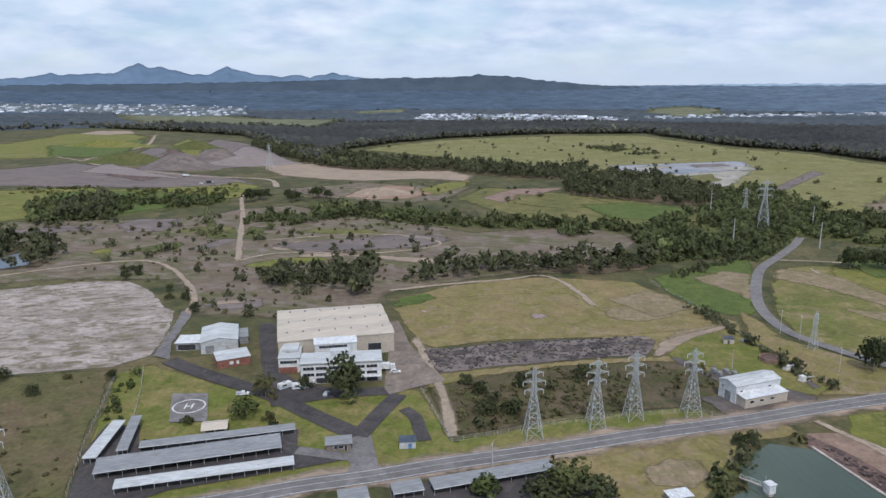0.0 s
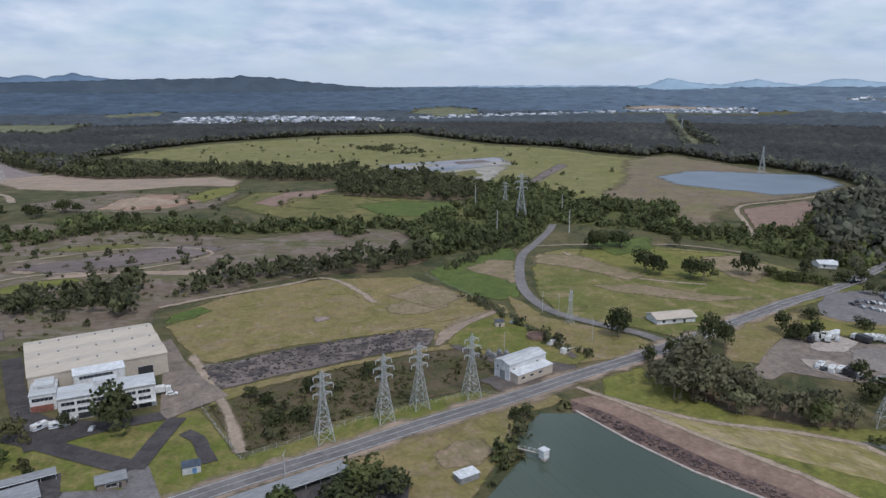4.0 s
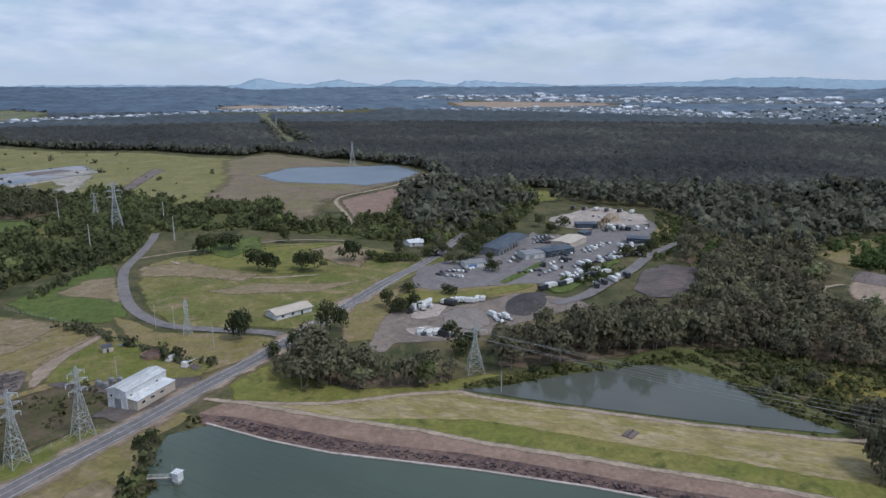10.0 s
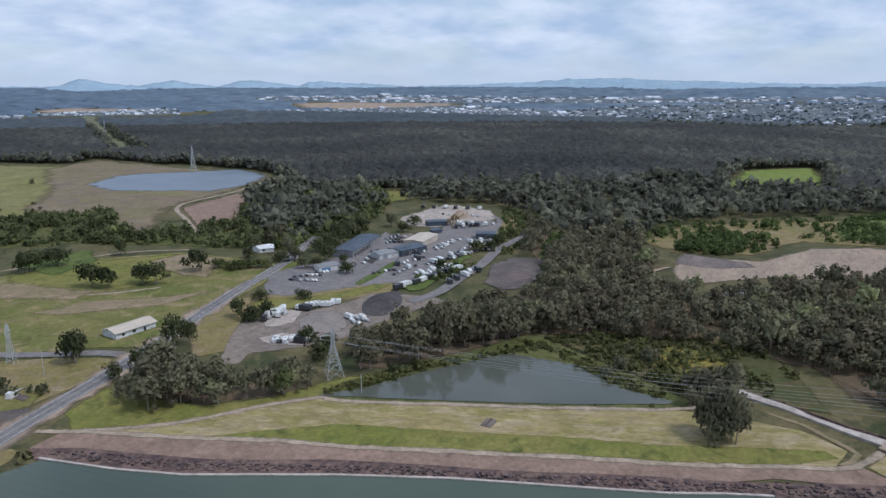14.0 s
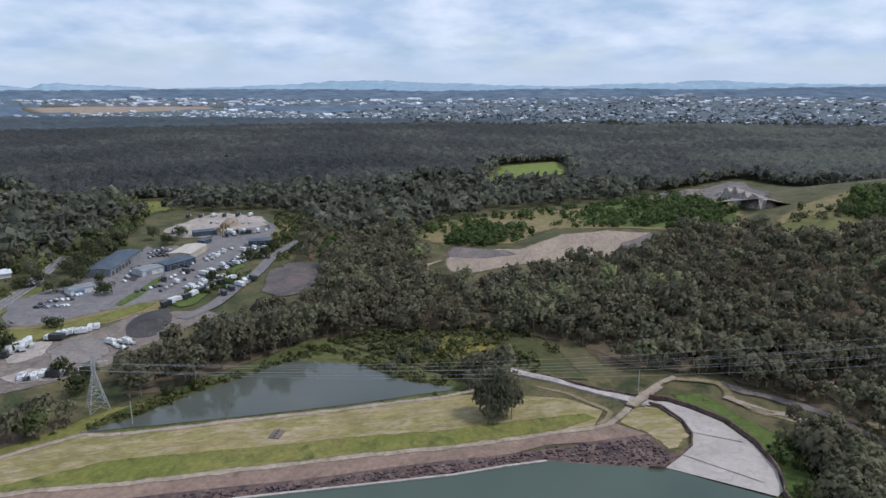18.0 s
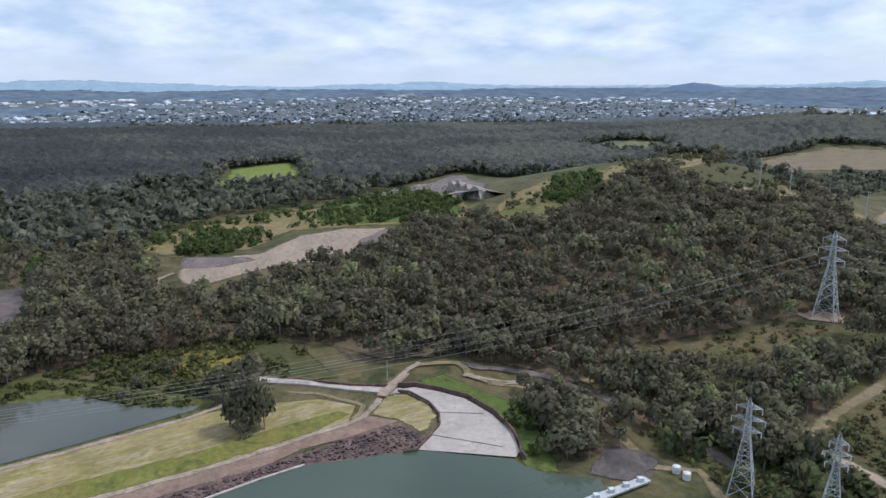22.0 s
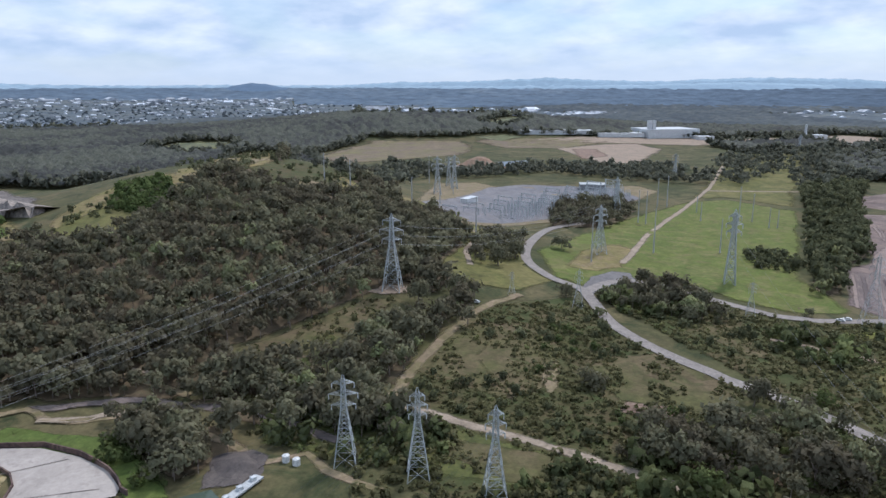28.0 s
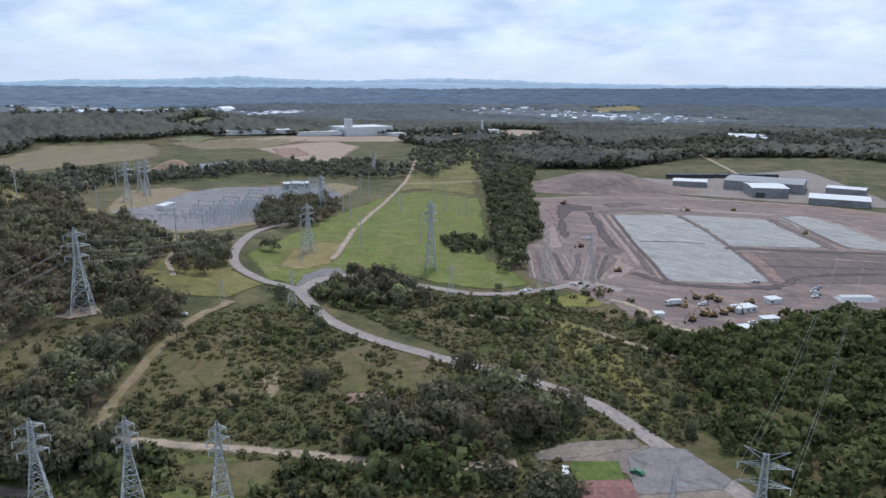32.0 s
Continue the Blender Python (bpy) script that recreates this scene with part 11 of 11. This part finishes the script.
def tree(x, y, high, wide, leaf="leaf_gum", label="", low=0.35, seed=0):
    """One tree: a bent trunk with limbs and a ragged crown of many leaf clumps."""
    if high >= 10 and low < 0.2 and "fig" not in label:
        low = 0.28
    t = thing("tree", label or "olive green gum tree with a ragged open crown", "tree", x, y, None, (x * 37 + y * 11) % 360, "single trees")
    v = (leaf, low, int(abs(x * 7 + y * 3)) % 4)
    if v not in TREE_MESH:
        c, nr = crown(560, 0.080, 12, 0.6, 700 + v[2], low, 0.6)
        me = joined_quads("crown", [c], [np.full(c.shape[0] * 4, 0.25 + 0.15 * v[2])], leaf, [nr.reshape(-1, 3)])
        st = joined_quads("trunk", [stem(800 + v[2], low, 6)], None, "bark")
        TREE_MESH[v] = (me, st)
    for n, me in zip(("crown", "trunk"), TREE_MESH[v]):
        ob = part(n, me, None, t)
        ob.scale = (wide, wide, high)
    return t


tree(-38.1, 258.2, 16.5, 9, "leaf_dark", "big dark rounded fig tree before the office", 0.05)
tree(-74.3, 240.8, 7.5, 5, "leaf_bright", "bright green rounded tree on the lawn", 0.05)
tree(-70.4, 257.5, 9, 5, "leaf_shrub", "sparse grey-green tree at the works", 0.05)
tree(-56.9, 265.0, 6, 3, "leaf_dark", "", 0.05)
tree(-63.5, 237.7, 4, 2.4, "leaf_shrub", "", 0.05)
tree(-61.1, 232.1, 3, 2.4, "leaf_dark", "", 0.05)
tree(-92.8, 235.4, 3, 2.6, "leaf_wattle", "", 0.05)
tree(-163.3, 258.8, 5, 2.6, "leaf_dark", "", 0.05)
tree(-185.3, 275.5, 5, 3.4, "leaf_dark", "", 0.05)
tree(-139.2, 274.8, 5, 2.4, "leaf_dark", "", 0.05)
tree(-158.2, 275.8, 2.4, 2.2, "leaf_shrub", "", 0.05)
tree(-102.2, 218.3, 2.6, 3, "leaf_wattle", "", 0.05)
tree(15.9, 242.5, 6, 4, "leaf_dark", "", 0.05)
tree(25.4, 242.7, 6, 4.4, "leaf_dark", "", 0.05)
tree(14.7, 260.6, 5, 3.4, "leaf_dark", "", 0.05)
tree(9.3, 268.8, 5, 3, "leaf_dark", "", 0.05)
tree(31.1, 266.2, 7, 3, "leaf_dark", "", 0.05)
tree(58.1, 274.9, 6, 4.5, "leaf_dark", "", 0.05)
tree(11.9, 189.6, 7, 5.5, "leaf_bright", "bright green tree beside the road", 0.05)
tree(38.5, 191.2, 9, 8, "leaf_wattle", "broad green tree beside the road", 0.05)
tree(44.3, 185.8, 8, 7, "leaf_dark", "", 0.05)
tree(30.0, 185.6, 8, 7, "leaf_dark", "", 0.05)
tree(100.5, 219.1, 5, 3, "leaf_dark", "", 0.05)
tree(-138.3, 759.5, 13, 8, "leaf_dark", "", 0.05)
tree(-158.2, 736.2, 12, 6, "leaf_dark", "", 0.25)
tree(-203.4, 737.5, 14, 8, "leaf_dark", "", 0.05)
tree(-196.1, 748.8, 12, 8, "leaf_dark", "", 0.05)
tree(-158.3, 389.0, 3.5, 2.6, "leaf_dark", "", 0.05)
tree(-148.7, 389.6, 3.5, 2.4, "leaf_dark", "", 0.05)
tree(-138.2, 373.3, 3.5, 2.4, "leaf_dark", "", 0.05)
tree(-206.4, 438.9, 5, 3.4, "leaf_dark", "", 0.05)
tree(-199.2, 443.3, 5, 3, "leaf_dark", "", 0.05)
tree(-162.5, 449.5, 5, 2.6, "leaf_dark", "", 0.05)
tree(-207.0, 453.0, 4, 3, "leaf_dark", "", 0.05)
tree(275.1, 456.5, 14, 9, "leaf_dark", "", 0.05)
tree(293.3, 452.2, 12, 8, "leaf_dark", "", 0.05)
tree(189.2, 287.3, 13, 5, "leaf_dark", "", 0.25)
tree(184.1, 281.1, 15, 5.5, "leaf_dark", "spreading tree alone on the verge", 0.25)
tree(269.6, 386.2, 15, 8, "leaf_dark", "", 0.05)
tree(272.9, 374.1, 13, 7, "leaf_dark", "", 0.05)
tree(288.7, 363.2, 13, 7, "leaf_dark", "", 0.05)
tree(290.3, 353.0, 14, 7, "leaf_dark", "", 0.25)
tree(328.2, 355.8, 15, 8, "leaf_dark", "", 0.05)
tree(271.2, 453.0, 14, 7, "leaf_dark", "", 0.25)
tree(292.2, 457.7, 12, 7, "leaf_dark", "", 0.05)
tree(334.8, 441.4, 11, 5, "leaf_dark", "", 0.25)
tree(348.2, 331.9, 7, 7, "leaf_wattle", "", 0.05)
tree(354.0, 324.2, 6, 6, "leaf_wattle", "", 0.05)
tree(371.9, 325.2, 7, 6, "leaf_dark", "", 0.05)
tree(216.5, 255.7, 17, 5, "leaf_dark", "", 0.25)
tree(225.0, 254.9, 12, 5, "leaf_dark", "", 0.25)
tree(193.4, 252.4, 9, 3.6, "leaf_dark", "", 0.05)
tree(180.2, 251.0, 8, 3.6, "leaf_dark", "", 0.05)
tree(182.6, 226.6, 10, 5, "leaf_dark", "", 0.25)
tree(201.6, 178.1, 10, 5, "leaf_wattle", "rounded green tree below the road", 0.25)
tree(241.8, 150.9, 4, 3, "leaf_dark", "", 0.05)
tree(237.4, 188.3, 9, 5, "leaf_dark", "", 0.05)
tree(105.5, 218.9, 5, 3, "leaf_dark", "", 0.05)
tree(389.5, 297.2, 12, 6.5, "leaf_dark", "", 0.05)
tree(412.3, 307.0, 12, 6.5, "leaf_dark", "", 0.05)
tree(439.6, 320.5, 13, 6.8, "leaf_dark", "", 0.25)
tree(463.4, 328.5, 13, 6.8, "leaf_dusk", "", 0.25)
tree(491.0, 336.1, 13, 7, "leaf_dusk", "", 0.05)
tree(369.4, 290.6, 9, 5, "leaf_dusk", "", 0.05)
tree(467.9, 205.3, 9, 5, "leaf_dark", "", 0.05)
tree(487.4, 208.2, 8, 4.6, "leaf_dark", "", 0.05)
tree(274.9, 252.1, 9, 5, "leaf_dark", "", 0.05)
tree(264.6, 251.4, 9, 5, "leaf_dark", "", 0.05)
tree(253.5, 206.6, 8, 4.4, "leaf_dark", "", 0.05)
tree(378.7, 316.7, 11, 5, "leaf_dusk", "", 0.1)
tree(395, 335.5, 12, 6, "leaf_gum", "", 0.1)
tree(363.8, 297.5, 8, 4, "leaf_dusk", "", 0.1)
tree(409.9, 320.5, 10, 5, "leaf_dusk", "", 0.1)
tree(426, 324.7, 11, 5.5, "leaf_dusk", "", 0.1)
tree(367.2, 264.1, 8, 5, "leaf_dark", "", 0.1)
tree(386.9, 281, 7, 4, "leaf_dark", "", 0.1)
tree(403, 214.4, 8, 5, "leaf_dark", "", 0.1)
tree(464.7, 215.1, 8, 6, "leaf_dark", "", 0.1)
tree(308.9, 253, 6, 5, "leaf_dark", "", 0.1)
tree(410.7, 365.9, 12, 6, "leaf_gum", "", 0.1)
tree(392, 366.5, 11, 6, "leaf_dusk", "", 0.1)
tree(430.6, 374.2, 12, 6, "leaf_gum", "", 0.1)
tree(344.6, 336, 7, 6, "leaf_wattle", "", 0.1)
tree(340.3, 350.4, 7, 6, "leaf_wattle", "", 0.1)
tree(339.3, 339.8, 6, 5, "leaf_wattle", "", 0.1)
tree(370.3, 352.2, 9, 5, "leaf_dusk", "", 0.1)
tree(478.8, 337.6, 12, 6, "leaf_dusk", "", 0.1)
tree(462.1, 343.1, 12, 6, "leaf_dusk", "", 0.1)
tree(500.6, 300.3, 9, 6, "leaf_dark", "", 0.1)
tree(516.4, 321.4, 11, 6, "leaf_dusk", "", 0.1)
tree(531.1, 306.9, 9, 6, "leaf_dark", "", 0.1)
tree(501.6, 212.9, 7, 5, "leaf_dark", "", 0.1)
tree(526.6, 211.3, 7, 5, "leaf_wattle", "", 0.1)
tree(265.5, 254.7, 7, 4, "leaf_dark", "", 0.1)
tree(247.9, 190.6, 8, 5, "leaf_dark", "", 0.1)
tree(265.9, 263.3, 10, 5, "leaf_dark", "", 0.1)
tree(296, 274.2, 6, 5, "leaf_dark", "", 0.1)
tree(-216.5, 774.4, 9, 4.95, "leaf_dark", "", 0.1)
tree(-200, 757.9, 10, 5.5, "leaf_dark", "", 0.1)
tree(-197.4, 781.6, 8, 4.4, "leaf_dark", "", 0.1)
tree(-167.3, 756.5, 11, 6.05, "leaf_dark", "", 0.1)
tree(-156.1, 748.5, 10, 5.5, "leaf_dark", "", 0.1)
tree(-137.8, 770.6, 11, 6.05, "leaf_dark", "", 0.1)
tree(-126.6, 758.2, 10, 5.5, "leaf_dark", "", 0.1)
tree(-66.2, 694.6, 8, 4.4, "leaf_dark", "", 0.1)
tree(-35, 686.7, 9, 4.95, "leaf_dark", "", 0.1)
tree(-78.9, 708.6, 8, 4.4, "leaf_dark", "", 0.1)
tree(-212, 450.3, 5, 2.75, "leaf_dark", "", 0.1)
tree(-202.2, 452.5, 5, 2.75, "leaf_dark", "", 0.1)
tree(-201, 429.3, 5, 2.75, "leaf_dark", "", 0.1)
tree(-163.9, 403.7, 5, 2.75, "leaf_dark", "", 0.1)
tree(-148, 386.5, 5, 2.75, "leaf_dark", "", 0.1)
tree(-136.9, 366.2, 5, 2.75, "leaf_dark", "", 0.1)
tree(-105.9, 364.4, 5, 2.75, "leaf_dark", "", 0.1)
tree(-231, 493.5, 4, 2.2, "leaf_dark", "", 0.1)
tree(-121.7, 527, 4, 2.2, "leaf_dark", "", 0.1)
tree(244.7, 25.2, 15, 4.2, "leaf_gum", "dark eucalypt in a dense clump on the dam", 0.14)
tree(243.9, 22.8, 18, 4.6, "leaf_gum", "dark eucalypt in a dense clump on the dam", 0.14)
tree(242.1, 20.5, 17, 4.8, "leaf_gum", "dark eucalypt in a dense clump on the dam", 0.14)
tree(241.3, 18.2, 20, 4.8, "leaf_gum", "dark eucalypt in a dense clump on the dam", 0.14)
tree(241.5, 16.0, 19, 4.6, "leaf_gum", "dark eucalypt in a dense clump on the dam", 0.14)
tree(240.6, 13.2, 16, 4.6, "leaf_gum", "dark eucalypt in a dense clump on the dam", 0.14)
tree(239.1, 21.1, 13, 4.4, "leaf_gum", "dark eucalypt in a dense clump on the dam", 0.14)
tree(245.4, 17.3, 18, 4.6, "leaf_gum", "dark eucalypt in a dense clump on the dam", 0.14)
tree(243.5, 15.0, 15, 4.6, "leaf_gum", "dark eucalypt in a dense clump on the dam", 0.14)
tree(239.3, 18.8, 9, 4.7, "leaf_gum", "dark eucalypt in a dense clump on the dam", 0.05)
tree(253.0, 145.8, 3, 2.4, "leaf_wattle", "", 0.05)
tree(278.0, 67.3, 5, 3, "leaf_gum", "", 0.05)
tree(288.0, 63.8, 6, 4, "leaf_gum", "", 0.05)
tree(303.1, 54.9, 6, 4, "leaf_gum", "", 0.05)
tree(230.7, -85.5, 9, 6, "leaf_gum", "", 0.05)
tree(200.3, -86.1, 10, 8, "leaf_gum", "", 0.05)
tree(214.0, -97.2, 10, 7, "leaf_gum", "", 0.05)
tree(217.9, -88.0, 9, 6, "leaf_gum", "", 0.05)
tree(273.4, -337.1, 14, 6, "leaf_gum", "", 0.25)
tree(280.2, -363.5, 13, 6, "leaf_gum", "", 0.25)
tree(264.8, -266.9, 14, 6, "leaf_gum", "", 0.25)
tree(249.5, -273.2, 13, 6, "leaf_gum", "", 0.25)
tree(255.7, -249.1, 13, 6, "leaf_gum", "", 0.25)
tree(283.0, -421.9, 10, 8, "leaf_gum", "", 0.05)
tree(213.1, -324.3, 8, 5, "leaf_gum", "", 0.05)
tree(73.7, -190.2, 9, 7, "leaf_bright", "bright green tree in the scrub", 0.05)
tree(85.9, -263.3, 12, 6, "leaf_gum", "", 0.25)
tree(66.3, -278.2, 8, 5, "leaf_bright", "", 0.05)
tree(95.7, -203.6, 10, 6, "leaf_gum", "", 0.05)
tree(140.0, -235.6, 8, 6, "leaf_gum", "", 0.05)
tree(146.3, -337.7, 9, 5, "leaf_gum", "", 0.05)
tree(105.7, -393.0, 5, 3, "leaf_gum", "", 0.05)
tree(-10.4, -341.8, 8, 5, "leaf_wattle", "", 0.05)
tree(-31.7, -289.3, 8, 6, "leaf_bright", "", 0.05)
tree(-15.7, -288.6, 8, 5, "leaf_bright", "", 0.05)
tree(27.4, -191.0, 7, 6, "leaf_gum", "", 0.05)
tree(48.2, -190.0, 9, 7, "leaf_gum", "", 0.05)
tree(35.5, -188.7, 8, 7, "leaf_gum", "", 0.05)

print("triangles of trees", TREES[0])
